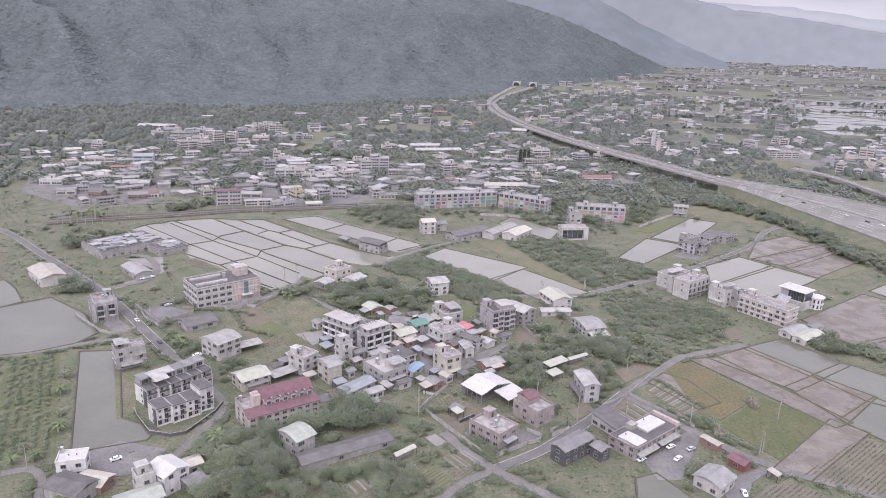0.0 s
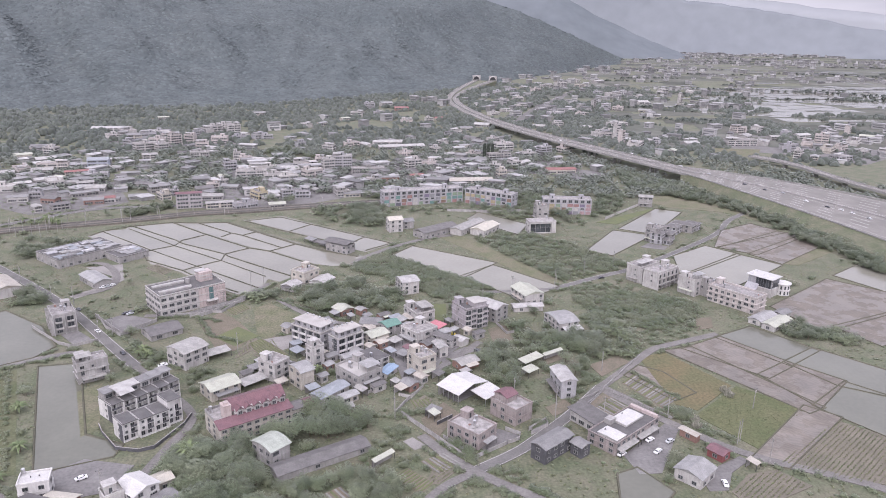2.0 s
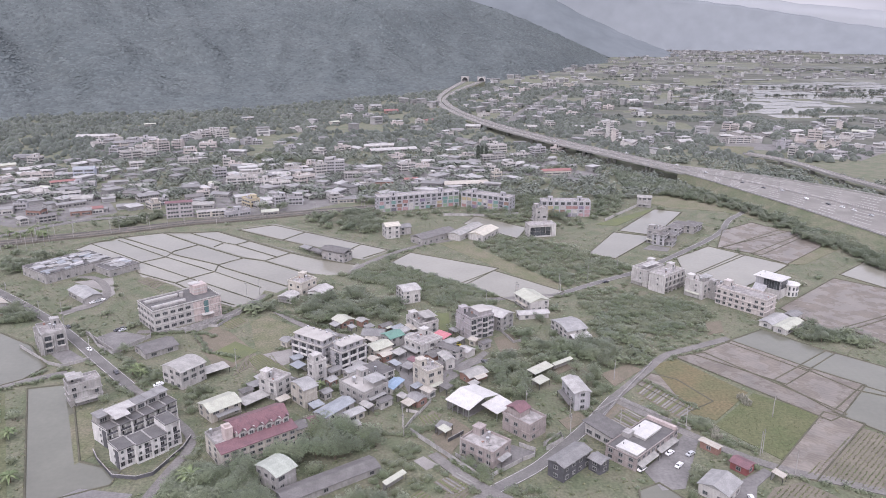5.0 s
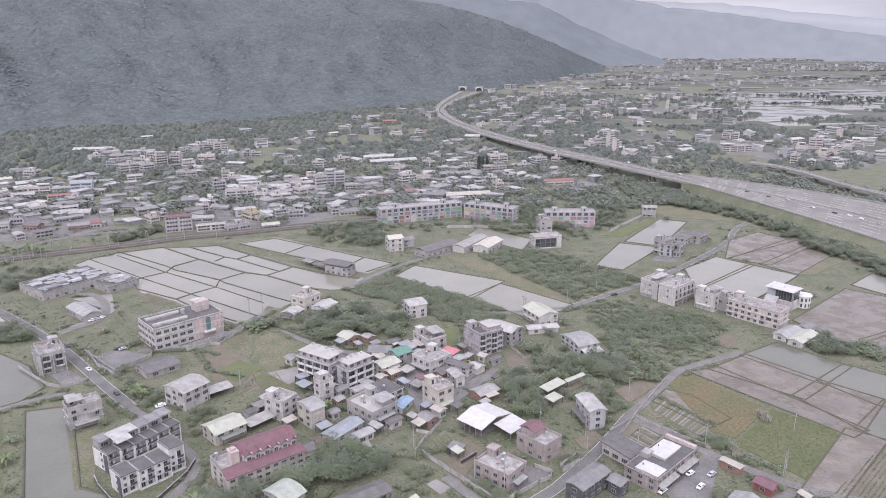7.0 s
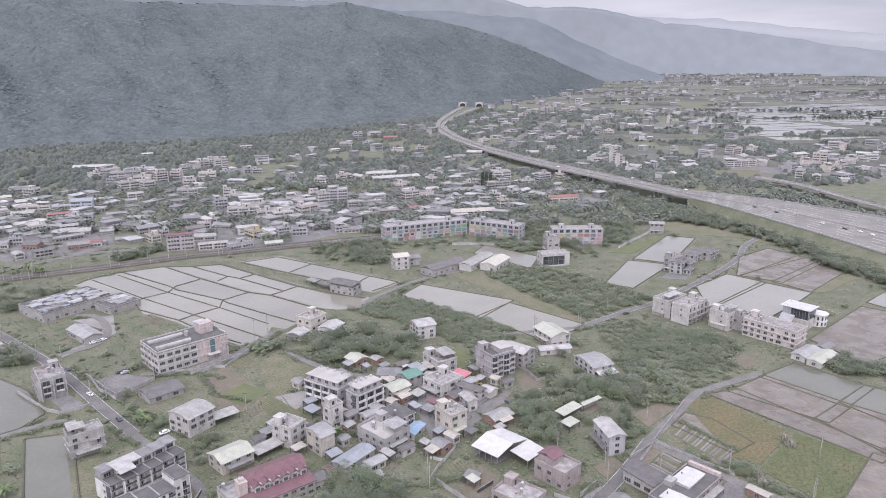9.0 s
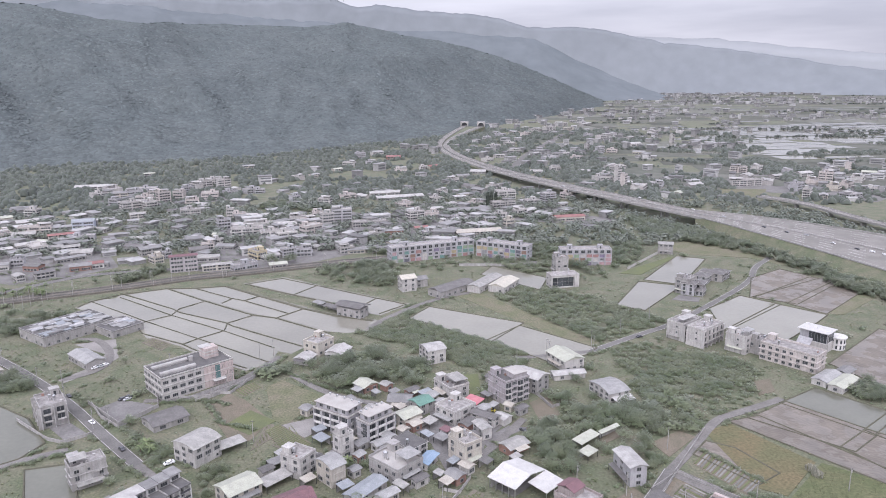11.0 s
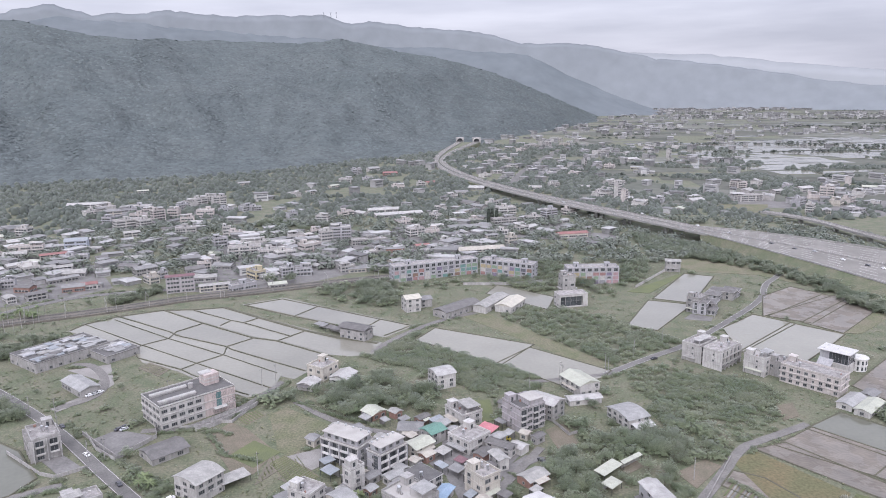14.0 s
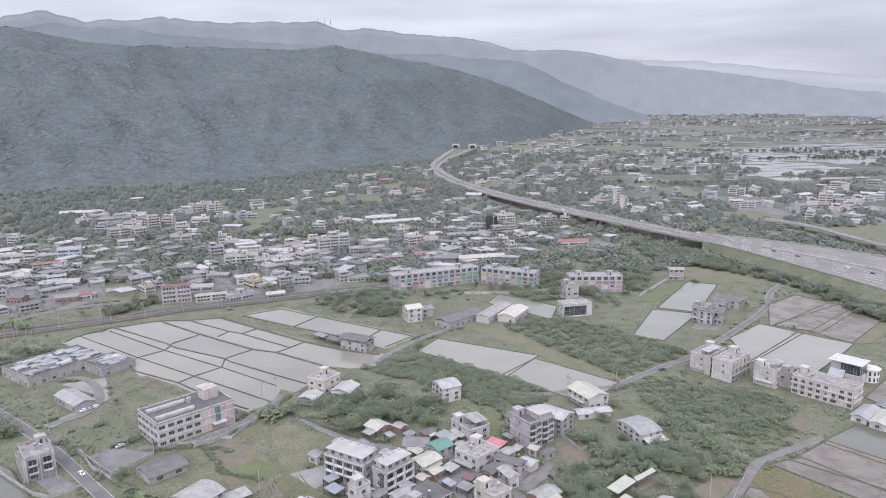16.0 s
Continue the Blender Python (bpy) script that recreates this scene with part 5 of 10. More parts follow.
    box(bm, u0 - 2.8, u0 - 1.4, v0 + 5.6, v0 + 7.0, h + 4.5, h + 5.4)
    part("stair_tower", bm, WALL["pink"], ob, "pinkish stair tower on the terrace")
    tank(terrace, -L / 2 + 1.4, D / 2 - 1.6, h + 0.051)
    bm = bmesh.new()
    box(bm, L / 2 + 0.003, L / 2 + 8.5, v0 + 1.0, v0 + 6.0, -0.3, 4.6)
    annex = part("annex", bm, WALL["cream"], ob)
    for a, b, m in ((0.1, 5.2, "slate"), (5.25, 9.0, "maroon")):
        bm = bmesh.new()
        extrude_profile(bm, [(v0 + 0.5, 4.55), (v0 + 3.5, 5.9), (v0 + 6.5, 4.55)], L / 2 + a + 0.4, L / 2 + b, thick=0.15)
        part("annex_roof", bm, ROOF[m], annex)
    for i in range(3):
        again("window", WIN["mid"], annex, pose(L / 2 + 1.6 + 2.6 * i, v0 + 1.0, 1.8))


def villa(x, y, ang, wings):
    """Stone-clad wings of different heights, each under a dark hipped roof with pale eaves."""
    ob = start("villa", x, y, ang, 22, 14, "grey stone-clad villa with dark stepped hipped roofs", "villa", "villas")
    for i, (u, v, w, d, hi) in enumerate(wings):
        bm = bmesh.new()
        box(bm, u - w / 2, u + w / 2, v - d / 2, v + d / 2, -0.3, hi)
        wing = part("wing", bm, WALL["grey" if i % 2 else "greytile"], ob)
        bm = bmesh.new()
        box(bm, u - w / 2 - 0.7, u + w / 2 + 0.7, v - d / 2 - 0.7, v + d / 2 + 0.7, hi + 0.003, hi + 0.2)
        part("eaves", bm, WALL["white"], wing, "pale eaves")
        bm = bmesh.new()
        k = max(0.0, (w - d) / 2), max(0.0, (d - w) / 2)
        e = [bm.verts.new(p) for p in ((u - w / 2 - 0.6, v - d / 2 - 0.6, hi + 0.2), (u + w / 2 + 0.6, v - d / 2 - 0.6, hi + 0.2), (u + w / 2 + 0.6, v + d / 2 + 0.6, hi + 0.2), (u - w / 2 - 0.6, v + d / 2 + 0.6, hi + 0.2),
                                       (u - k[0] - 0.1, v - k[1] - 0.1, hi + 1.5), (u + k[0] + 0.1, v + k[1] + 0.1, hi + 1.5))]
        for f in ((0, 1, 5, 4), (1, 2, 5), (2, 3, 4, 5), (3, 0, 4), (3, 2, 1, 0)) if w > d else ((0, 1, 4), (1, 2, 5, 4), (2, 3, 5), (3, 0, 4, 5), (3, 2, 1, 0)):
            bm.faces.new([e[n] for n in f])
        part("hipped_roof", bm, ROOF["slate"], wing)
        for n in range(max(1, round(hi / 2.6))):
            z = 0.7 + hi / max(1, round(hi / 2.6)) * n
            for t in (-0.25, 0.25):
                again("window", WIN["tall"], wing, pose(u - w / 2, v + t * d, z, 0, 0, -90))
                again("window", WIN["wide"], wing, pose(u + t * w, v - d / 2, z))
    return ob


MURAL = [mat(f"mural_{n}", c, tuple(k * 0.8 for k in c), 0.5, 0.8) for n, c in (("red", (0.30, 0.18, 0.17)), ("teal", (0.15, 0.25, 0.23)), ("ochre", (0.36, 0.31, 0.20)), ("violet", (0.20, 0.17, 0.24)), ("green", (0.22, 0.29, 0.20)), ("rose", (0.36, 0.25, 0.26)), ("grey", (0.24, 0.24, 0.25)), ("slate", (0.13, 0.13, 0.15)), ("pale", (0.42, 0.40, 0.38)), ("brown", (0.22, 0.15, 0.12)))]


def muralschool(x, y, L, D, h, ang):
    """Long school wing: a gallery of window bays on top, painted panels on the storeys below."""
    ob = start("school_wing", x, y, ang, L, D, "long grey school wing with muted painted panels along it", "school", "school")
    storeys = max(3, round(h / 2.9))
    high = h / storeys
    body(ob, L, D, h, WALL["greytile"], storeys, proud=0.25)
    flat_roof(ob, L, D, h, WALL["greytile"], M_DECK, rail=0.8)
    r = random.Random(int(L * 10))
    n = int(L / 4.2)
    for i in range(n):
        along = -L / 2 + L * (i + 0.5) / n
        again("window", WIN["shop"], ob, face_pose(0, along, h - high + 0.7, L, D))
        for k in range(storeys - 1):
            if r.random() < 0.18:
                again("window", WIN["wide"], ob, face_pose(0, along, k * high + 0.9, L, D))
                continue
            w, z0, z1 = r.uniform(1.4, 2.0), r.uniform(0.05, 0.4), r.uniform(2.3, high - 0.05)
            bm = bmesh.new()
            box(bm, -w, w, -0.14, 0.0, z0, z1)
            p = part("mural_panel", bm, r.choice(MURAL), ob, "painted wall panel")
            p.matrix_basis = face_pose(0, along, k * high, L, D)
    for i in range(n + 1):
        bm = bmesh.new()
        box(bm, -0.18, 0.18, -0.4, 0.0, -0.3, h + 0.4)
        p = part("pilaster", bm, WALL["greytile"], ob)
        p.matrix_basis = face_pose(0, -L / 2 + 0.2 + (L - 0.4) * i / n, 0, L, D)
    windows(ob, L, D, storeys, high, sides=(1, 3), seed=2)
    for u in (-L * 0.3, L * 0.3):
        stair_house(ob, u, 1.0, h + 0.165, WALL["greytile"], M_DECK)


def glazedhouse(x, y, L, D, h, ang):
    """A white box frame with a dark glass front set back in it."""
    ob = start("glazed_house", x, y, ang, L, D, "white box-framed house with a dark glazed front", "house", "village houses")
    bm = bmesh.new()
    box(bm, -L / 2, L / 2, -D / 2 + 1.2, D / 2, -0.3, h - 0.01)
    for x0, x1, z0, z1 in ((-L / 2, -L / 2 + 0.7, -0.3, h - 0.01), (L / 2 - 3.0, L / 2, -0.3, h - 0.01), (-L / 2 + 0.7, L / 2 - 3.0, h - 1.0, h - 0.01), (-L / 2 + 0.7, L / 2 - 3.0, -0.3, 0.5)):
        box(bm, x0, x1, -D / 2, -D / 2 + 1.2, z0, z1)
    part("wall", bm, WALL["white"], ob)
    for k in range(2):
        n = int((L - 4) / 3)
        for i in range(n):
            bm = bmesh.new()
            u0 = -L / 2 + 0.8 + (L - 4) * i / n
            box(bm, u0, u0 + (L - 4) / n - 0.15, -D / 2 + 1.1, -D / 2 + 1.19, 0.6 + k * (h - 1.6) / 2, 0.5 + (k + 1) * (h - 1.6) / 2)
            part("glass_panel", bm, M_GLASS, ob, "dark glass panel")
    flat_roof(ob, L, D, h, WALL["white"], M_DECK, rail=0.6)
    windows(ob, L, D, 2, h / 2, sides=(1, 3), seed=4)
    tank(ob, L / 4, D / 4, h + 0.165)
    return ob


def pavilion(x, y, L, D, h, ang):
    ob = start("field_house", x, y, ang, L, D, "weathered two-storey field house with a broad grey roof", "house")
    body(ob, L, D, 5.2, WALL["grey"], 2)
    bm = bmesh.new()
    extrude_profile(bm, [(-D / 2 - 1.0, 6.2), (0, 7.4), (D / 2 + 1.0, 6.2)], -L / 2 - 1.0, L / 2 + 1.0, thick=0.2)
    part("roof", bm, ROOF["slate"], ob)
    for sx in (-1, 1):
        for sy in (-1, 1):
            bm = bmesh.new()
            box(bm, sx * L * 0.46 - 0.1, sx * L * 0.46 + 0.1, sy * D * 0.46 - 0.1, sy * D * 0.46 + 0.1, 5.2, 6.5)
            part("post", bm, M_RAIL, ob)
    windows(ob, L, D, 2, 2.6, seed=1)


TOWN_WALL = {"white": ("white", "white", "pinkrow", "white", "greytile"), "grey": ("grey", "raw", "greytile"), "redroof": ("white", "cream", "brick"), "pale": ("white", "grey", "cream"), "cream": ("cream", "pinkrow"),
             "yellow": ("yellow",), "blue": ("blue",), "lowroof": ("white", "grey"), "dark": ("grey", "raw", "brick"), "brickfront": ("band",), "tan": ("cream",)}
TOWN_ROOF = {"redroof": ("red",), "pale": ("pale", "silver", "grey", "sagepale"), "blue": ("bluegrey",), "lowroof": ("white", "pale", "white"), "dark": ("slate", "grey"), "brickfront": ("maroon",), "tan": ("tan",)}


WIN_ROW = window_mesh(6.0, 1.2, 3, 0.14, 0.22, WALL["grey"])


def window_rows(parent, L, D, storeys, high, sides):
    """A framed band of four windows on each storey of the faces named, repeated where the face is long."""
    for side in sides:
        length = L if side in (0, 2) else D
        n = max(1, round(length / 8.5))
        for k in range(storeys):
            for i in range(n):
                wide = (length / n - 0.8) / 6.8
                again("window", WIN_ROW, parent, face_pose(side, -length / 2 + length * (i + 0.5) / n, k * high + 0.7, L, D) @ Matrix.Diagonal((wide, 1.0, 1.0, 1)))


def townhouse(x, y, L, D, h, ang, kind="white"):
    r = random.Random(int(x * 13 + y * 7))
    h = max(3.0, h * 0.85)
    storeys = max(1, min(6, round(h / 2.6)))
    wall = r.choice(TOWN_WALL[kind])
    if kind in TOWN_ROOF:
        roof = r.choice(TOWN_ROOF[kind])
        ob = start("town_house", x, y, ang, L, D, f"{STYLE_WORDS[wall]} town house with a {ROOF_WORDS[roof]} pitched roof", "house", "town houses")
        body(ob, L, D, h, WALL[wall], storeys)
        pitched(ob, L, D, h, roof, rise=min(L, D) * r.uniform(0.10, 0.17), across=D > L)
    else:
        ob = start("town_house", x, y, ang, L, D, f"{STYLE_WORDS[wall]} {NUM[storeys]}-storey town house with a flat roof", "house", "town houses")
        body(ob, L, D, h, WALL[wall], storeys, proud=0.7 if r.random() < 0.5 else 0.15)
        flat_roof(ob, L, D, h, WALL[wall], M_DECKWHITE if r.random() < 0.35 else M_DECK)
        stair_house(ob, r.uniform(-L / 4, L / 4), D / 2 - 1.9, h + 0.165, WALL[wall], M_DECK, w=min(4.5, L * 0.4))
        if r.random() < 0.65:
            bm = bmesh.new()
            v = r.uniform(0.2, 0.42) * D
            u0, u1 = sorted((r.choice((-1, 1)) * L * 0.47, r.uniform(-0.1, 0.2) * L))
            extrude_profile(bm, [(-v, h + 2.4), (v, h + 2.8)], u0, u1)
            for sx in (u0 + 0.2, u1 - 0.2):
                box(bm, sx - 0.06, sx + 0.06, -0.06, 0.06, h + 0.17, h + 2.5)
            part("canopy", bm, ROOF[r.choice(("white", "pale", "silver", "white", "grey"))], ob, "sheet canopy on the roof")
        if y < 900:
            tank(ob, r.uniform(-L / 3, L / 3), -D / 4, h + 0.165)
    window_rows(ob, L, D, storeys, h / storeys, (0,) if y > 800 else (0, 3) if ang > 0 else (0, 1))
    return ob


M_MULCH = mat("mulch_film", (0.205, 0.20, 0.185), (0.16, 0.156, 0.145), 0.5, 0.6, bump=0.2, each=0.25)


def mulch_beds(ring, kind="pale"):
    """A garden plot with raised beds: pale plastic film, or green leaves in rows."""
    ring = ccw(ring)
    KEEP_OUT.append(ring)
    bm = bmesh.new()
    prism(bm, ring, -0.2, 0.075)
    ob = tagged(new("vegetable_plot", mesh_of("vegetable_plot", bm, FIELD["soil"])), "vegetable plot with long raised beds" + (" under pale film" if kind == "pale" else " of green leaves"), "plot", "fields", "structure")
    p, q, s, t = (Vector(k) for k in ring[:4])
    if (q - p).length > (s - q).length:
        p, q, s, t = q, s, t, p
    n = int(((s - q).length + (t - p).length) / 2 / 1.25)
    for i in range(n):
        k = (i + 0.5) / n
        a, b = p.lerp(t, k), q.lerp(s, k)
        a, b = a.lerp(b, 0.05), a.lerp(b, 0.95)
        d = (b - a).normalized()
        side = Vector((-d.y, d.x))
        bm = bmesh.new()
        rows = [[bm.verts.new((*(e + side * u), z)) for u, z in ((-0.36, 0.06), (-0.22, 0.24), (0.22, 0.24), (0.36, 0.06))] for e in (a, b)]
        for j in range(3):
            bm.faces.new((rows[0][j], rows[0][j + 1], rows[1][j + 1], rows[1][j]))
        bm.faces.new(rows[0][::-1])
        bm.faces.new(rows[1])
        bmesh.ops.recalc_face_normals(bm, faces=bm.faces[:])
        film = kind == "pale" and i % 3 != 2
        part("bed", bm, M_MULCH if film else FIELD["lawn"], ob, "pale film bed" if film else "green planted bed")


def garden_wall(pts, high=1.3, style="grey", thick=0.18):
    """A low masonry wall along a line on the plan."""
    bm = bmesh.new()
    ribbon(bm, pts, -thick / 2, thick / 2, high, high + 0.3)
    ob = tagged(new("garden_wall", mesh_of("garden_wall", bm, WALL[style])), f"low {STYLE_WORDS[style]} boundary wall round a yard", "wall", "garden walls")
    bm = bmesh.new()
    ribbon(bm, pts, -thick / 2 - 0.05, thick / 2 + 0.05, high + 0.08, 0.08)
    part("coping", bm, M_DECK, ob)


# ---- plants ----
def crown_arrays(seed, leaves, blobs, flat=0.75, size=0.13, lift=1.0):
    """Pointed leaf clumps spread over a few rounded masses; the crown is about one unit across."""
    r = np.random.default_rng(seed)
    cs = r.normal(0, 0.22, (blobs, 3)) * (1, 1, 0.6)
    cs[0] = 0
    rad = r.uniform(0.20, 0.34, blobs)
    which = r.integers(0, blobs, leaves)
    d = r.normal(0, 1, (leaves, 3))
    d /= np.linalg.norm(d, axis=1)[:, None]
    p = cs[which] + d * (rad[which] * r.uniform(0.72, 1.12, leaves))[:, None] * (1, 1, flat)
    n = d + r.normal(0, 0.55, (leaves, 3)) + (0, 0, lift)
    n /= np.linalg.norm(n, axis=1)[:, None]
    t = np.cross(n, r.normal(0, 1, (leaves, 3)))
    t /= np.linalg.norm(t, axis=1)[:, None]
    b = np.cross(n, t)
    s = (size * r.uniform(0.6, 1.3, leaves))[:, None]
    v = np.stack([p - t * s - b * s * 0.7, p + t * s - b * s * 0.7 + n * s * 0.2, p + b * s - n * s * 0.15], 1)
    f = np.arange(leaves * 3).reshape(-1, 3)
    return v.reshape(-1, 3), f


def plain_mesh(name, v, f, m, leafy=False):
    me = bpy.data.meshes.new(name)
    me.from_pydata([tuple(p) for p in v], [], [tuple(int(i) for i in q) for q in f])
    me.materials.append(m)
    if leafy:
        crown_normals(me, v - (0, 0, 0.25))
    return me


TREES = []
for k in range(7):
    cv, cf = crown_arrays(20 + k, 1200, 12 + k % 4, 0.75, 0.036, lift=1.7)
    cv = cv * (0.9, 0.9, 0.85) + (0, 0, 0.62)
    bm = bmesh.new()
    lean = 0.05 * math.sin(k * 2.1)
    tube(bm, 0, 0, -0.04, 0.42, 0.035, 0.02, 6)
    for a in range(3):
        ang = a * 2.1 + k
        v0 = [bm.verts.new((0.012 * math.cos(q), 0.012 * math.sin(q), 0.34)) for q in (0, 2.1, 4.2)]
        tip = bm.verts.new((0.22 * math.cos(ang), 0.22 * math.sin(ang), 0.66))
        for i in range(3):
            bm.faces.new((v0[i], v0[(i + 1) % 3], tip))
    TREES.append((mesh_of("trunk", bm, M_BARK), plain_mesh("crown", cv, cf, M_LEAF, True)))
BUSHES = []
for k in range(5):
    cv, cf = crown_arrays(60 + k, 800, 10, 0.7, 0.043, lift=1.8)
    BUSHES.append(plain_mesh("bush", cv * (1, 1, 0.95) + (0, 0, 0.33), cf, M_BUSH, True))
BIG_BUSHES = []
for k in range(4):
    cv, cf = crown_arrays(80 + k, 1200, 14, 0.8, 0.033, lift=1.8)
    BIG_BUSHES.append(plain_mesh("bush", cv * (1, 1, 1.0) + (0, 0, 0.36), cf, M_BUSH, True))
TREE_COUNT = [0]
GROVES = []
HEDGES = []
PAVED = []


MORE_TREES = []


def tree(x, y, tall):
    if TREE_COUNT[0] >= 290:
        MORE_TREES.append((x, y, tall))
        return
    trunk, crown = TREES[TREE_COUNT[0] % 7]
    TREE_COUNT[0] += 1
    ob = new("tree")
    wide = tall * rng.uniform(0.85, 1.25)
    ob.matrix_world = pose(x, y, 0, 0, 0, rng.uniform(0, 360)) @ Matrix.Diagonal((wide, wide, tall, 1))
    tagged(ob, "broadleaf tree with a dense dark green crown", "tree", "trees")
    again("trunk", trunk, ob, Matrix())
    again("crown", crown, ob, Matrix())


BUSH_COUNT = [0]
MORE_BUSHES = []


def bush(x, y, tall):
    BUSH_COUNT[0] += 1
    if BUSH_COUNT[0] > 290:
        MORE_BUSHES.append((x, y, tall))
        return
    ob = new("bush", BIG_BUSHES[int(rng.integers(0, 4))] if tall > 2.8 else BUSHES[int(rng.integers(0, 5))])
    wide = tall * rng.uniform(1.0, 1.4)
    ob.matrix_world = pose(x, y, 0, 0, 0, rng.uniform(0, 360)) @ Matrix.Diagonal((wide, wide, tall, 1))
    tagged(ob, "rounded grey-green bush on rough grass", "bush", "bushes")


def grove(n, lo, hi, ring):
    GROVES.append((n, lo, hi, ring))


def palm_mesh(seed, fronds, trunk_high, long):
    """Arching fronds of folded leaflets round a short trunk."""
    r = random.Random(seed)
    v, f = [], []
    for i in range(fronds):
        a, up = 2 * math.pi * i / fronds + r.uniform(-0.2, 0.2), r.uniform(0.35, 1.25)
        last = None
        for k in range(5):
            s = k / 4
            d, z = long * s * math.cos(up * 0.6), trunk_high + long * (s * math.sin(up) - 0.75 * s * s)
            w = 0.30 * long * 0.5 * math.sin(math.pi * (0.15 + 0.85 * s)) * (1 - 0.3 * s)
            c, sn = math.cos(a), math.sin(a)
            row = [(d * c - w * sn, d * sn + w * c, z - 0.25 * w), (d * c, d * sn, z), (d * c + w * sn, d * sn - w * c, z - 0.25 * w)]
            n = len(v)
            v += row
            if last is not None:
                f += [(last, last + 1, n + 1, n), (last + 1, last + 2, n + 2, n + 1)]
            last = n
    return plain_mesh("fronds", v, f, M_PALM)


PALM = [palm_mesh(k, 16 + 3 * k, 0.42, 0.62) for k in range(3)]
bm = bmesh.new()
tube(bm, 0, 0, -0.03, 0.46, 0.045, 0.03, 7)
PALM_TRUNK = mesh_of("trunk", bm, M_BARK)


def palm(x, y, size):
    ob = new("palm_tree")
    ob.matrix_world = pose(x, y, 0, 0, 0, rng.uniform(0, 360)) @ Matrix.Diagonal((size, size, size, 1))
    tagged(ob, "bushy palm with long arching green fronds", "palm", "palms")
    again("trunk", PALM_TRUNK, ob, Matrix())
    again("fronds", PALM[int(rng.integers(0, 3))], ob, Matrix())


SLIM = plain_mesh("fronds", *(lambda m: ([tuple(v.co) for v in m.vertices], [tuple(p.vertices) for p in m.polygons]))(palm_mesh(9, 13, 0.0, 1.9)), M_PALM)
bm = bmesh.new()
tube(bm, 0, 0, -0.2, 1.0, 0.14, 0.09, 6)
SLIM_TRUNK = mesh_of("trunk", bm, M_WOOD)


def slim_palm(x, y, tall):
    ob = new("palm_tree")
    ob.matrix_world = pose(x, y, 0, 0, 0, rng.uniform(0, 360))
    tagged(ob, "tall slim palm with a small crown by the railway", "palm", "slim palms")
    again("trunk", SLIM_TRUNK, ob, Matrix.Diagonal((1, 1, tall, 1)))
    again("fronds", SLIM, ob, pose(0, 0, tall))


M_REED = mat("pale_reeds", (0.34, 0.33, 0.28), (0.26, 0.26, 0.21), 0.5, 0.9, bump=0, island=0.25)


def reed_clump(x, y):
    """Upright blades leaning outwards."""
    r = random.Random(int(x * 11 + y))
    v, f = [], []
    for _ in range(120):
        a, d, h, lean = r.uniform(0, 6.28), 1.7 * math.sqrt(r.random()), r.uniform(0.9, 1.9), r.uniform(0.1, 0.6)
        b = r.uniform(0, 6.28)
        px, py, c, s = d * math.cos(a), d * math.sin(a), math.cos(b) * 0.09, math.sin(b) * 0.09
        n = len(v)
        v += [(px - c, py - s, 0), (px + c, py + s, 0), (px + math.cos(a) * lean + c, py + math.sin(a) * lean + s, h), (px + math.cos(a) * lean - c, py + math.sin(a) * lean - s, h)]
        f.append((n, n + 1, n + 2, n + 3))
    ob = new("reed_clump", plain_mesh("reed_clump", v, f, M_REED))
    ob.matrix_world = pose(x, y, 0.05)
    tagged(ob, "clump of pale reeds standing in the crop field", "reeds", "reeds")


bm = bmesh.new()
tube(bm, 0, 0, -0.3, 8.6, 0.16, 0.10, 8)
POLE = mesh_of("shaft", bm, M_WOOD)
bm = bmesh.new()
box(bm, -0.9, 0.9, -0.05, 0.05, 7.9, 8.02)
POLE_ARM = mesh_of("crossarm", bm, M_RAIL)
bm = bmesh.new()
tube(bm, 0.32, 0, 6.6, 7.4, 0.2, n=8)
POLE_CAN = mesh_of("transformer", bm, WALL["grey"])
POLES = [0]


def pole(x, y, ang=0):
    ob = new("utility_pole")
    ob.matrix_world = pose(x, y, 0, 0, 0, ang)
    tagged(ob, "slim grey concrete utility pole beside the lane", "utility pole", "utility poles")
    again("shaft", POLE, ob, Matrix())
    again("crossarm", POLE_ARM, ob, Matrix())
    POLES[0] += 1
    if POLES[0] % 3 == 0:
        again("transformer", POLE_CAN, ob, Matrix())


CYPRESS_V, CYPRESS_F = crown_arrays(71, 420, 1, 1.0, 0.075)
CYPRESS = plain_mesh("crown", CYPRESS_V * (0.55, 0.55, 1.35) * (1.0, 1.0, 1.0) + (0, 0, 0.5), CYPRESS_F, mat("conifer_needles", (0.045, 0.055, 0.045), (0.06, 0.07, 0.055), 0.2, 0.8, bump=0, island=0.3))


def cypress(x, y, tall):
    ob = new("conifer")
    ob.matrix_world = pose(x, y, 0) @ Matrix.Diagonal((tall * 0.55, tall * 0.55, tall, 1))
    tagged(ob, "tall dark columnar conifer among the houses", "conifer", "conifers")
    again("trunk", TREES[0][0], ob, Matrix())
    again("crown", CYPRESS, ob, Matrix())


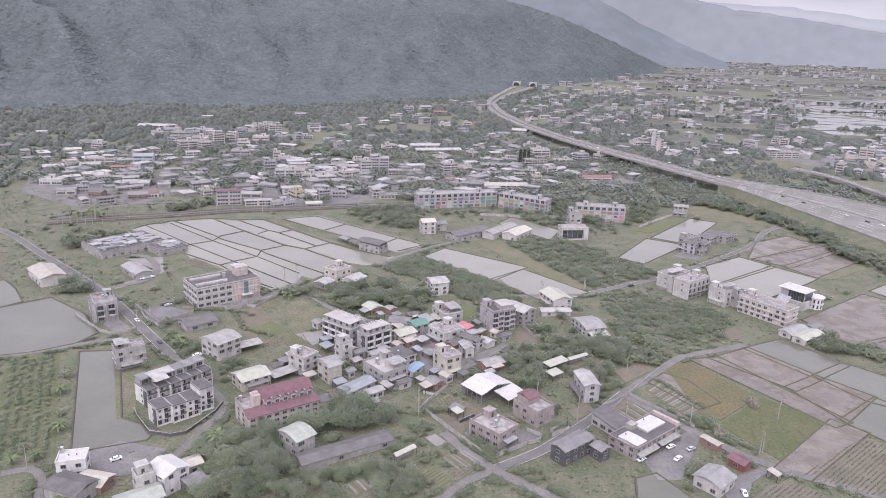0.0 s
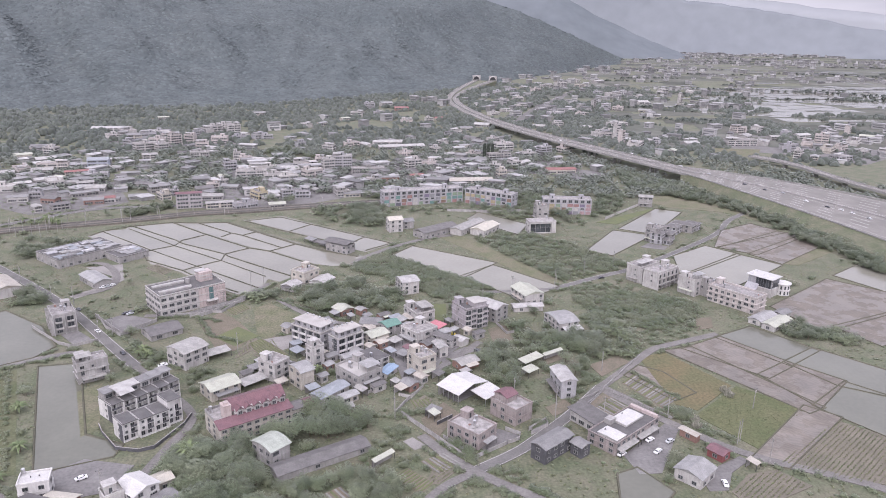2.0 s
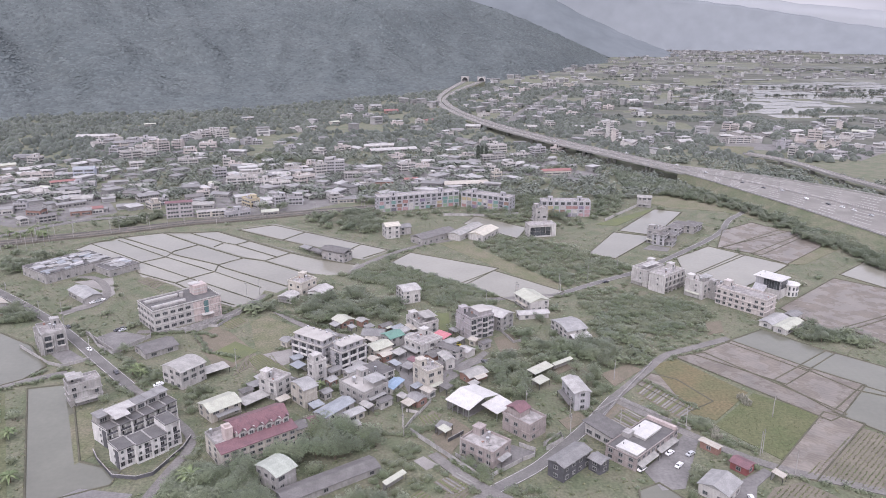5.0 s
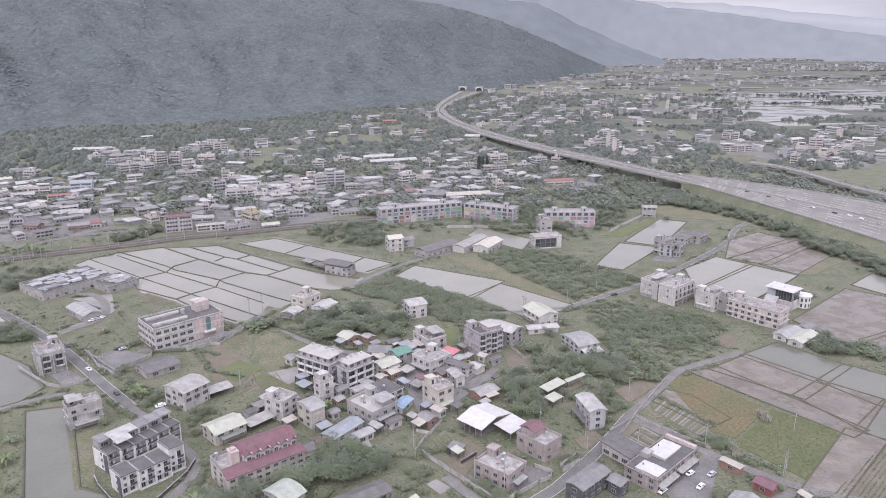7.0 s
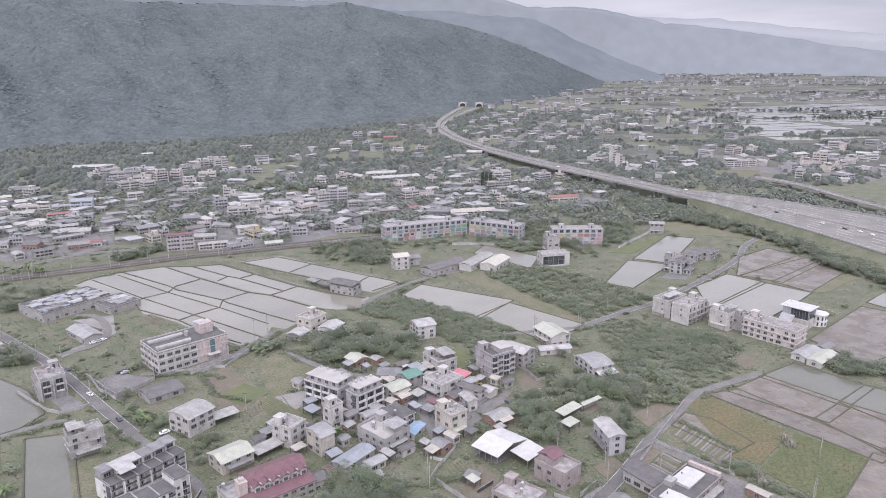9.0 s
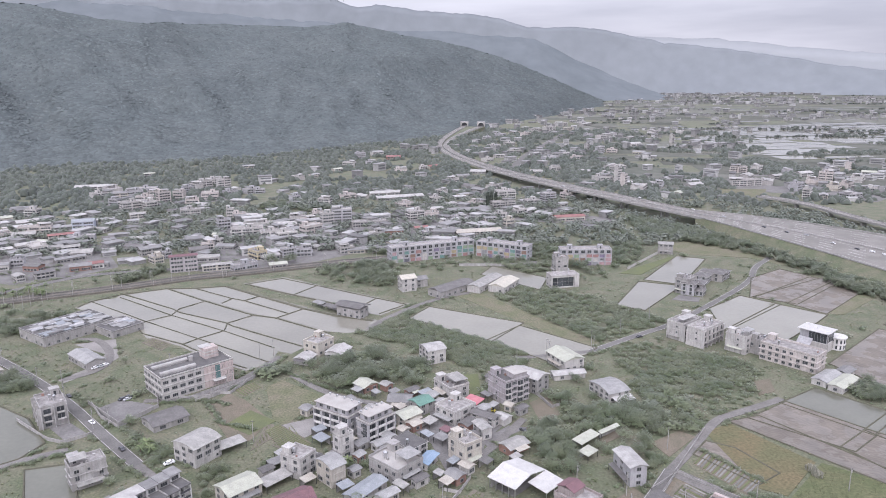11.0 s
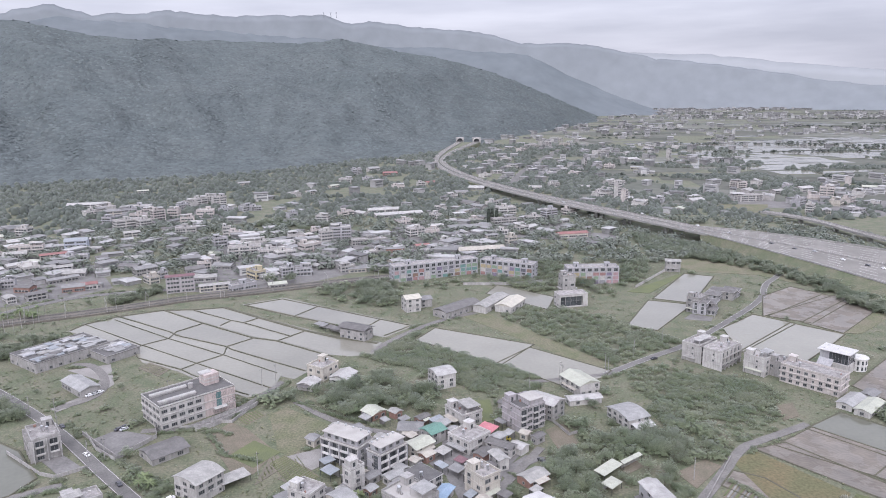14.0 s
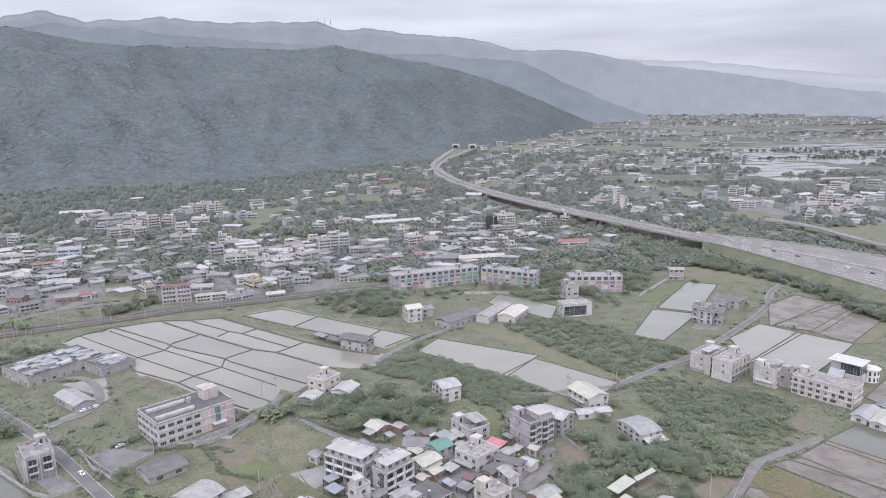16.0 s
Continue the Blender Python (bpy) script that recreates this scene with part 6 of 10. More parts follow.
# ---- vehicles ----
def car_meshes():
    bm = bmesh.new()
    prof = [(-2.15, 0.35), (-2.2, 0.75), (-2.05, 0.95), (-1.5, 1.0), (-0.95, 1.42), (0.75, 1.45), (1.35, 1.0), (2.05, 0.88), (2.2, 0.6), (2.15, 0.35)]
    for s in (-1, 1):
        vs = [bm.verts.new((px, s * (0.85 if z < 1.05 else 0.68), z)) for px, z in prof]
        bm.faces.new(vs if s < 0 else vs[::-1])
    vs = list(bm.verts)
    n = len(prof)
    for i in range(n):
        j = (i + 1) % n
        bm.faces.new((vs[i], vs[n + i], vs[n + j], vs[j]))
    bmesh.ops.recalc_face_normals(bm, faces=bm.faces[:])
    shell = bm
    bm = bmesh.new()
    for s in (-1, 1):
        q = [(-1.35, 0.80, 1.06), (1.15, 0.80, 1.06), (0.65, 0.70, 1.38), (-0.85, 0.70, 1.38)]
        f = bm.faces.new([bm.verts.new((a, s * (b + 0.02), c)) for a, b, c in q])
    bm.faces.new([bm.verts.new(p) for p in ((1.34, -0.66, 1.03), (1.34, 0.66, 1.03), (0.80, 0.6, 1.45), (0.80, -0.6, 1.45))])
    bm.faces.new([bm.verts.new(p) for p in ((-1.50, 0.66, 1.03), (-1.50, -0.66, 1.03), (-1.00, -0.6, 1.43), (-1.00, 0.6, 1.43))])
    glass = bm
    bm = bmesh.new()
    ring = [(0.33 * math.cos(a * math.pi / 6), 0.33 * math.sin(a * math.pi / 6)) for a in range(12)]
    for s in (-0.1, 0.1):
        bm.faces.new([bm.verts.new((a, s, b)) for a, b in (ring if s < 0 else ring[::-1])])
    vs = list(bm.verts)
    for i in range(12):
        bm.faces.new((vs[i], vs[(i + 1) % 12], vs[12 + (11 - (i + 1) % 12)], vs[12 + 11 - i]))
    return shell, glass, bm


CAR_SHELL, CAR_GLASS, CAR_WHEEL = car_meshes()
M_TYRE = mat("tyre", (0.03, 0.03, 0.03), None, 1.0, 0.8)
PAINT = {n: mat(f"{n}_paint", c, tuple(k * 0.92 for k in c), 0.5, 0.3, bump=0, spec=0.5) for n, c in (("white", (0.75, 0.75, 0.75)), ("silver", (0.42, 0.43, 0.44)), ("dark", (0.06, 0.06, 0.07)), ("yellow", (0.55, 0.46, 0.08)), ("green", (0.07, 0.13, 0.09)))}
CAR_MESH = {n: mesh_of("body", CAR_SHELL.copy(), p) for n, p in PAINT.items()}
CAR_GLASS, CAR_WHEEL = mesh_of("glazing", CAR_GLASS, M_GLASS), mesh_of("wheel", CAR_WHEEL, M_TYRE)


def car(x, y, ang, paint="white", z=0.15):
    ob = new("car")
    ob.matrix_world = pose(x, y, z, 0, 0, ang) @ Matrix.Scale(0.8, 4)
    tagged(ob, f"{paint} passenger car " + ("on the expressway" if z > 1 else "parked on the tarmac"), "car", "cars")
    again("body", CAR_MESH[paint], ob, Matrix())
    again("glazing", CAR_GLASS, ob, Matrix())
    for u in (-1.35, 1.35):
        for v in (-0.78, 0.78):
            again("wheel", CAR_WHEEL, ob, pose(u, v, 0.33))


# ---- ground, hills and distance ----
def hash_noise(x, y, scale, seed):
    """Smooth value noise on the plan, about -1 to 1."""
    g = np.random.default_rng(seed).uniform(-1, 1, (256, 256))
    u, v = x / scale, y / scale
    i, j = np.floor(u).astype(int), np.floor(v).astype(int)
    fu, fv = u - i, v - j
    fu, fv = fu * fu * (3 - 2 * fu), fv * fv * (3 - 2 * fv)
    a, b = g[i % 256, j % 256], g[(i + 1) % 256, j % 256]
    c, d = g[i % 256, (j + 1) % 256], g[(i + 1) % 256, (j + 1) % 256]
    return (a * (1 - fu) + b * fu) * (1 - fv) + (c * (1 - fu) + d * fu) * fv


bm = bmesh.new()
bmesh.ops.create_grid(bm, x_segments=40, y_segments=40, size=4600)
bmesh.ops.translate(bm, verts=bm.verts[:], vec=(0, 200, 0))
tagged(new("ground", mesh_of("ground", bm, M_GROUND)), "green and brown rough grass plain", "ground", "", "structure")


def grid_faces(nu, nv):
    i = np.arange(nu * nv).reshape(nu, nv)
    return np.stack([i[:-1, :-1].ravel(), i[1:, :-1].ravel(), i[1:, 1:].ravel(), i[:-1, 1:].ravel()], 1)


def hill(name, azimuths, feet, crests, highs, material, nu, nv, rough, seed, label):
    """A range seen from the valley: for a fan of bearings, the foot's distance, the crest's distance and height."""
    az = np.linspace(azimuths[0], azimuths[-1], nu)
    foot, crest, high = (np.interp(az, azimuths, k) for k in (feet, crests, highs))
    if rough < 0.2:
        high = high * (1 + 0.018 * hash_noise(az * 100, az * 0 + seed, 110, seed + 7) + 0.010 * hash_noise(az * 100, az * 0 + seed, 37, seed + 8))
    s = np.linspace(0, 1.35, nv)
    A, S = np.meshgrid(np.radians(az), s, indexing="ij")
    R = foot[:, None] + (crest - foot)[:, None] * S
    X, Y = R * np.sin(A), R * np.cos(A)
    up = np.where(S <= 1, S ** 1.15, 1 - (S - 1) * 1.3)
    # spurs and gullies that run down the slope
    spur = hash_noise(A * 1000 + 40 * hash_noise(X, Y, 260, seed + 6), S * 150 + 900, 62, seed + 4) + 0.35 * hash_noise(A * 1000 + 30 * S, S * 120 + 900, 27, seed + 5)
    swell = hash_noise(X, Y, 330, seed) * 0.5 + hash_noise(X, Y, 140, seed + 1) * 0.3 + hash_noise(X, Y, 60, seed + 2) * 0.12
    Z = high[:, None] * up * (1 + 0.0 * S) + rough * swell * np.clip(S * (1.15 - S) * 3.2, 0, 1) * high[:, None] + 0.55 * rough * spur * np.clip(np.sin(np.clip(S, 0, 1) * math.pi), 0, 1) * high[:, None] + 3 * hash_noise(X, Y, 30, seed + 3) * np.clip(S * 8, 0, 1)
    Z = np.maximum(Z, -2.0) - 2.0 * (S <= 0)
    v = np.stack([X, Y, Z], 2).reshape(-1, 3)
    ob = joined(name, v, grid_faces(nu, nv)[:, ::-1], material, "structure", label, "mountain")
    for p in ob.data.polygons:
        p.use_smooth = True
    return X, Y, Z


def tall(dist, degrees_up):
    """Height of a crest at a distance that stands so many degrees over the camera's level."""
    return 131 + dist * math.tan(radians(degrees_up))


NEAR_AZ = [-60, -40, -30, -24.9, -23, -21.4, -19.4, -17.3, -14.3, -12.3, -9.1, -6.3, -4.7, -3.4, -1.8, 0.6, 4.5, 8, 11.7, 15.5]
NEAR_FOOT = [1150, 1150, 1170, 1190, 1190, 1190, 1180, 1170, 1170, 1190, 1200, 1250, 1280, 1300, 1320, 1380, 1510, 1780, 2080, 2600]
near_crest = [2150, 2150, 2150, 2100, 2080, 2060, 2050, 2050, 2250, 2300, 2350, 2350, 2320, 2320, 2380, 2400, 2450, 2500, 2620, 2780]
near_up = [5.2, 4.8, 4.6, 4.28, 4.06, 3.85, 3.57, 3.23, 3.28, 3.22, 3.10, 2.89, 3.25, 3.45, 3.01, 2.27, 1.66, 0.75, -0.8, -2.45]
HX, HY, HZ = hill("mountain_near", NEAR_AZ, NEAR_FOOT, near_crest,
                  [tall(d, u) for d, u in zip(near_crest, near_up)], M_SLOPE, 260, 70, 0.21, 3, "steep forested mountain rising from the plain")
MID_AZ = [-34, -28, -24.9, -23, -21.3, -19, -17, -15.1, -14.2, -12.5, -9.0, -5.1, -1.4, 2, 6.5, 9, 10.5, 13.4, 17.7, 20.5]
MID_UP = [3.6, 3.8, 3.93, 4.13, 4.36, 4.31, 4.17, 3.83, 3.88, 3.64, 3.47, 3.13, 2.84, 2.7, 2.1, 2.0, 2.0, 0.55, -1.3, -2.3]
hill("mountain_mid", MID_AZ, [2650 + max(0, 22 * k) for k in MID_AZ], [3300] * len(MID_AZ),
     [tall(3300, u) for u in MID_UP], M_RIDGE2, 200, 30, 0.18, 11, "ridge behind the mountain with blue-grey haze in its colour")
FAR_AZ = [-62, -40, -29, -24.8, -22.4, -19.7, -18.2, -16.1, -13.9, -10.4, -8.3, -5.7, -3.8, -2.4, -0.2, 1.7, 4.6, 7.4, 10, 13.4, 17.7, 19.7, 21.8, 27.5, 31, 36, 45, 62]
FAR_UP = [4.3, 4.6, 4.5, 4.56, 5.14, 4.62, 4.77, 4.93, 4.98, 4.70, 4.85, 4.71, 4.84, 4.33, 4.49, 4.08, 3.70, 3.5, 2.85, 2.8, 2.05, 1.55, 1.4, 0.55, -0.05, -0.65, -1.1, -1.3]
hill("mountain_far", FAR_AZ, [3740] * len(FAR_AZ), [3920] * len(FAR_AZ), [tall(3920, u) for u in FAR_UP], M_RIDGE3, 400, 24, 0.07, 23, "distant mountain range with haze painted into its pale colour")
VFAR_AZ = [12, 17, 20, 23, 28, 33, 40, 62]
# the haze before the last ridge is its own pale glowing colour
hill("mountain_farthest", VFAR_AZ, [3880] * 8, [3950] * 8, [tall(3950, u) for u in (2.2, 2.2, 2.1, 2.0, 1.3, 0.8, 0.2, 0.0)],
     mat("haze_painted_last_ridge", (0.185, 0.192, 0.200), (0.190, 0.197, 0.205), 0.003, 1.0, fine=0.01, bump=0, spec=0, glow=0.7, vary=0.03), 80, 8, 0.03, 29, "last ridge, made faint by haze painted in its colour")

# tree canopy on the near mountain: low domes with ragged rims
dome_v = np.array([(0.1, -0.1, 1.0)] + [(math.cos(a) * q, math.sin(a) * q, z) for a, q, z in ((0.3, 1.0, 0.15), (1.5, 0.8, 0.35), (2.7, 1.1, 0.1), (3.9, 0.85, 0.3), (5.2, 1.05, 0.2))])
dome_f = np.array([(0, 1 + i, 1 + (i + 1) % 5) for i in range(5)])
nt = 62000
su, sv = rng.uniform(0, HX.shape[0] - 1.01, nt), rng.uniform(0, 1, nt) ** 1.3 * (HX.shape[1] * 0.78 - 1.01)
iu, iv = su.astype(int), sv.astype(int)
fu, fv = su - iu, sv - iv
place = np.stack([(k[iu, iv] * (1 - fu) + k[iu + 1, iv] * fu) * (1 - fv) + (k[iu, iv + 1] * (1 - fu) + k[iu + 1, iv + 1] * fu) * fv for k in (HX, HY, HZ)], 1)
size = rng.uniform(2.6, 5.6, nt)
v, f = scatter(dome_v, dome_f, place - (0, 0, 0.6), np.stack([size, size, size * rng.uniform(0.30, 0.48, nt)], 1), rng.uniform(0, 6.28, nt))
# each crown leans with the slope under it
rise = np.stack([k[iu, iv + 1] - k[iu, iv] for k in (HX, HY, HZ)], 1)
run = np.hypot(rise[:, 0], rise[:, 1])
lean = rise[:, :2] * (np.clip(rise[:, 2] / run, -2.2, 2.2) / run)[:, None]
v = v.reshape(nt, -1, 3)
v[:, :, 2] += ((v[:, :, :2] - place[:, None, :2]) * lean[:, None, :]).sum(2)
v = v.reshape(-1, 3) + rng.normal(0, 0.16, (len(v) * v.shape[1], 3))
joined("mountain_forest", v, f, M_FOREST, "stuff", "dense mountain forest with blue-grey haze in its green", "forest", round_from=place - np.stack([size * 0, size * 0, size * 1.3], 1))


# ---- the plan: fields, roads, buildings ----
# flooded paddies between the town and the village
field("water", [(-144.9, 495.6), (-128.5, 493.9), (-103.0, 473.0), (-106.9, 463.4)], bare=True)
field("water", [(-128.0, 496.1), (-111.9, 497.7), (-87.5, 476.6), (-94.9, 468.1)], bare=True)
field("water", [(-105.5, 462.3), (-101.8, 471.9), (-94.7, 467.1), (-65.7, 442.3), (-71.8, 436.7)], bare=True)
field("water", [(-93.9, 468.0), (-86.7, 475.4), (-58.7, 451.7), (-65.2, 443.1)], bare=True)
field("water", [(-70.9, 434.9), (-57.0, 449.6), (-39.5, 436.0), (-19.3, 427.0), (-22.9, 413.5), (-32.6, 412.1), (-49.7, 417.8)], bare=True)
field("water", [(-167.5, 487.2), (-145.9, 495.7), (-117.8, 470.5), (-128.2, 456.1)], bare=True)
field("water", [(-125.9, 454.0), (-116.0, 468.3), (-85.2, 442.5), (-96.6, 430.8)], bare=True)
field("water", [(-95.4, 429.0), (-84.0, 440.6), (-71.4, 434.1), (-49.6, 417.0), (-40.4, 403.8), (-47.6, 393.7), (-67.5, 405.8)], bare=True)
field("water", [(-170.0, 485.3), (-128.4, 452.4), (-130.3, 446.3), (-169.1, 478.0)], bare=True)
field("water", [(-128.6, 444.4), (-125.3, 448.5), (-93.3, 425.5), (-95.4, 417.7)], bare=True)
field("water", [(-94.4, 416.9), (-91.9, 423.7), (-67.2, 403.5), (-52.7, 392.8), (-57.1, 385.8), (-65.6, 392.0)], bare=True)
field("water", [(-183.0, 475.4), (-169.1, 478.0), (-130.7, 444.6), (-140.2, 437.0)], bare=True)
field("water", [(-138.8, 435.1), (-129.2, 443.6), (-96.1, 417.0), (-106.0, 408.2)], bare=True)
field("water", [(-105.1, 406.6), (-94.6, 415.3), (-65.4, 390.6), (-65.7, 374.4)], bare=True)
field("water", [(-185.2, 464.0), (-182.8, 473.4), (-140.8, 436.2), (-143.8, 431.5)], bare=True)
field("water", [(-140.8, 427.9), (-138.8, 434.3), (-106.4, 406.8), (-111.8, 400.2), (-130.1, 412.9)], bare=True)
field("water", [(-110.6, 399.3), (-105.4, 406.0), (-66.1, 373.8), (-74.3, 367.4), (-91.6, 381.4)], bare=True)
field("water", [(-99.5, 503.3), (-78.8, 513.1), (-55.7, 495.1), (-67.7, 477.6)], bare=True)
field("water", [(-66.1, 477.4), (-54.6, 493.9), (-18.3, 466.1), (-24.5, 456.7), (-40.8, 459.4)], bare=True)
field("water", [(-23.6, 455.6), (-17.4, 465.0), (-1.2, 453.3), (-15.8, 438.0), (-24.3, 443.4)], bare=True)
field("water", [(3.1, 429.8), (12.5, 445.1), (57.2, 416.0), (39.0, 393.6)])
field("water", [(40.7, 393.4), (57.2, 410.0), (85.8, 378.6), (80.1, 373.1), (65.3, 363.1)])
field("water", [(192.6, 543.4), (206.1, 536.0), (175.9, 492.7), (167.9, 480.4), (151.8, 490.0)])
field("water", [(145.8, 483.9), (165.3, 474.6), (129.9, 433.9), (119.8, 441.9)])
field("water", [(59.1, 528.4), (87.1, 499.2), (79.6, 476.9), (51.5, 511.8)])
field("grass", [(28.5, 467.1), (44.6, 470.2), (91.6, 386.3), (83.6, 378.3)])
# paddies and dry fields east of the lane
field("water", [(169.0, 430.0), (193.9, 449.9), (206.5, 434.9), (160.2, 396.7)])
field("water", [(162.2, 396.5), (206.9, 433.4), (222.4, 415.6), (210.7, 406.1), (177.1, 377.5)])
field("mud", [(220.8, 484.7), (245.5, 502.5), (256.5, 484.1), (200.6, 451.0)])
field("mud", [(204.3, 448.4), (255.5, 482.3), (268.4, 476.7), (218.7, 437.9)])
field("mud", [(217.6, 435.7), (266.9, 474.0), (275.9, 462.7), (226.1, 420.3)])
field("grass", [(224.6, 417.5), (272.2, 458.6), (285.6, 453.4), (234.6, 414.7)])
field("water", [(247.8, 397.0), (280.8, 422.3), (299.6, 406.8), (261.2, 371.8)])
field("mud", [(191.1, 349.9), (238.0, 388.2), (257.3, 369.2), (248.8, 348.5), (209.5, 329.8), (198.1, 326.2)])
field("mud", [(208.6, 325.5), (247.3, 343.6), (248.7, 322.7), (216.7, 308.4)])
field("pond", [(148.1, 313.7), (166.3, 323.8), (182.6, 301.0), (166.0, 288.6)])
field("mud", [(130.3, 302.1), (147.3, 311.6), (164.9, 287.8), (152.2, 278.9)])
field("mud", [(152.5, 277.9), (165.2, 286.8), (177.8, 272.9), (160.5, 255.2)])
field("pond", [(167.2, 289.4), (183.5, 301.0), (202.5, 279.7), (191.8, 261.9), (177.7, 271.3)])
field("pond", [(160.6, 253.8), (180.0, 270.0), (192.7, 256.2), (176.4, 229.6)])
field("mud", [(121.1, 299.4), (129.9, 300.9), (158.3, 253.6), (154.7, 251.9)])
field("stubble", [(105.3, 293.5), (117.7, 299.1), (134.5, 269.4), (114.3, 250.3), (107.4, 255.3)])
field("rice", [(111.9, 247.4), (136.0, 269.5), (154.7, 250.6), (125.5, 224.9)])
field("mud", [(154.7, 250.6), (160.6, 245.7), (129.1, 218.6), (122.3, 220.3)])
field("rows", [(160.7, 244.4), (176.4, 229.6), (161.7, 205.6), (148.5, 206.7), (137.6, 211.9), (127.2, 218.4)], run=(31, 27))
field("mud", [(103.4, 283.3), (108.4, 278.6), (114.8, 264.8), (109.2, 261.3), (98.8, 277.8)])
# west side: orchard, canal and ponds
field("orchard", [(-157.7, 278.4), (-139.5, 283.0), (-105.2, 214.3), (-125.2, 206.4)])
field("pond", [(-130.6, 284.5), (-119.6, 286.3), (-96.3, 234.2), (-82.4, 228.9), (-82.9, 225.2), (-99.7, 217.0)])
field("pond", [(-198.4, 306.6), (-189.2, 326.0), (-174.8, 340.3), (-151.8, 322.6), (-137.4, 303.8), (-140.8, 295.2), (-152.6, 286.3), (-175.6, 276.8)])
field("pond", [(-222.0, 354.5), (-210.4, 361.7), (-200.2, 351.2), (-187.8, 336.3), (-198.1, 322.7)])
field("grass", [(-109.9, 265.3), (-103.1, 272.6), (-91.0, 240.0), (-95.4, 234.3)])
field("soil", [(-83.3, 328.6), (-77.0, 342.0), (-69.2, 335.3), (-54.8, 315.2), (-60.9, 299.4), (-69.5, 302.6)])
field("lawn", [(-72.8, 313.4), (-64.9, 325.3), (-53.5, 315.0), (-61.6, 304.0)])
field("grass", [(-62.8, 346.5), (-56.8, 353.8), (-36.0, 334.7), (-49.4, 310.9), (-54.8, 315.2)])
field("concrete", [(-127.3, 330.6), (-119.6, 339.3), (-102.0, 331.9), (-111.1, 317.4), (-117.7, 319.3)])
field("gravel", [(-164.9, 404.4), (-146.8, 410.9), (-136.5, 385.4), (-140.1, 370.6), (-150.2, 357.5), (-154.5, 361.2), (-143.8, 377.0), (-144.9, 390.1)])
field("concrete", [(151.5, 448.5), (159.5, 457.5), (170.0, 450.5), (165.5, 442.8)])
field("concrete", [(79.4, 222.8), (101.0, 243.9), (103.6, 238.9), (89.2, 212.7), (81.8, 212.2)])
field("concrete", [(-99.3, 212.5), (-88.8, 222.4), (-72.1, 218.9), (-73.1, 205.9), (-87.6, 200.8)])
field("concrete", [(22.6, 293.4), (34.3, 304.3), (41.8, 302.0), (33.3, 295.9), (24.4, 288.5)])
field("soil", [(15.1, 245.4), (23.6, 257.5), (29.2, 249.3), (19.3, 230.3)])
# vegetable plots by the lanes
field("rows", [(18.7, 216.4), (23.2, 222.3), (28.1, 217.0), (20.6, 208.1), (15.8, 207.8)])
field("rows", [(-132.6, 404.3), (-129.0, 411.4), (-116.3, 401.7), (-119.2, 392.2)])
# roads and lanes
road(6.0, [(-315.0, 483.7), (-271.1, 455.1), (-252.1, 444.0), (-215.4, 408.0), (-174.1, 371.9), (-142.8, 341.0), (-116.9, 310.1), (-95.7, 285.8)])
road(4.0, [(-95.7, 285.8), (-73.4, 261.9), (-62.8, 249.2), (-62.4, 240.0), (-64.8, 231.5), (-68.0, 214.7), (-69.6, 200.1), (-71.5, 190.6)])
road(4.5, [(-175.3, 271.5), (-161.7, 279.9), (-151.0, 283.4), (-138.9, 291.4), (-124.1, 298.8)])
road(5.0, [(84.7, 374.4), (117.3, 396.5), (132.8, 404.9), (162.2, 430.5), (215.0, 480.4), (231.5, 512.0), (250.7, 530.8), (263.4, 546.0), (267.3, 562.8), (257.3, 575.5)])
road(4.5, [(-21.3, 414.1), (-12.2, 431.6), (16.1, 462.5), (37.4, 472.8)])
road(4.0, [(84.7, 374.4), (62.4, 371.0), (46.5, 369.0)])
road(5.5, [(31.7, 214.7), (46.4, 225.1), (52.4, 231.4), (66.9, 246.7), (83.5, 268.4)])
road(4.5, [(83.5, 268.4), (96.9, 282.8), (113.7, 302.6), (123.3, 306.6), (148.0, 317.8)])
road(4.5, [(83.2, 266.9), (103.6, 238.9), (120.8, 221.3), (149.1, 207.9), (160.0, 199.0)])
road(4.5, [(15.3, 234.9), (23.2, 223.4), (31.7, 214.1), (39.8, 207.4), (48.6, 201.3), (54.6, 195.1)])
road(4.0, [(31.7, 214.1), (23.0, 208.3), (15.9, 199.2), (9.3, 192.2)])
road(4.0, [(-109.8, 336.9), (-87.9, 337.4), (-72.8, 357.2), (-66.1, 370.2), (-61.5, 380.9)])
road(4.0, [(-53.0, 358.4), (-36.1, 337.6), (-17.3, 327.0), (-5.6, 323.0)])
road(4.0, [(21.7, 282.6), (31.8, 296.0), (37.4, 304.1), (41.2, 309.1)])
road(3.5, [(-115.3, 202.0), (-109.0, 205.5), (-103.3, 202.8), (-97.9, 190.7)])
road(7.0, [(-253.5, 484.8), (-238.2, 503.5), (-213.0, 531.1), (-179.2, 539.6), (-145.1, 544.2), (-100.4, 566.8)])
EXPRESSWAY = [(161.0, 1598.0, 10.5, 13.0), (131.0, 1526.0, 6.5, 8.0), (100.0, 1440.0, 2.5, 3.0), (79.7, 1339.0, 1.0, 1.0), (76.0, 1262.0, 1.2, 1.0), (87.0, 1152.0, 1.6, 1.0), (109.0, 1035.0, 3.2, 1.0), (133.0, 925.0, 6.4, 1.0), (171.9, 808.7, 8.6, 1.0), (208.3, 735.9, 8.6, 1.0), (237.7, 672.5, 8.6, 1.0), (256.1, 635.8, 8.6, 1.0), (273.9, 596.4, 8.6, 1.0), (292.5, 552.2, 8.6, 1.0), (309.3, 505.0, 8.6, 1.0), (328.6, 444.2, 8.6, 1.0)]
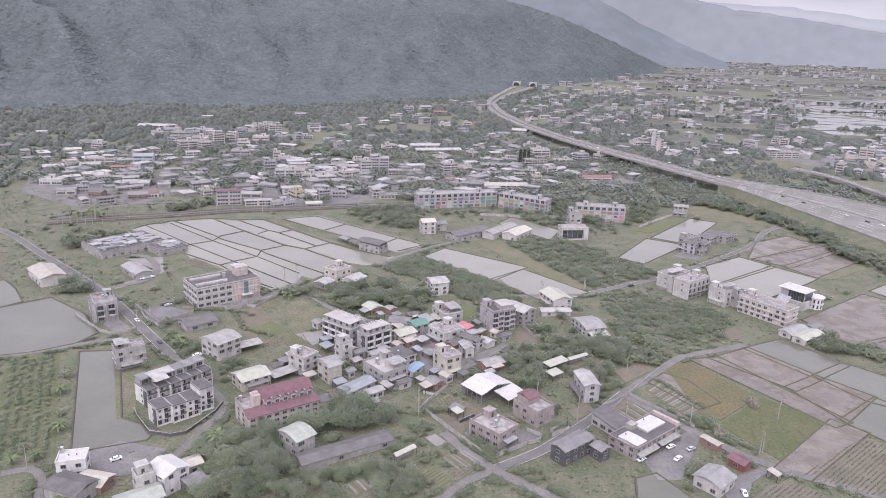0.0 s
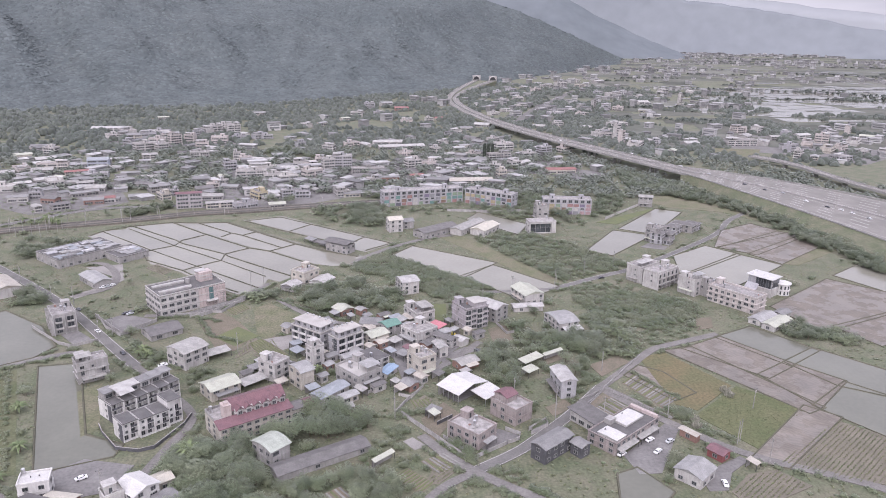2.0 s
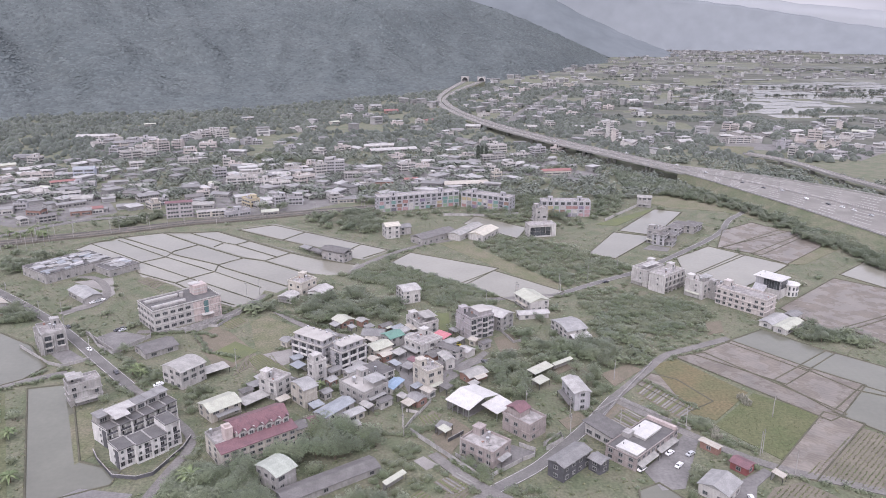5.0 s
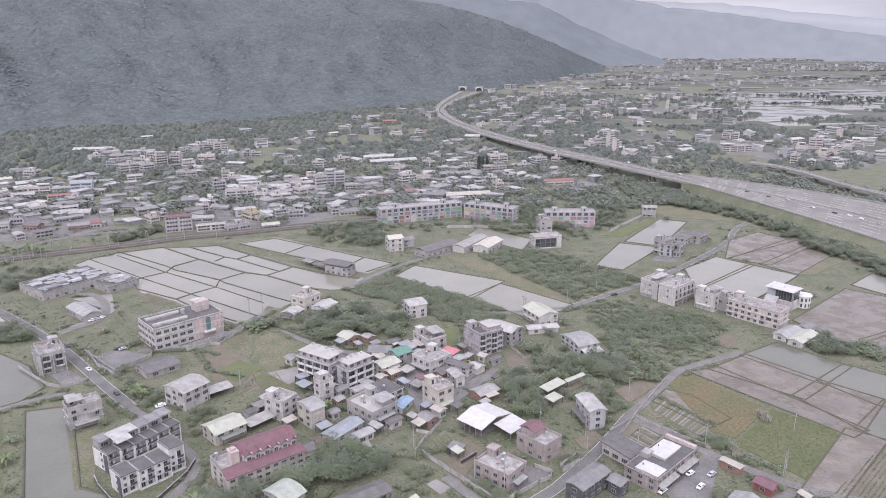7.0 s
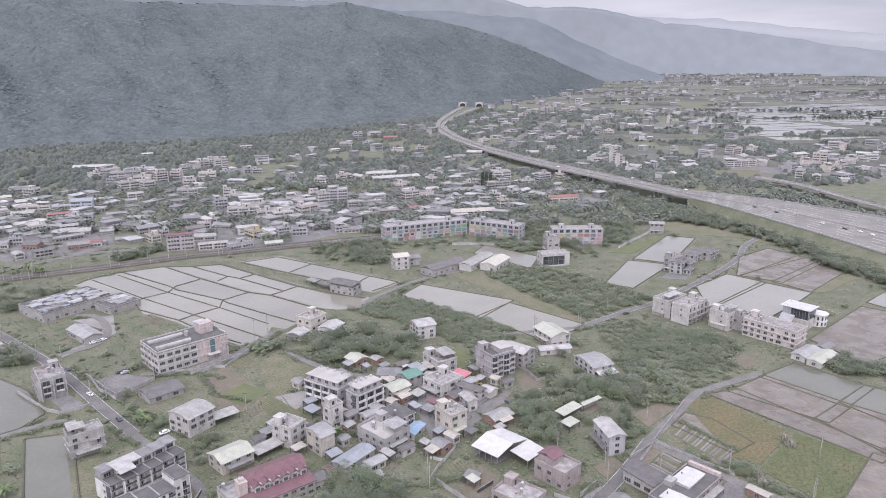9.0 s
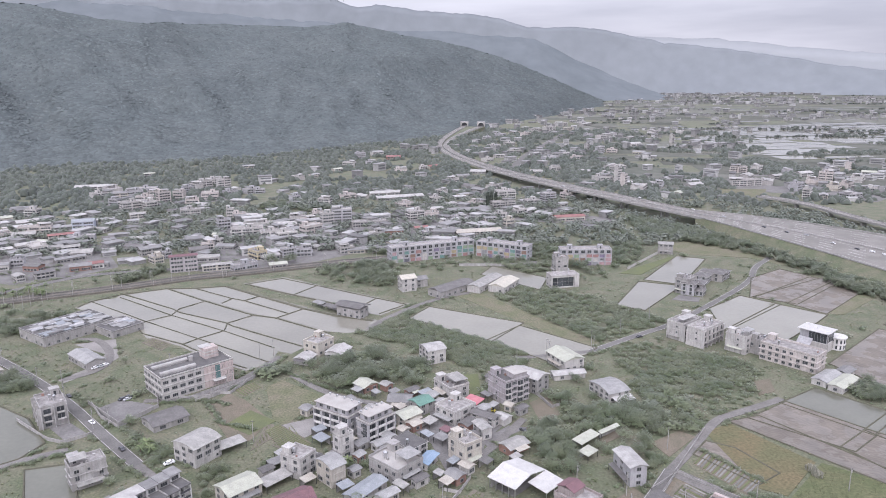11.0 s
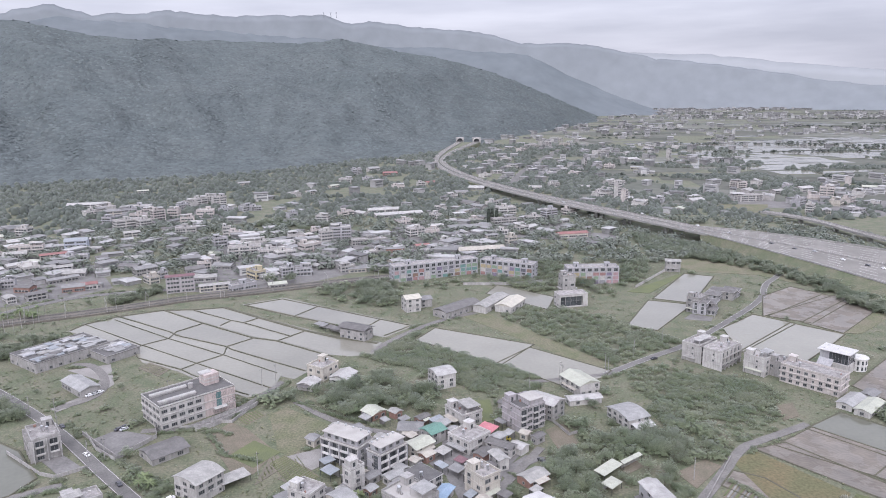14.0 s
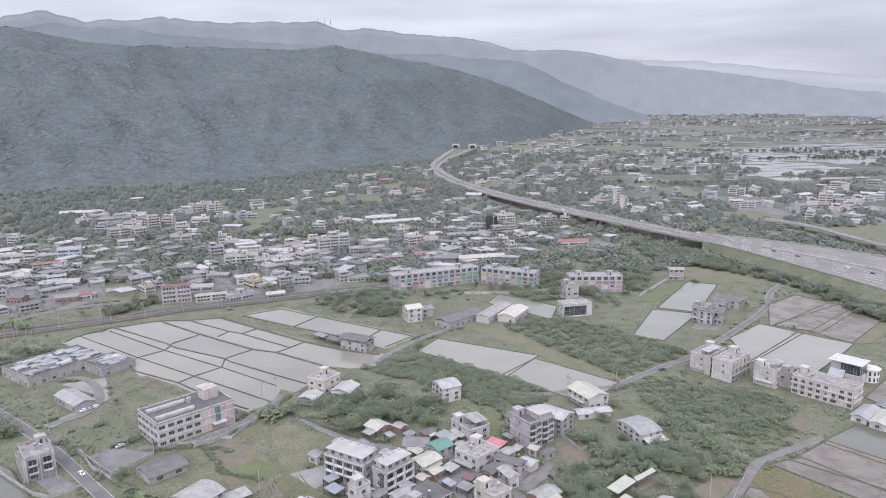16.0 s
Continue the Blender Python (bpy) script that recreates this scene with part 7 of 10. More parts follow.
RAMP = [(354.1, 749.8), (369.3, 725.7), (378.8, 695.1), (381.5, 657.4), (386.2, 614.5), (400.2, 564.2)]
RAIL = [(-245.1, 471.2), (-215.3, 484.9), (-190.6, 493.9), (-162.3, 506.6), (-135.7, 520.6), (-105.6, 527.4), (-60.6, 544.1), (-11.7, 557.7)]
# hero buildings
factory(-95.2, 352.3, 31.3, 17.8, 9.6, 39)
rowhouses(-77.0, 242.7, 20.3, 7.9, 6.1, 44, front=True)
rowhouses(-83.5, 256.1, 25.2, 6.6, 5.3, 48, front=False)
redhouse(-39.3, 238.0, 24.8, 3.2, 6.1, 35)
vaulthouse(-31.6, 222.9, 7.2, 9.5, 5.5, 48, roof='sage')
longshed(-15.9, 220.2, 30.5, 6.5, 2.0, 32, roof='slate')
vaulthouse(-29.1, 271.0, 5.5, 8.5, 7.2, 40, wall='cream', roof='silver')
gablehouse(-57.6, 264.6, 11.3, 9.1, 4.3, 41, wall='cream', roof='sagepale')
vaulthouse(-76.4, 289.7, 11.1, 10.9, 7.1, 53, wall='white', roof='pale')
modern_block(-28.9, 306.8, 9.5, 17.0, 8.3, 53, {3: 4})
modern_block(-15.0, 299.1, 12.7, 7.2, 8.4, 42, {0: 3}, strip=1.2)
hangar(30.8, 264.2, 14.9, 10.1, 2.0, 43)
block(46.7, 247.6, 8.6, 11.6, 5.6, 41, storeys=2, style='mauve', annex='maroon')
block(32.1, 233.9, 9.5, 12.8, 4.9, 47, storeys=2, style='mauve', plain=True)
gablehouse(56.8, 224.3, 13.6, 5.8, 5.5, 41, wall='dark', roof='grey')
gablehouse(65.9, 223.9, 4.2, 4.4, 4.2, 38, wall='dark', roof='grey')
shedhouse(72.8, 242.6, 6.8, 10.8, 3.7, 36, wall='white', roof='slate')
court_house(82.8, 234.6, 25.0, 11.0, 4.2, 41)
gablehouse(104.6, 232.7, 2.1, 6.3, 1.8, 35, wall='brick', roof='tan')
gablehouse(98.1, 210.6, 9.1, 8.7, 3.7, 43, wall='white', roof='silver')
gablehouse(110.0, 221.7, 4.4, 5.4, 1.9, 37, wall='maroon', roof='maroon')
openshed(118.4, 215.4, 2.9, 3.8, 1.2, 38, roof='tan')
block(38.1, 328.5, 11.8, 11.6, 9.7, 28, storeys=4, style='band')
gablehouse(48.7, 337.0, 8.6, 12.6, 6.8, 45, wall='grey', roof='white')
gablehouse(68.8, 359.8, 10.3, 14.4, 5.2, 22, wall='white', roof='sagepale')
longshed(66.9, 346.2, 14.2, 5.1, 1.6, 8, roof='white')
vaulthouse(79.7, 327.8, 9.8, 13.7, 4.0, 20, wall='white', roof='silver', leanto=True)
gablehouse(68.4, 265.8, 5.8, 11.8, 7.1, 10, wall='greytile', roof='white')
openshed(59.9, 288.5, 11.3, 4.4, 1.2, 40, roof='sagepale')
openshed(69.8, 294.0, 10.3, 1.7, 1.4, 34, roof='sagepale')
openshed(58.1, 278.8, 6.3, 4.3, 1.2, 41, roof='sagepale')
block(136.0, 391.6, 16.0, 9.0, 8.4, 37, storeys=3, style='white', bal=True, blank=(3,))
block(142.5, 382.2, 18.0, 8.6, 8.8, 37, storeys=3, style='white', bal=True, blank=(3,))
block(155.0, 370.6, 9.0, 10.0, 8.2, 37, storeys=3, style='white', white=True, blank=(3,))
block(163.6, 367.4, 9.0, 8.0, 6.6, 37, storeys=2, style='grey', plain=True)
block(171.0, 353.0, 10.0, 25.0, 7.8, 38, storeys=3, style='pinkrow', plain=True, blank=(0,))
slabhouse(192.4, 370.6, 9.3, 13.2, 9.4, 38)
villa(169.5, 461.5, 54, [(-4.0, 1.5, 7.0, 7.5, 6.8), (4.4, 0.0, 9.0, 11.0, 5.4), (-2.5, -4.9, 6.0, 4.4, 3.0)])
villa(191.0, 485.5, 50, [(-6.5, 3.5, 9.0, 8.0, 4.4), (2.0, 0.0, 7.6, 14.0, 5.0), (9.8, -3.0, 7.4, 9.0, 4.2)])
longshed(-175.1, 423.8, 36.9, 24.9, 6.2, 50, roof='patch')
longshed(-150.1, 423.8, 17.2, 18.5, 3.4, 50, roof='patch')
gablehouse(-149.2, 380.5, 8.3, 18.8, 3.4, 45, wall='grey', roof='silver')
longshed(-189.6, 367.6, 12.0, 22.0, 4.8, 44, roof='tan')
block(-139.8, 323.1, 9.1, 13.1, 8.4, 33, storeys=3, style='raw', bal=True)
block(-108.6, 276.7, 10.9, 6.9, 7.8, 35, storeys=3, style='raw')
longshed(-95.6, 317.4, 13.7, 10.8, 2.1, 41, roof='slate')
flatcanopy(-94.7, 204.7, 8.1, 6.1, 5.5, 16)
gablehouse(-85.3, 198.2, 6.4, 8.4, 2.8, 79, wall='brick', roof='cream')
longshed(-89.5, 193.1, 8.1, 11.4, 4.5, 72, roof='slate')
gablehouse(-64.6, 200.4, 8.0, 8.8, 6.4, 55, wall='bright', roof='bright')
block(-70.0, 196.6, 5.2, 5.0, 6.6, 38, storeys=2, style='white', plain=True, white=True)
gablehouse(-68.6, 189.4, 11.5, 7.0, 4.0, 38, wall='bright', roof='sage')
gablehouse(-60.6, 208.2, 5.0, 5.0, 3.2, 40, wall='cream', roof='cream')
openshed(-56.2, 199.0, 6.5, 6.0, 3.0, 50, roof='grey')
block(-40.4, 277.3, 7.5, 8.8, 6.4, 55, storeys=3, style='white')
block(-26.1, 287.0, 5.6, 4.5, 8.6, 40, storeys=3, style='white')
block(-8.0, 274.6, 11.5, 13.9, 5.2, 43, storeys=2, style='grey', white=True)
deckhouse(-3.2, 287.8, 8.3, 11.0, 4.3, 41)
longshed(2.8, 278.8, 7.9, 4.0, 1.5, 61, roof='blue')
longshed(-17.7, 262.5, 14.0, 5.8, 2.1, 50, roof='bluegrey')
openshed(-9.3, 250.8, 2.6, 3.3, 1.1, 23, roof='pale')
openshed(-47.1, 270.2, 10.5, 5.4, 2.2, 45, roof='pale')
openshed(-66.6, 294.7, 10.4, 5.6, 1.2, 38, roof='pale')
gablehouse(-3.5, 310.5, 9.0, 6.9, 3.8, 40, wall='cream', roof='sagepale')
gablehouse(-5.9, 325.3, 9.0, 7.3, 3.1, -10, wall='white', roof='grey')
gablehouse(2.2, 319.1, 7.1, 6.7, 4.7, 38, wall='grey', roof='green')
block(15.3, 334.5, 9.5, 12.0, 5.0, 29, storeys=2, style='white')
block(15.1, 313.4, 11.5, 10.7, 3.4, 41, storeys=2, style='white')
block(15.8, 281.7, 7.3, 9.2, 7.7, 34, storeys=3, style='cream')
gablehouse(25.9, 307.1, 4.3, 10.5, 3.8, 51, wall='white', roof='slate')
gablehouse(23.7, 297.4, 3.8, 7.2, 4.5, 22, wall='white', roof='pale')
gablehouse(32.6, 307.0, 4.7, 5.1, 1.3, 44, wall='white', roof='white')
gablehouse(33.5, 286.2, 8.7, 6.1, 2.0, 34, wall='brick', roof='pale')
openshed(23.1, 322.0, 6.9, 6.6, 1.5, 53, roof='rose')
openshed(32.7, 277.4, 4.2, 2.8, 0.8, 40, roof='pale')
openshed(6.1, 269.1, 3.3, 3.3, 1.2, 50, roof='pale')
openshed(19.9, 245.9, 3.4, 3.6, 1.9, 45, roof='sagepale')
block(-43.9, 386.0, 10.9, 9.3, 5.8, 53, storeys=2, style='cream')
gablehouse(-48.9, 373.3, 7.8, 7.2, 2.4, 65, wall='white', roof='white')
gablehouse(-34.3, 380.4, 10.3, 8.6, 2.5, 65, wall='grey', roof='white')
gablehouse(-20.2, 341.5, 7.0, 7.1, 1.9, 41, wall='brick', roof='sagepale')
vaulthouse(9.5, 370.6, 8.8, 9.6, 6.6, 23, wall='white', roof='white')
# woods, groves and bushes: outlines on the plan
grove(120, 4, 8, [(-60.6, 239.6), (-49.1, 227.7), (-35.2, 236.3), (-22.6, 250.9), (-9.9, 267.2), (-0.8, 247.0), (-2.9, 238.7), (-25.4, 227.0), (-30.3, 213.0), (-38.1, 195.7), (-52.8, 191.8), (-64.6, 219.5)])
grove(620, 2.2, 3.4, [(-27.5, 409.6), (-0.1, 441.7), (26.1, 412.3), (55.1, 374.8), (50.9, 359.5), (28.3, 358.5), (22.8, 361.4), (1.8, 383.9)])
grove(330, 1.6, 3.4, [(110.4, 373.8), (138.2, 366.7), (152.2, 353.6), (148.9, 339.8), (122.4, 320.6), (100.9, 328.9), (92.4, 360.2)])
grove(420, 2.0, 4.2, [(45.9, 462.2), (81.2, 484.7), (119.7, 441.4), (134.9, 412.2), (118.7, 394.6), (87.8, 384.7), (57.3, 421.0), (34.1, 463.6)])
grove(90, 3, 6, [(54.8, 340.1), (69.0, 317.8), (88.5, 315.7), (99.8, 291.6), (92.4, 281.5), (78.4, 276.5), (39.4, 280.5)])
grove(45, 4, 8, [(-68.5, 356.7), (-55.6, 369.1), (-36.0, 363.4), (-8.3, 353.5), (-13.2, 329.4), (-29.3, 336.9), (-53.8, 351.9)])
grove(90, 4, 7, [(246.4, 730.4), (268.0, 658.5), (297.2, 585.2), (323.8, 486.9), (318.1, 445.9), (297.5, 447.4), (285.2, 561.6), (236.8, 645.2)])
grove(95, 3, 7, [(-86.4, 211.3), (-69.6, 206.1), (-63.7, 224.2), (-52.1, 211.5), (-40.3, 195.6), (-62.7, 194.1)])
grove(45, 3, 6, [(49.1, 317.2), (68.2, 327.9), (86.9, 312.2), (108.5, 302.1), (87.2, 289.0), (63.1, 290.5)])
grove(40, 3, 6, [(36.3, 307.6), (48.7, 312.9), (60.8, 297.8), (52.3, 265.9), (43.7, 271.6)])
grove(30, 2.5, 5, [(86.0, 218.9), (94.4, 221.6), (91.4, 204.1), (72.3, 202.9)])
grove(40, 3, 6, [(-70.1, 543.0), (-45.3, 551.6), (-8.3, 519.3), (-17.0, 484.9), (-54.3, 513.3)])
grove(40, 3, 6, [(-183.6, 370.6), (-170.1, 364.8), (-160.1, 350.5), (-172.0, 347.0)])
grove(30, 3, 5, [(183.6, 336.1), (210.7, 316.8), (203.1, 305.4), (184.6, 318.6)])
grove(60, 3, 6, [(35.5, 556.6), (99.9, 541.4), (136.4, 528.6), (162.9, 547.6), (156.0, 507.8), (103.1, 493.4), (56.5, 505.5)])
grove(40, 3, 7, [(45.3, 707.9), (101.9, 804.1), (154.2, 737.1), (202.2, 679.5), (124.9, 597.4), (81.7, 600.4)])
# parked and passing cars
car(90.8, 231.1, 36, "white")
car(91.3, 224.2, 43, "white")
car(97.2, 230.2, 34, "silver")
car(79.2, 222.8, 38, "white")
car(106.1, 206.8, -95, "white")
car(-85.2, 211.6, 37, "white")
car(-85.3, 285.7, 35, "white")
car(-104.8, 297.0, -52, "dark")
car(-142.7, 372.9, 41, "white")
car(-140.9, 374.3, 43, "silver")
car(-139.5, 376.0, 53, "white")
car(-118.9, 338.7, 49, "dark")
car(-117.2, 340.6, 41, "dark")
car(-123.5, 318.8, -47, "white")
car(-142.1, 343.4, -50, "dark")
car(29.4, 316.5, -34, "yellow")
car(1.6, 307.1, 31, "white")
car(1.6, 307.6, 41, "white")
car(113.5, 390.7, 23, "dark")
# vehicles on the expressway
car(315.5, 502.9, -78, "white", 8.66)
car(296.2, 563.7, -74, "silver", 8.66)
car(279.0, 593.4, -65, "dark", 8.66)
car(253.5, 669.2, -70, "white", 8.66)
car(307.2, 519.8, -75, "dark", 8.66)
car(226.7, 732.1, -70, "white", 8.66)
car(300.9, 537.5, -77, "white", 8.66)
car(318.6, 487.9, -79, "silver", 8.66)
car(312.5, 511.4, -70, "white", 8.66)
car(265.9, 635.1, -70, "silver", 8.66)
car(170.6, 807.8, -61, "white", 8.66)
car(286.8, 574.0, -70, "dark", 8.66)
# palms
palm(-56.7, 221.8, 9)
palm(-54.6, 223.0, 7)
palm(-90.2, 187.7, 6)
palm(-90.3, 191.2, 5)
palm(-114.8, 207.1, 5)
palm(-122.9, 251.1, 6)
palm(-96.4, 297.4, 6)
palm(-93.5, 294.1, 5)
palm(-97.5, 294.4, 5)
palm(-24.5, 280.4, 5)
palm(-110.4, 226.6, 6)
palm(-109.1, 210.7, 5)
palm(-240.6, 493.5, 6)
palm(-233.8, 488.8, 6)
palm(-227.2, 494.7, 7)
palm(-221.0, 490.0, 7)
palm(-216.4, 487.6, 7)
cypress(86.1, 742.0, 17)
cypress(90.3, 741.7, 17)
cypress(81.5, 732.7, 19)
# utility poles
pole(-108.7, 204.5, 26)
pole(6.4, 245.8, 11)
pole(6.0, 251.7, 60)
pole(-159.9, 355.8, 15)
pole(-148.5, 352.8, 45)
pole(-187.0, 381.1, 50)
pole(-64.6, 381.2, 60)
pole(-69.9, 376.2, 50)
pole(62.7, 371.1, 20)
pole(86.5, 380.6, 30)
pole(46.8, 359.7, 55)
pole(63.2, 368.3, 26)
pole(85.7, 373.6, 55)
pole(120.7, 230.4, 80)
pole(134.7, 251.8, 30)
pole(119.3, 229.0, 80)
pole(125.2, 218.4, 65)
pole(61.4, 243.0, 49)
pole(78.8, 245.2, 20)
pole(23.9, 231.9, 20)
pole(-121.2, 314.1, 75)
pole(-107.6, 367.2, 40)
pole(-140.0, 335.4, 60)
pole(-115.8, 315.2, 0)
pole(-77.7, 343.1, 40)
pole(-174.5, 499.6, 40)
pole(-147.7, 511.3, 80)
pole(-117.6, 518.6, 65)
pole(-59.3, 299.5, 10)
pole(-76.2, 347.0, 50)
pole(-79.8, 354.0, 56)
pole(169.5, 448.3, 50)
pole(192.4, 361.2, 60)
pole(32.3, 226.4, 10)
pole(64.0, 254.8, 40)
pole(49.3, 259.6, 25)
pole(101.9, 246.6, 20)
pole(87.2, 281.9, 70)
pole(-76.5, 204.4, 35)
pole(166.9, 467.6, 70)
pole(126.1, 413.2, 70)
pole(105.3, 396.1, 50)
# yards, plots and walls among the houses
field("concrete", [(5.2, 320.8), (13.6, 327.0), (24.6, 319.5), (26.3, 310.1), (32.8, 304.4), (24.8, 293.2), (21.7, 282.6), (14.6, 270.3), (8.5, 273.5), (4.7, 291.4)])
field("concrete", [(-2.5, 309.1), (7.3, 313.9), (6.6, 287.2), (4.9, 292.0), (-1.0, 302.1)])
field("concrete", [(-138.3, 315.9), (-134.7, 322.7), (-120.8, 309.6), (-127.1, 304.2)])
field("concrete", [(33.9, 228.3), (41.2, 239.4), (48.3, 234.9), (47.7, 232.5), (36.1, 223.9)])
field("concrete", [(100.0, 209.2), (107.7, 216.6), (117.3, 222.3), (119.1, 219.2), (111.0, 212.7), (106.4, 203.8), (100.0, 203.5)])
field("rows", [(-59.7, 291.7), (-57.1, 312.8), (-53.9, 312.6), (-50.9, 303.8)])
field("rows", [(-52.5, 295.8), (-47.5, 315.7), (-40.9, 301.5), (-45.9, 290.7)])
field("rows", [(12.5, 256.6), (16.6, 262.7), (20.2, 259.2), (15.3, 252.5)])
field("soil", [(64.1, 293.8), (73.6, 298.2), (74.0, 292.3), (66.4, 287.3)])
field("soil", [(72.3, 257.1), (85.1, 266.6), (88.4, 262.3), (78.9, 251.9)])
field("rows", [(77.4, 254.6), (83.0, 262.0), (88.1, 256.5), (81.8, 249.3)])
field("pond", [(77.4, 211.1), (81.5, 213.3), (87.0, 203.9), (82.8, 199.1), (74.3, 198.8)])
field("rows", [(106.5, 203.5), (115.5, 212.3), (125.7, 214.6), (133.0, 205.8), (119.9, 199.2), (108.0, 198.5)], run=(17, 15))
garden_wall([(-130.1, 335.7), (-121.6, 322.7), (-112.0, 314.1), (-102.3, 330.8)], 1.4, "raw")
garden_wall([(-91.8, 336.5), (-75.9, 352.3)], 1.6, "raw")
garden_wall([(-92.2, 241.7), (-89.1, 236.7), (-81.2, 227.4), (-73.7, 226.0), (-69.4, 228.0), (-64.2, 241.9), (-63.5, 248.7)], 1.2, "dark")
garden_wall([(32.3, 221.5), (42.9, 229.3)], 1.3, "raw")
garden_wall([(43.7, 238.3), (48.3, 234.9), (47.6, 231.9), (43.6, 229.9)], 1.3, "raw")
garden_wall([(51.5, 237.5), (58.3, 243.5), (58.5, 240.3), (51.9, 235.1)], 1.6, "white")
garden_wall([(22.6, 233.6), (32.3, 221.5)], 1.2, "raw")
garden_wall([(20.8, 241.5), (26.2, 246.4)], 1.4, "dark")
garden_wall([(-153.3, 323.1), (-134.5, 306.3), (-128.2, 303.5), (-119.6, 309.5)], 1.3, "raw")
garden_wall([(74.5, 253.7), (85.3, 267.4), (94.6, 255.5)], 1.0, "raw")
garden_wall([(-95.6, 336.8), (-82.8, 338.2), (-69.6, 355.2), (-64.6, 370.1)], 1.5, "raw")
garden_wall([(-88.8, 334.7), (-83.8, 337.3), (-80.2, 343.3)], 1.5, "raw")
garden_wall([(48.3, 335.9), (53.7, 317.5), (57.3, 319.2)], 1.2, "raw")
garden_wall([(106.9, 296.2), (84.0, 266.9)], 0.7, "raw")
VILLAGE = [(-41.8, 326.6), (-14.8, 343.1), (7.8, 335.2), (30.4, 357.4), (43.6, 303.6), (29.5, 274.8), (8.2, 262.8), (0.2, 265.9), (-11.3, 257.1), (-40.1, 270.4), (-49.0, 264.6), (-52.5, 283.7)]
# town houses
townhouse(-356, 766, 22.0, 13.0, 4.2, 12, "pale")
townhouse(-336, 740, 12.6, 7.8, 8.2, -14, "white")
townhouse(-326, 706, 17.1, 10.6, 3.0, 36, "lowroof")
townhouse(-303, 671, 25.4, 7.6, 6.1, 12, "white")
townhouse(-296, 678, 18.2, 11.3, 3.0, 40, "pale")
townhouse(-303, 652, 16.3, 10.1, 4.4, 18, "lowroof")
townhouse(-270, 645, 21.3, 6.4, 4.8, 25, "redroof")
townhouse(-254, 640, 21.0, 6.3, 3.8, 8, "grey")
townhouse(-266, 677, 17.0, 10.5, 9.6, 12, "blue")
townhouse(-248, 669, 11.0, 6.8, 3.9, -14, "pale")
townhouse(-232, 636, 8.3, 5.5, 3.0, 36, "dark")
townhouse(-270, 601, 16.8, 10.4, 6.4, -50, "white")
townhouse(-285, 616, 15.0, 9.3, 4.1, 40, "lowroof")
townhouse(-260, 605, 12.4, 7.7, 4.2, 18, "lowroof")
townhouse(-246, 601, 11.9, 7.4, 5.0, 25, "pale")
townhouse(-234, 589, 16.8, 10.4, 3.0, 8, "lowroof")
townhouse(-265, 561, 8.8, 5.5, 6.0, 12, "white")
townhouse(-249, 549, 11.5, 7.1, 4.5, -14, "dark")
townhouse(-234, 530, 11.9, 7.4, 5.0, 36, "dark")
townhouse(-247, 524, 8.9, 5.5, 4.6, -50, "lowroof")
townhouse(-235, 572, 20.1, 6.0, 3.1, 40, "pale")
townhouse(-218, 548, 13.2, 8.2, 4.1, 18, "dark")
townhouse(-210, 552, 10.1, 6.2, 4.5, 25, "redroof")
townhouse(-206, 554, 7.8, 5.5, 3.0, 8, "pale")
townhouse(-216, 595, 8.2, 5.5, 3.4, 12, "lowroof")
townhouse(-277, 627, 8.8, 5.5, 3.4, -14, "pale")
townhouse(-354, 721, 14.8, 9.2, 4.4, 36, "pale")
townhouse(-323, 657, 16.9, 10.5, 4.5, -50, "white")
townhouse(-294, 599, 12.3, 7.6, 4.3, 40, "lowroof")
townhouse(-274, 553, 13.1, 8.1, 4.5, 18, "pale")
townhouse(-328, 637, 15.9, 9.8, 4.4, 25, "lowroof")
townhouse(-301, 585, 17.5, 10.9, 4.5, 8, "white")
townhouse(-205, 630, 14.5, 9.0, 3.0, 12, "lowroof")
townhouse(-199, 601, 14.5, 9.0, 4.5, -14, "dark")
townhouse(-185, 588, 14.9, 9.2, 5.9, 36, "pale")
townhouse(-173, 563, 11.2, 6.9, 5.2, -50, "cream")
townhouse(-169, 575, 5.1, 5.5, 4.8, 40, "white")
townhouse(-147, 538, 17.4, 5.5, 12.9, 16, "brickfront")
townhouse(-151, 591, 13.3, 8.2, 3.4, 25, "dark")
townhouse(-138, 566, 15.3, 9.5, 3.0, 8, "pale")
townhouse(-126, 539, 18.7, 5.6, 4.9, 16, "pale")
townhouse(-132, 599, 14.0, 8.7, 3.4, -14, "dark")
townhouse(-108, 540, 17.3, 5.5, 4.1, 36, "grey")
townhouse(-104, 569, 12.4, 7.7, 6.4, -50, "yellow")
townhouse(-95, 565, 12.5, 7.7, 3.0, 40, "lowroof")
townhouse(-86, 542, 11.5, 7.1, 3.0, 18, "pale")
townhouse(-83, 569, 9.0, 5.6, 7.7, 25, "grey")
townhouse(-72, 573, 11.4, 7.1, 6.6, 8, "grey")
townhouse(-146, 599, 9.5, 5.9, 4.9, 12, "white")
townhouse(-142, 612, 8.0, 5.5, 5.1, -14, "white")
townhouse(-340, 896, 40.3, 12.1, 4.7, 8, "lowroof")
townhouse(-312, 871, 23.8, 13.0, 6.2, -50, "white")
townhouse(-314, 847, 22.3, 13.0, 4.7, 40, "white")
townhouse(-293, 839, 15.7, 9.8, 6.3, 18, "pale")
townhouse(-280, 845, 16.5, 10.2, 7.5, 25, "white")
townhouse(-273, 867, 19.5, 12.1, 6.2, 8, "white")
townhouse(-260, 815, 16.7, 10.4, 5.9, 12, "cream")
townhouse(-279, 785, 9.7, 6.0, 8.7, -14, "white")
townhouse(-259, 769, 17.8, 11.1, 8.7, 36, "white")
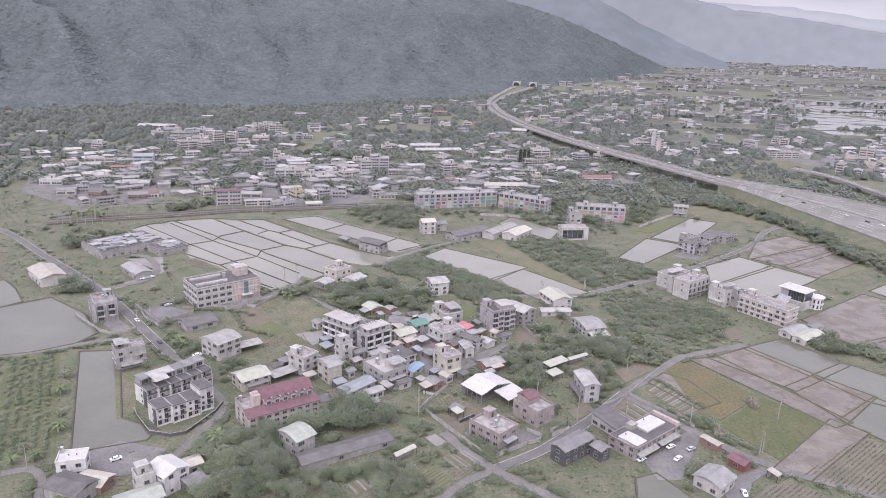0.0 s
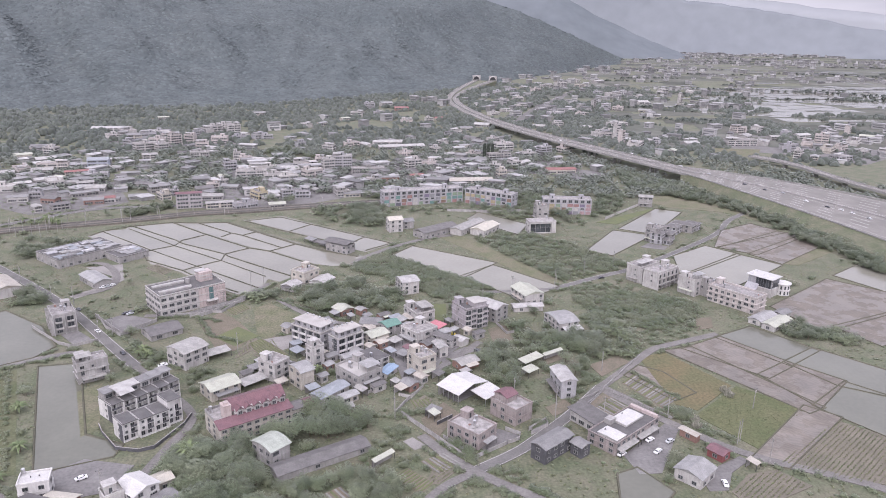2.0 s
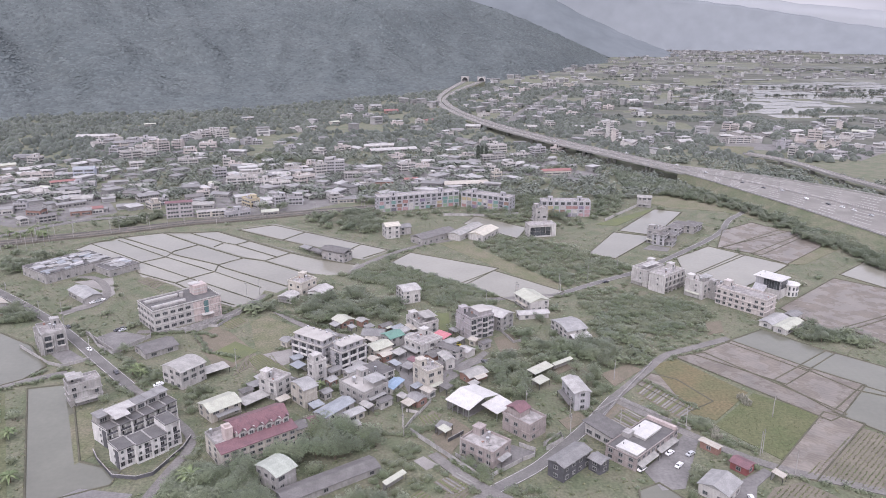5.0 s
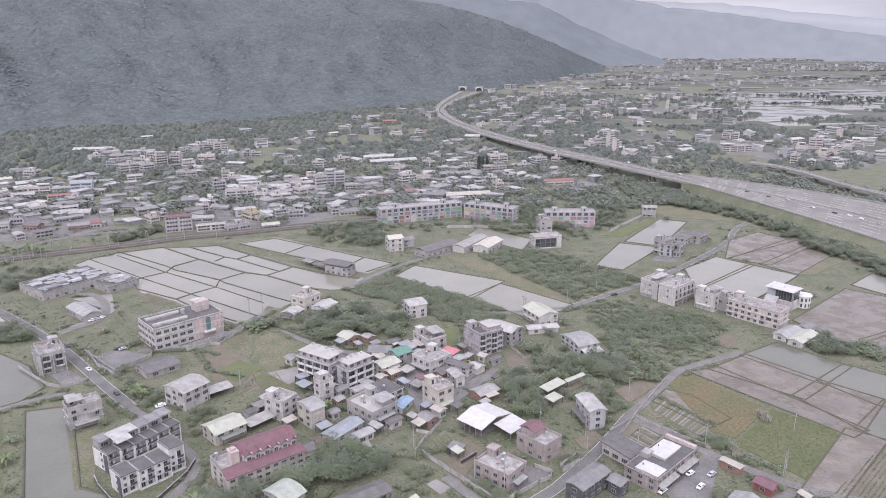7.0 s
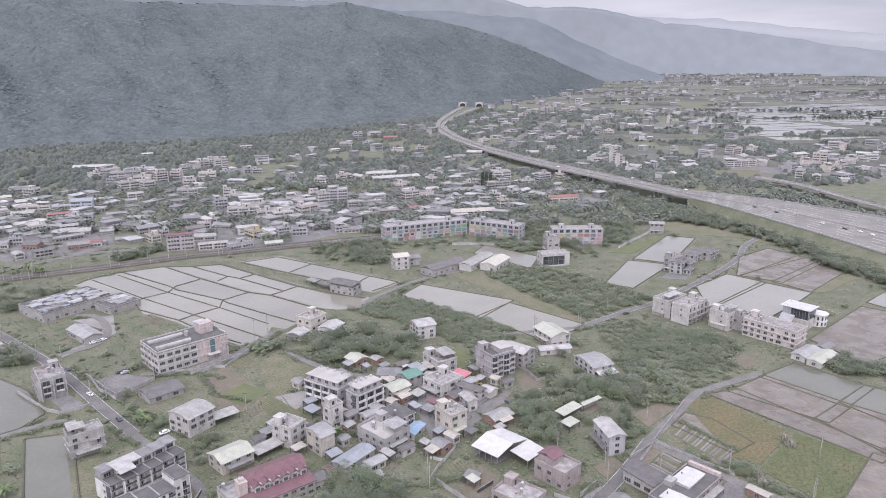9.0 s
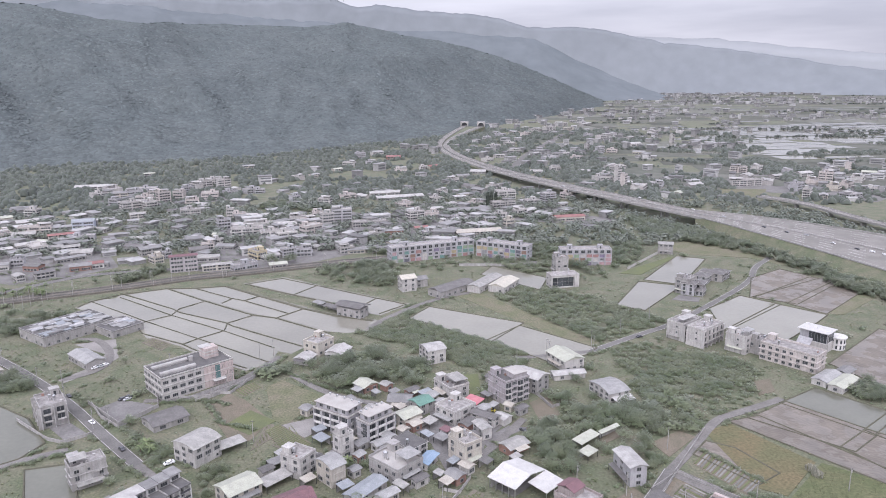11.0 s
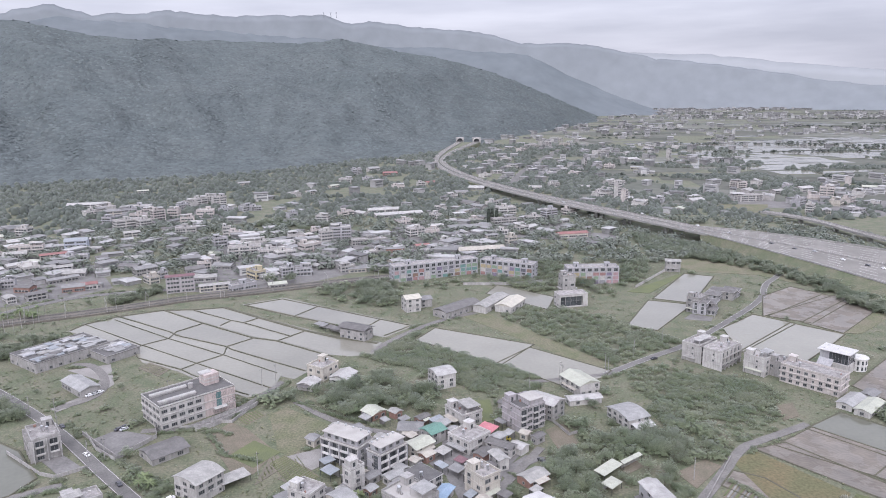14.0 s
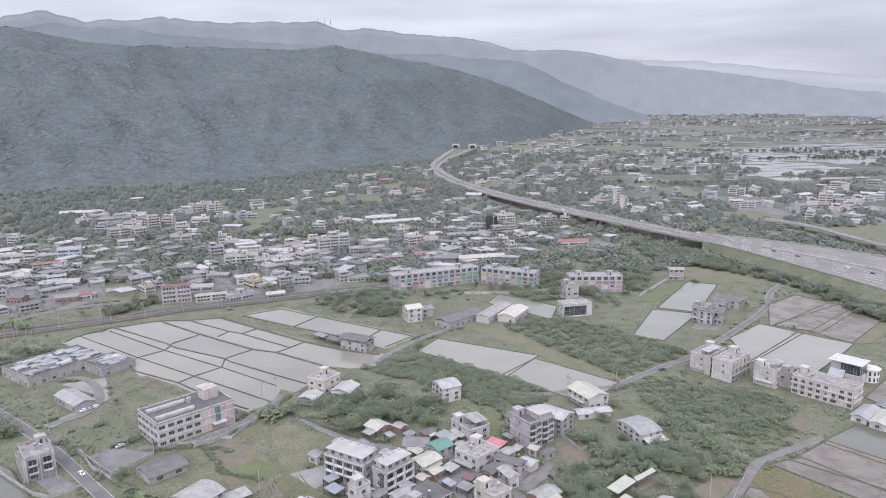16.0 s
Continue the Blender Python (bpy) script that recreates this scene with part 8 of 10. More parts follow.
townhouse(-243, 771, 18.6, 11.5, 8.6, -50, "white")
townhouse(-235, 794, 12.3, 7.6, 14.3, 40, "white")
townhouse(-259, 847, 13.4, 8.3, 5.2, 18, "white")
townhouse(-238, 725, 13.1, 8.1, 5.2, 25, "pale")
townhouse(-211, 745, 12.4, 7.7, 4.3, 8, "dark")
townhouse(-194, 737, 17.7, 11.0, 5.8, 12, "grey")
townhouse(-226, 818, 10.9, 6.8, 10.0, -14, "white")
townhouse(-229, 860, 11.0, 6.8, 8.0, 36, "white")
townhouse(-225, 881, 15.2, 9.4, 7.9, -50, "white")
townhouse(-219, 894, 14.8, 9.2, 9.4, 40, "white")
townhouse(-214, 917, 17.9, 11.1, 8.0, 18, "white")
townhouse(-197, 890, 14.6, 9.1, 11.9, 25, "white")
townhouse(-197, 826, 17.0, 10.6, 7.0, 8, "cream")
townhouse(-205, 786, 12.7, 7.9, 7.0, 12, "white")
townhouse(-194, 778, 11.3, 7.0, 3.5, -14, "lowroof")
townhouse(-179, 838, 13.7, 8.5, 6.1, 36, "white")
townhouse(-178, 864, 10.3, 6.4, 5.5, -50, "lowroof")
townhouse(-160, 854, 16.1, 10.0, 5.4, 40, "white")
townhouse(-151, 853, 10.9, 6.8, 4.6, 18, "white")
townhouse(-150, 672, 10.9, 6.8, 9.5, 25, "white")
townhouse(-154, 719, 6.9, 5.5, 9.6, 8, "white")
townhouse(-144, 707, 11.2, 6.9, 7.0, 12, "white")
townhouse(-135, 716, 13.0, 8.1, 3.8, -14, "lowroof")
townhouse(-125, 715, 10.6, 6.6, 3.5, 36, "lowroof")
townhouse(-122, 675, 23.7, 7.1, 4.5, 8, "white")
townhouse(-124, 638, 24.8, 7.4, 8.7, 12, "white")
townhouse(-106, 634, 14.3, 8.9, 6.4, 18, "white")
townhouse(-91, 622, 15.2, 9.4, 7.8, 25, "white")
townhouse(-99, 674, 18.9, 11.7, 3.6, 8, "lowroof")
townhouse(-92, 701, 13.7, 8.5, 4.5, 12, "white")
townhouse(-146, 638, 10.0, 6.2, 3.0, -14, "pale")
townhouse(-135, 658, 9.8, 6.1, 3.6, 36, "white")
townhouse(-102, 656, 16.8, 10.4, 3.6, -50, "white")
townhouse(-75, 650, 15.9, 9.8, 7.3, 40, "white")
townhouse(-82, 691, 13.0, 8.1, 3.5, 18, "white")
townhouse(-64, 677, 10.8, 6.7, 12.3, 25, "white")
townhouse(-52, 684, 17.2, 10.7, 14.6, 8, "white")
townhouse(-75, 707, 9.2, 5.7, 7.1, 12, "cream")
townhouse(-74, 772, 11.9, 7.4, 7.7, -14, "white")
townhouse(-54, 806, 14.8, 9.2, 5.5, 36, "white")
townhouse(-38, 811, 14.5, 9.0, 3.0, -50, "lowroof")
townhouse(-107, 801, 10.0, 6.2, 6.0, 40, "white")
townhouse(-28, 670, 29.5, 8.8, 5.0, 8, "grey")
townhouse(-33, 644, 15.6, 9.7, 3.0, 25, "dark")
townhouse(-21, 630, 12.4, 7.7, 3.8, 8, "grey")
townhouse(-10, 636, 20.1, 6.0, 4.2, 8, "dark")
townhouse(-15, 828, 34.2, 10.2, 3.0, 12, "lowroof")
townhouse(-1, 801, 49.0, 13.0, 3.0, 16, "lowroof")
townhouse(35, 775, 10.9, 6.8, 6.6, -50, "white")
townhouse(47, 756, 12.1, 7.5, 3.1, 40, "lowroof")
townhouse(4, 759, 17.0, 10.6, 3.1, 18, "white")
townhouse(12, 697, 14.4, 8.9, 8.3, 25, "white")
townhouse(26, 706, 14.0, 8.7, 4.5, 8, "white")
townhouse(32, 734, 13.3, 8.2, 3.3, 12, "lowroof")
townhouse(62, 723, 39.9, 12.0, 4.1, 8, "dark")
townhouse(72, 754, 13.8, 8.6, 4.5, 36, "white")
townhouse(51, 688, 15.7, 9.7, 3.1, -50, "white")
townhouse(20, 631, 11.5, 7.1, 3.5, 40, "white")
townhouse(15, 648, 11.3, 7.0, 3.0, 18, "redroof")
townhouse(22, 611, 11.1, 6.9, 3.0, 25, "lowroof")
townhouse(60, 626, 36.9, 11.1, 4.8, 8, "tan")
townhouse(107, 792, 18.6, 11.5, 9.6, 12, "white")
townhouse(96, 736, 23.3, 7.0, 8.3, 16, "grey")
townhouse(107, 705, 12.1, 7.5, 5.8, 36, "white")
townhouse(85, 830, 16.0, 9.9, 5.0, -50, "dark")
townhouse(102, 851, 12.7, 7.9, 5.0, 40, "white")
townhouse(-42, 578, 10.7, 6.7, 5.1, 18, "grey")
townhouse(-50, 618, 23.6, 7.1, 3.0, 12, "dark")
townhouse(-56, 594, 11.8, 7.3, 3.5, 8, "dark")
townhouse(-35, 578, 12.5, 7.8, 3.0, 12, "pale")
townhouse(-70, 604, 9.2, 5.7, 3.1, -14, "pale")
townhouse(-7, 599, 10.8, 6.7, 3.0, 36, "pale")
townhouse(-64, 590, 7.5, 5.5, 3.0, -50, "lowroof")
townhouse(36, 667, 8.2, 5.5, 3.7, 40, "white")
townhouse(128, 757, 14.4, 8.9, 5.1, 18, "white")
townhouse(146, 767, 13.4, 8.3, 10.9, 25, "white")
townhouse(171, 788, 15.1, 9.4, 6.6, 45, "cream")
townhouse(148, 801, 13.7, 8.5, 3.9, 12, "lowroof")
townhouse(155, 744, 10.2, 6.3, 3.8, 35, "pale")
townhouse(116, 716, 15.8, 9.8, 3.0, 36, "lowroof")
townhouse(129, 698, 16.2, 10.1, 3.0, -50, "pale")
townhouse(146, 678, 26.8, 8.0, 4.4, 8, "redroof")
townhouse(109, 732, 9.3, 5.7, 3.8, 18, "lowroof")
townhouse(90, 660, 8.1, 5.5, 6.5, 25, "cream")
townhouse(166, 704, 8.8, 5.5, 3.0, 35, "pale")
townhouse(76, 678, 10.5, 6.5, 4.6, 12, "pale")
townhouse(88, 693, 10.7, 6.6, 4.8, -14, "white")
townhouse(65, 806, 12.8, 8.0, 4.0, 36, "pale")
townhouse(44, 826, 11.7, 7.2, 4.8, -50, "white")
townhouse(236, 891, 20.8, 12.9, 7.5, 20, "white")
townhouse(252, 884, 7.4, 5.5, 20.6, 35, "white")
townhouse(249, 852, 7.5, 5.5, 15.9, 50, "white")
townhouse(259, 830, 24.0, 13.0, 5.6, 60, "white")
townhouse(285, 851, 16.5, 10.2, 5.0, -30, "white")
townhouse(314, 892, 21.4, 13.0, 3.7, 45, "pale")
townhouse(325, 842, 18.1, 11.2, 4.3, 20, "lowroof")
townhouse(384, 845, 36.5, 11.0, 7.9, 8, "white")
townhouse(415, 904, 19.4, 12.0, 4.3, 50, "lowroof")
townhouse(416, 856, 26.5, 13.0, 4.5, 60, "grey")
townhouse(426, 948, 19.3, 12.0, 8.4, -30, "white")
townhouse(455, 959, 16.2, 10.0, 7.3, 45, "white")
townhouse(445, 891, 15.1, 9.4, 5.4, 20, "pale")
townhouse(425, 809, 14.7, 9.1, 9.4, 35, "white")
townhouse(408, 759, 11.2, 6.9, 11.5, 50, "white")
townhouse(463, 846, 18.9, 11.7, 6.9, 60, "white")
townhouse(487, 860, 14.7, 9.1, 13.3, -30, "white")
townhouse(465, 806, 17.7, 11.0, 6.6, 45, "cream")
townhouse(453, 758, 18.9, 11.7, 5.4, 20, "white")
townhouse(485, 816, 14.1, 8.8, 7.2, 35, "white")
townhouse(524, 858, 19.7, 12.2, 7.3, 50, "white")
townhouse(494, 786, 13.0, 8.1, 7.0, 60, "white")
townhouse(564, 898, 15.9, 9.8, 6.5, -30, "pale")
townhouse(479, 929, 14.7, 9.1, 5.8, 45, "white")
townhouse(486, 905, 19.5, 12.1, 6.0, 20, "lowroof")
townhouse(532, 924, 19.9, 12.3, 6.3, 35, "white")
townhouse(564, 940, 10.1, 6.2, 12.2, 50, "white")
townhouse(426, 760, 12.2, 7.6, 4.6, 60, "pale")
townhouse(518, 784, 17.5, 10.8, 6.8, -30, "white")
townhouse(581, 855, 19.8, 12.3, 7.6, 45, "white")
townhouse(559, 796, 18.5, 11.5, 7.1, 20, "cream")
townhouse(368, 902, 14.5, 9.0, 4.5, 35, "pale")
townhouse(290, 795, 13.1, 8.1, 3.7, 50, "pale")
townhouse(33, 1019, 10.4, 6.4, 5.1, 18, "white")
townhouse(46, 1030, 12.8, 7.9, 4.3, 25, "redroof")
townhouse(3, 999, 16.1, 10.0, 4.5, 8, "white")
townhouse(76, 942, 18.5, 11.5, 3.9, 12, "pale")
townhouse(101, 977, 19.0, 11.8, 3.5, -14, "lowroof")
townhouse(63, 912, 13.5, 8.4, 4.1, 36, "white")
townhouse(78, 859, 19.8, 12.3, 4.3, -50, "dark")
townhouse(128, 1098, 16.5, 10.3, 4.5, 40, "white")
townhouse(150, 1138, 14.6, 9.1, 4.9, 18, "lowroof")
townhouse(162, 1279, 19.4, 12.0, 4.5, 25, "white")
townhouse(192, 1308, 18.0, 11.2, 5.7, 8, "white")
townhouse(180, 1185, 17.4, 10.8, 5.9, 12, "white")
townhouse(167, 1411, 14.9, 9.3, 6.5, -14, "white")
townhouse(200, 1465, 18.5, 11.5, 6.6, 36, "white")
townhouse(236, 1521, 20.2, 12.6, 6.5, -50, "pale")
townhouse(247, 1458, 18.7, 11.6, 8.8, 40, "white")
townhouse(283, 1550, 24.4, 13.0, 8.3, 18, "white")
townhouse(311, 1546, 23.9, 13.0, 14.1, 25, "white")
townhouse(372, 1709, 28.9, 13.0, 8.1, 8, "white")
townhouse(356, 1564, 20.1, 12.5, 8.5, -30, "cream")
townhouse(427, 1706, 34.0, 13.0, 6.5, 45, "lowroof")
townhouse(362, 1434, 15.1, 9.4, 6.8, 20, "white")
townhouse(378, 1384, 32.2, 13.0, 9.4, 35, "white")
townhouse(299, 1203, 7.3, 5.5, 15.8, 50, "dark")
townhouse(310, 1170, 20.4, 12.6, 5.7, 60, "white")
townhouse(332, 1177, 15.2, 9.4, 6.2, -30, "white")
townhouse(421, 1373, 18.4, 11.4, 6.4, 45, "pale")
townhouse(400, 1277, 20.4, 12.7, 4.7, 20, "lowroof")
townhouse(500, 1474, 19.5, 12.1, 8.2, 35, "white")
townhouse(476, 1308, 9.2, 5.7, 16.9, 50, "white")
townhouse(552, 1469, 26.7, 13.0, 7.1, 60, "white")
townhouse(369, 1158, 18.1, 11.2, 4.2, -30, "pale")
townhouse(220, 1111, 21.6, 13.0, 4.3, 18, "white")
townhouse(247, 1149, 22.0, 13.0, 4.6, 25, "pale")
townhouse(259, 1104, 16.9, 10.5, 4.6, 35, "white")
townhouse(202, 991, 13.3, 8.2, 4.9, 12, "white")
townhouse(174, 970, 15.3, 9.5, 3.1, -14, "pale")
townhouse(235, 968, 14.7, 9.1, 3.2, -30, "lowroof")
townhouse(254, 939, 18.4, 11.4, 3.4, 45, "white")
townhouse(282, 995, 26.0, 13.0, 5.2, 20, "white")
townhouse(-55, 1156, 14.8, 9.2, 9.1, 18, "white")
townhouse(-31, 1189, 17.8, 11.0, 6.5, 25, "pale")
townhouse(-6, 1136, 20.0, 12.4, 5.2, 8, "redroof")
townhouse(-37, 1076, 14.1, 8.8, 5.2, 12, "white")
townhouse(-66, 1064, 16.6, 10.3, 6.5, -14, "white")
townhouse(-79, 1011, 12.5, 7.8, 4.9, 36, "pale")
townhouse(-121, 947, 14.8, 9.2, 5.0, -50, "white")
townhouse(-104, 966, 12.1, 7.5, 4.6, 40, "pale")
townhouse(-200, 1055, 15.0, 9.3, 5.2, 18, "pale")
townhouse(-311, 994, 13.0, 8.0, 5.1, 25, "pale")
# school wings
muralschool(18.7, 558.4, 61.9, 10, 10.4, 18)
muralschool(70.2, 554.0, 38.4, 10, 10.4, -32)
muralschool(122.3, 532.4, 34.5, 10, 10.4, -4)
glazedhouse(95.7, 482.1, 17.9, 9, 7.5, 9)
block(100.7, 512.1, 8.6, 7, 10.5, 11, storeys=3, style="grey")
gablehouse(187.1, 555.1, 9.9, 7, 7.5, -16, wall="grey", roof="pale")
gablehouse(0.2, 482.5, 9.0, 9.0, 8.2, 18, wall="white", roof="cream")
gablehouse(6.5, 490.0, 11.0, 8.0, 5.0, 18, wall="grey", roof="grey")
block(165.7, 463.4, 11.0, 8, 8.6, 40, storeys=3, style="grey")
field("grass", [(188.7, 574.9), (224.7, 595.4), (260.9, 564.2), (275.5, 521.1), (260.5, 504.0), (239.7, 536.4), (199.4, 551.0)])
field("lawn", [(137.6, 506.0), (184.9, 543.3), (191.6, 544.1), (151.1, 500.7)])
field("grass", [(341.1, 827.4), (397.3, 819.9), (371.5, 773.2), (325.3, 786.0)])
field("concrete", [(169.4, 693.5), (189.4, 676.1), (177.5, 654.2), (152.0, 666.4)])
road(15, [(153.0, 1025.2), (201.8, 1182.0), (268.4, 1346.5), (331.2, 1505.5)])
garden_wall([(146.6, 514.3), (182.0, 554.6)], 1.8, "white")
garden_wall([(36.5, 533.4), (68.0, 529.9), (89.8, 534.6)], 1.8, "raw")
# paved ground of the town
PAVED.append([(-147.6, 540.0), (-104.9, 523.5), (-61.5, 554.3), (-31.6, 578.8), (-11.2, 602.1), (-6.2, 649.9), (-10.3, 695.5), (-57.2, 748.0), (-84.2, 704.4), (-131.7, 698.2), (-153.6, 667.3), (-149.2, 592.1)])
PAVED.append([(-6.6, 629.6), (18.5, 604.0), (78.6, 604.4), (103.0, 733.7), (74.5, 781.9), (-4.1, 770.3)])
PAVED.append([(-247.7, 513.5), (-214.8, 530.4), (-194.6, 552.0), (-229.7, 618.2), (-289.5, 652.8), (-358.5, 670.7), (-308.0, 550.9)])
PAVED.append([(91.9, 683.1), (154.3, 657.0), (174.4, 711.1), (140.9, 773.5), (107.7, 777.7)])
PAVED.append([(-324.8, 832.7), (-261.5, 746.1), (-229.7, 775.0), (-174.1, 813.6), (-192.8, 906.1), (-251.8, 894.2), (-342.8, 894.7)])
PAVED.append([(356.7, 814.0), (430.0, 779.3), (464.5, 732.3), (554.3, 806.7), (587.8, 910.7), (495.1, 949.2), (421.6, 934.1)])
PLAZA_NORTH = [(254.4, 664.8), (277.1, 649.5), (299.8, 627.8), (323.0, 602.8), (350.3, 563.6), (382.3, 507.3)]
PLAZA_SOUTH = [(243.4, 639.3), (255.5, 604.6), (266.6, 566.0), (277.5, 527.1), (289.7, 476.8), (302.5, 413.4)]
BELT = [(196.6, 682.6), (225.0, 639.6), (249.4, 599.7), (266.7, 541.9), (277.6, 506.7), (288.3, 473.3), (296.5, 423.9), (273.2, 395.1), (265.2, 440.1), (258.9, 482.6), (254.9, 527.9), (230.6, 569.1), (190.8, 610.5)]
RAIL_TREES = [(-185.2, 514.9), (-165.1, 544.6), (-156.8, 537.0), (-175.2, 510.3)]
WET_PLAIN = [(438.7, 1184.2), (597.4, 1496.8), (754.8, 1643.2), (920.5, 1661.1), (1233.2, 1583.5), (917.2, 1192.3), (708.3, 1293.2), (720.0, 1101.9), (745.4, 979.6), (569.6, 1082.2), (485.1, 1081.3)]
grove(30, 1.4, 3.6, [(-82.6, 295.2), (-68.7, 289.8), (-59.0, 264.9), (-64.9, 254.5), (-74.6, 273.5)])
grove(24, 1.5, 4.0, [(-52.0, 322.0), (-40.9, 317.4), (-41.9, 292.7), (-50.0, 298.2)])
grove(22, 1.5, 3.5, [(-107.0, 311.1), (-84.8, 295.3), (-87.1, 282.4), (-97.2, 291.6)])
grove(200, 1.0, 2.4, [(93.4, 373.8), (123.6, 388.2), (143.5, 355.7), (140.6, 323.0), (112.5, 307.8), (94.0, 326.0)])
grove(30, 1.5, 4.5, [(126.5, 306.9), (150.6, 328.5), (146.5, 313.9), (124.6, 296.6)])
grove(24, 3.0, 6.0, [(178.8, 324.0), (199.1, 331.8), (191.8, 311.1), (172.7, 312.3)])
grove(34, 1.5, 4.5, [(74.8, 280.8), (88.8, 284.4), (78.2, 256.2), (65.7, 253.4)])
grove(50, 2.0, 6.0, [(-227.4, 457.7), (-189.2, 450.0), (-180.0, 416.9), (-207.6, 417.7)])
grove(8, 2.0, 4.5, [(103.3, 254.7), (111.8, 256.0), (110.3, 243.5), (99.7, 240.8)])
grove(8, 2.5, 5.0, [(120.7, 226.8), (129.4, 226.3), (123.2, 215.2), (114.9, 215.8)])
grove(12, 2.5, 5.0, [(24.6, 235.9), (32.5, 235.4), (31.4, 221.0), (23.2, 221.5)])
grove(50, 2.0, 5.5, [(92.4, 338.5), (107.7, 337.5), (110.2, 307.9), (98.9, 288.5), (87.8, 304.0)])
grove(26, 4, 8, [(-36.3, 585.4), (-12.9, 585.0), (-11.0, 519.1), (-31.0, 518.4)])
grove(40, 2.5, 5.5, [(52.7, 536.4), (94.1, 545.7), (97.8, 515.5), (67.3, 511.7)])
grove(16, 2.0, 4.0, [(-8.9, 542.0), (49.7, 545.2), (51.2, 529.8), (-7.2, 528.6)])
grove(70, 3.5, 7.0, [(-37.8, 363.7), (-26.3, 382.5), (-10.8, 383.7), (4.9, 365.4), (2.3, 344.0), (-13.8, 341.9), (-32.3, 349.0)])
grove(24, 2.5, 6.0, [(-50.7, 392.9), (-41.8, 395.8), (-33.2, 392.8), (-35.7, 369.5), (-45.1, 364.4)])
grove(75, 1.0, 3.2, [(0.0, 234.6), (8.6, 242.9), (28.2, 221.7), (28.8, 210.1), (16.8, 201.6), (1.7, 201.8)])
grove(26, 1.2, 3.6, [(-12.7, 219.7), (0.4, 226.9), (0.5, 201.8), (-14.6, 202.0)])
grove(24, 0.8, 2.0, [(35.4, 210.1), (47.3, 219.1), (49.8, 201.2), (39.6, 201.3)])
grove(20, 1.0, 2.8, [(6.5, 267.9), (21.2, 264.4), (23.8, 248.6), (11.5, 248.7)])
grove(10, 2.0, 4.5, [(92.9, 223.5), (98.0, 226.0), (94.5, 213.9), (90.1, 215.1)])
grove(170, 1.2, 4.2, VILLAGE)
grove(60, 1.0, 3.2, [(-12.0, 246.0), (20.0, 262.0), (60.0, 262.0), (52.0, 216.0), (14.0, 226.0)])
grove(36, 4, 7, [(-139.7, 775.4), (-103.0, 782.7), (-76.5, 728.7), (-116.9, 728.5)])
grove(120, 3, 6, [(-61.2, 225.4), (-51.4, 232.4), (-34.6, 222.8), (-28.7, 210.7), (-18.1, 208.1), (-8.6, 214.1), (4.8, 223.7), (9.0, 205.8), (9.4, 195.2), (-52.2, 194.1)])
grove(60, 3.5, 7, [(-31.2, 562.9), (-8.1, 538.3), (-8.9, 493.6), (-29.7, 507.8)])
grove(60, 3, 6, [(77.2, 583.2), (122.4, 605.0), (108.3, 547.3), (78.6, 535.8)])
grove(50, 3, 6, [(171.9, 628.9), (186.1, 597.6), (161.8, 541.3), (142.0, 528.8)])
grove(26, 3, 6, [(-33.3, 642.7), (-11.1, 620.5), (-11.3, 593.3), (-27.9, 595.2)])
grove(36, 4, 8, [(-103.2, 556.0), (-61.2, 551.4), (-30.6, 540.8), (-59.4, 530.3)])
# plots, yards, walls and hedges among the houses
mulch_beds([(-75.5, 345.0), (-68.5, 352.0), (-64.2, 346.4), (-70.2, 338.5)], "green")
mulch_beds([(92.3, 271.9), (100.9, 281.2), (110.9, 259.8), (102.2, 252.3)])
mulch_beds([(76.5, 251.8), (85.2, 260.7), (90.0, 253.2), (81.5, 244.6)])
mulch_beds([(-56.7, 307.0), (-52.0, 312.4), (-38.2, 296.5), (-45.0, 285.9)], "green")
field("soil", [(82.8, 287.3), (96.8, 295.4), (101.0, 290.0), (86.0, 276.4)])
field("soil", [(144.2, 334.8), (153.3, 337.9), (149.1, 324.9), (139.8, 321.0)])
field("lawn", [(15.3, 352.4), (28.7, 352.7), (27.8, 333.0), (21.8, 330.6)])
field("gravel", [(-51.4, 311.4), (-39.9, 316.5), (-34.2, 307.2), (-41.2, 300.3)])
field("soil", [(59.4, 253.1), (67.8, 259.4), (70.7, 253.3), (61.7, 246.4)])
field("soil", [(45.4, 323.2), (54.6, 328.1), (56.2, 311.7), (47.0, 304.9)])
garden_wall([(-131.6, 336.2), (-112.4, 316.1), (-102.2, 330.7), (-105.6, 340.4)], 1.5, "raw")
garden_wall([(-84.7, 341.7), (-76.2, 341.0), (-63.3, 372.0)], 1.2, "raw")
garden_wall([(72.9, 257.3), (84.7, 266.6), (103.0, 244.9)], 0.9, "raw")
garden_wall([(-14.8, 278.8), (-4.9, 263.1), (2.8, 267.9)], 1.2, "grey")
garden_wall([(7.3, 262.2), (11.9, 260.1), (16.4, 268.8)], 1.2, "white")
HEDGES.append([(-111.8, 314.6), (-76.4, 282.6)])
HEDGES.append([(-140.6, 346.0), (-130.7, 332.9)])
HEDGES.append([(-102.7, 334.6), (-85.7, 336.0), (-73.8, 329.6)])
HEDGES.append([(-59.6, 364.8), (-36.9, 343.9), (-16.8, 330.8)])
HEDGES.append([(-83.8, 333.1), (-73.7, 314.1), (-59.5, 308.2)])
HEDGES.append([(70.7, 247.3), (79.4, 235.8)])
HEDGES.append([(99.0, 280.4), (110.9, 258.0)])
HEDGES.append([(49.5, 299.9), (60.4, 289.9)])
HEDGES.append([(103.0, 253.3), (110.4, 241.1), (119.7, 231.3)])
HEDGES.append([(26.7, 292.4), (35.4, 279.0)])
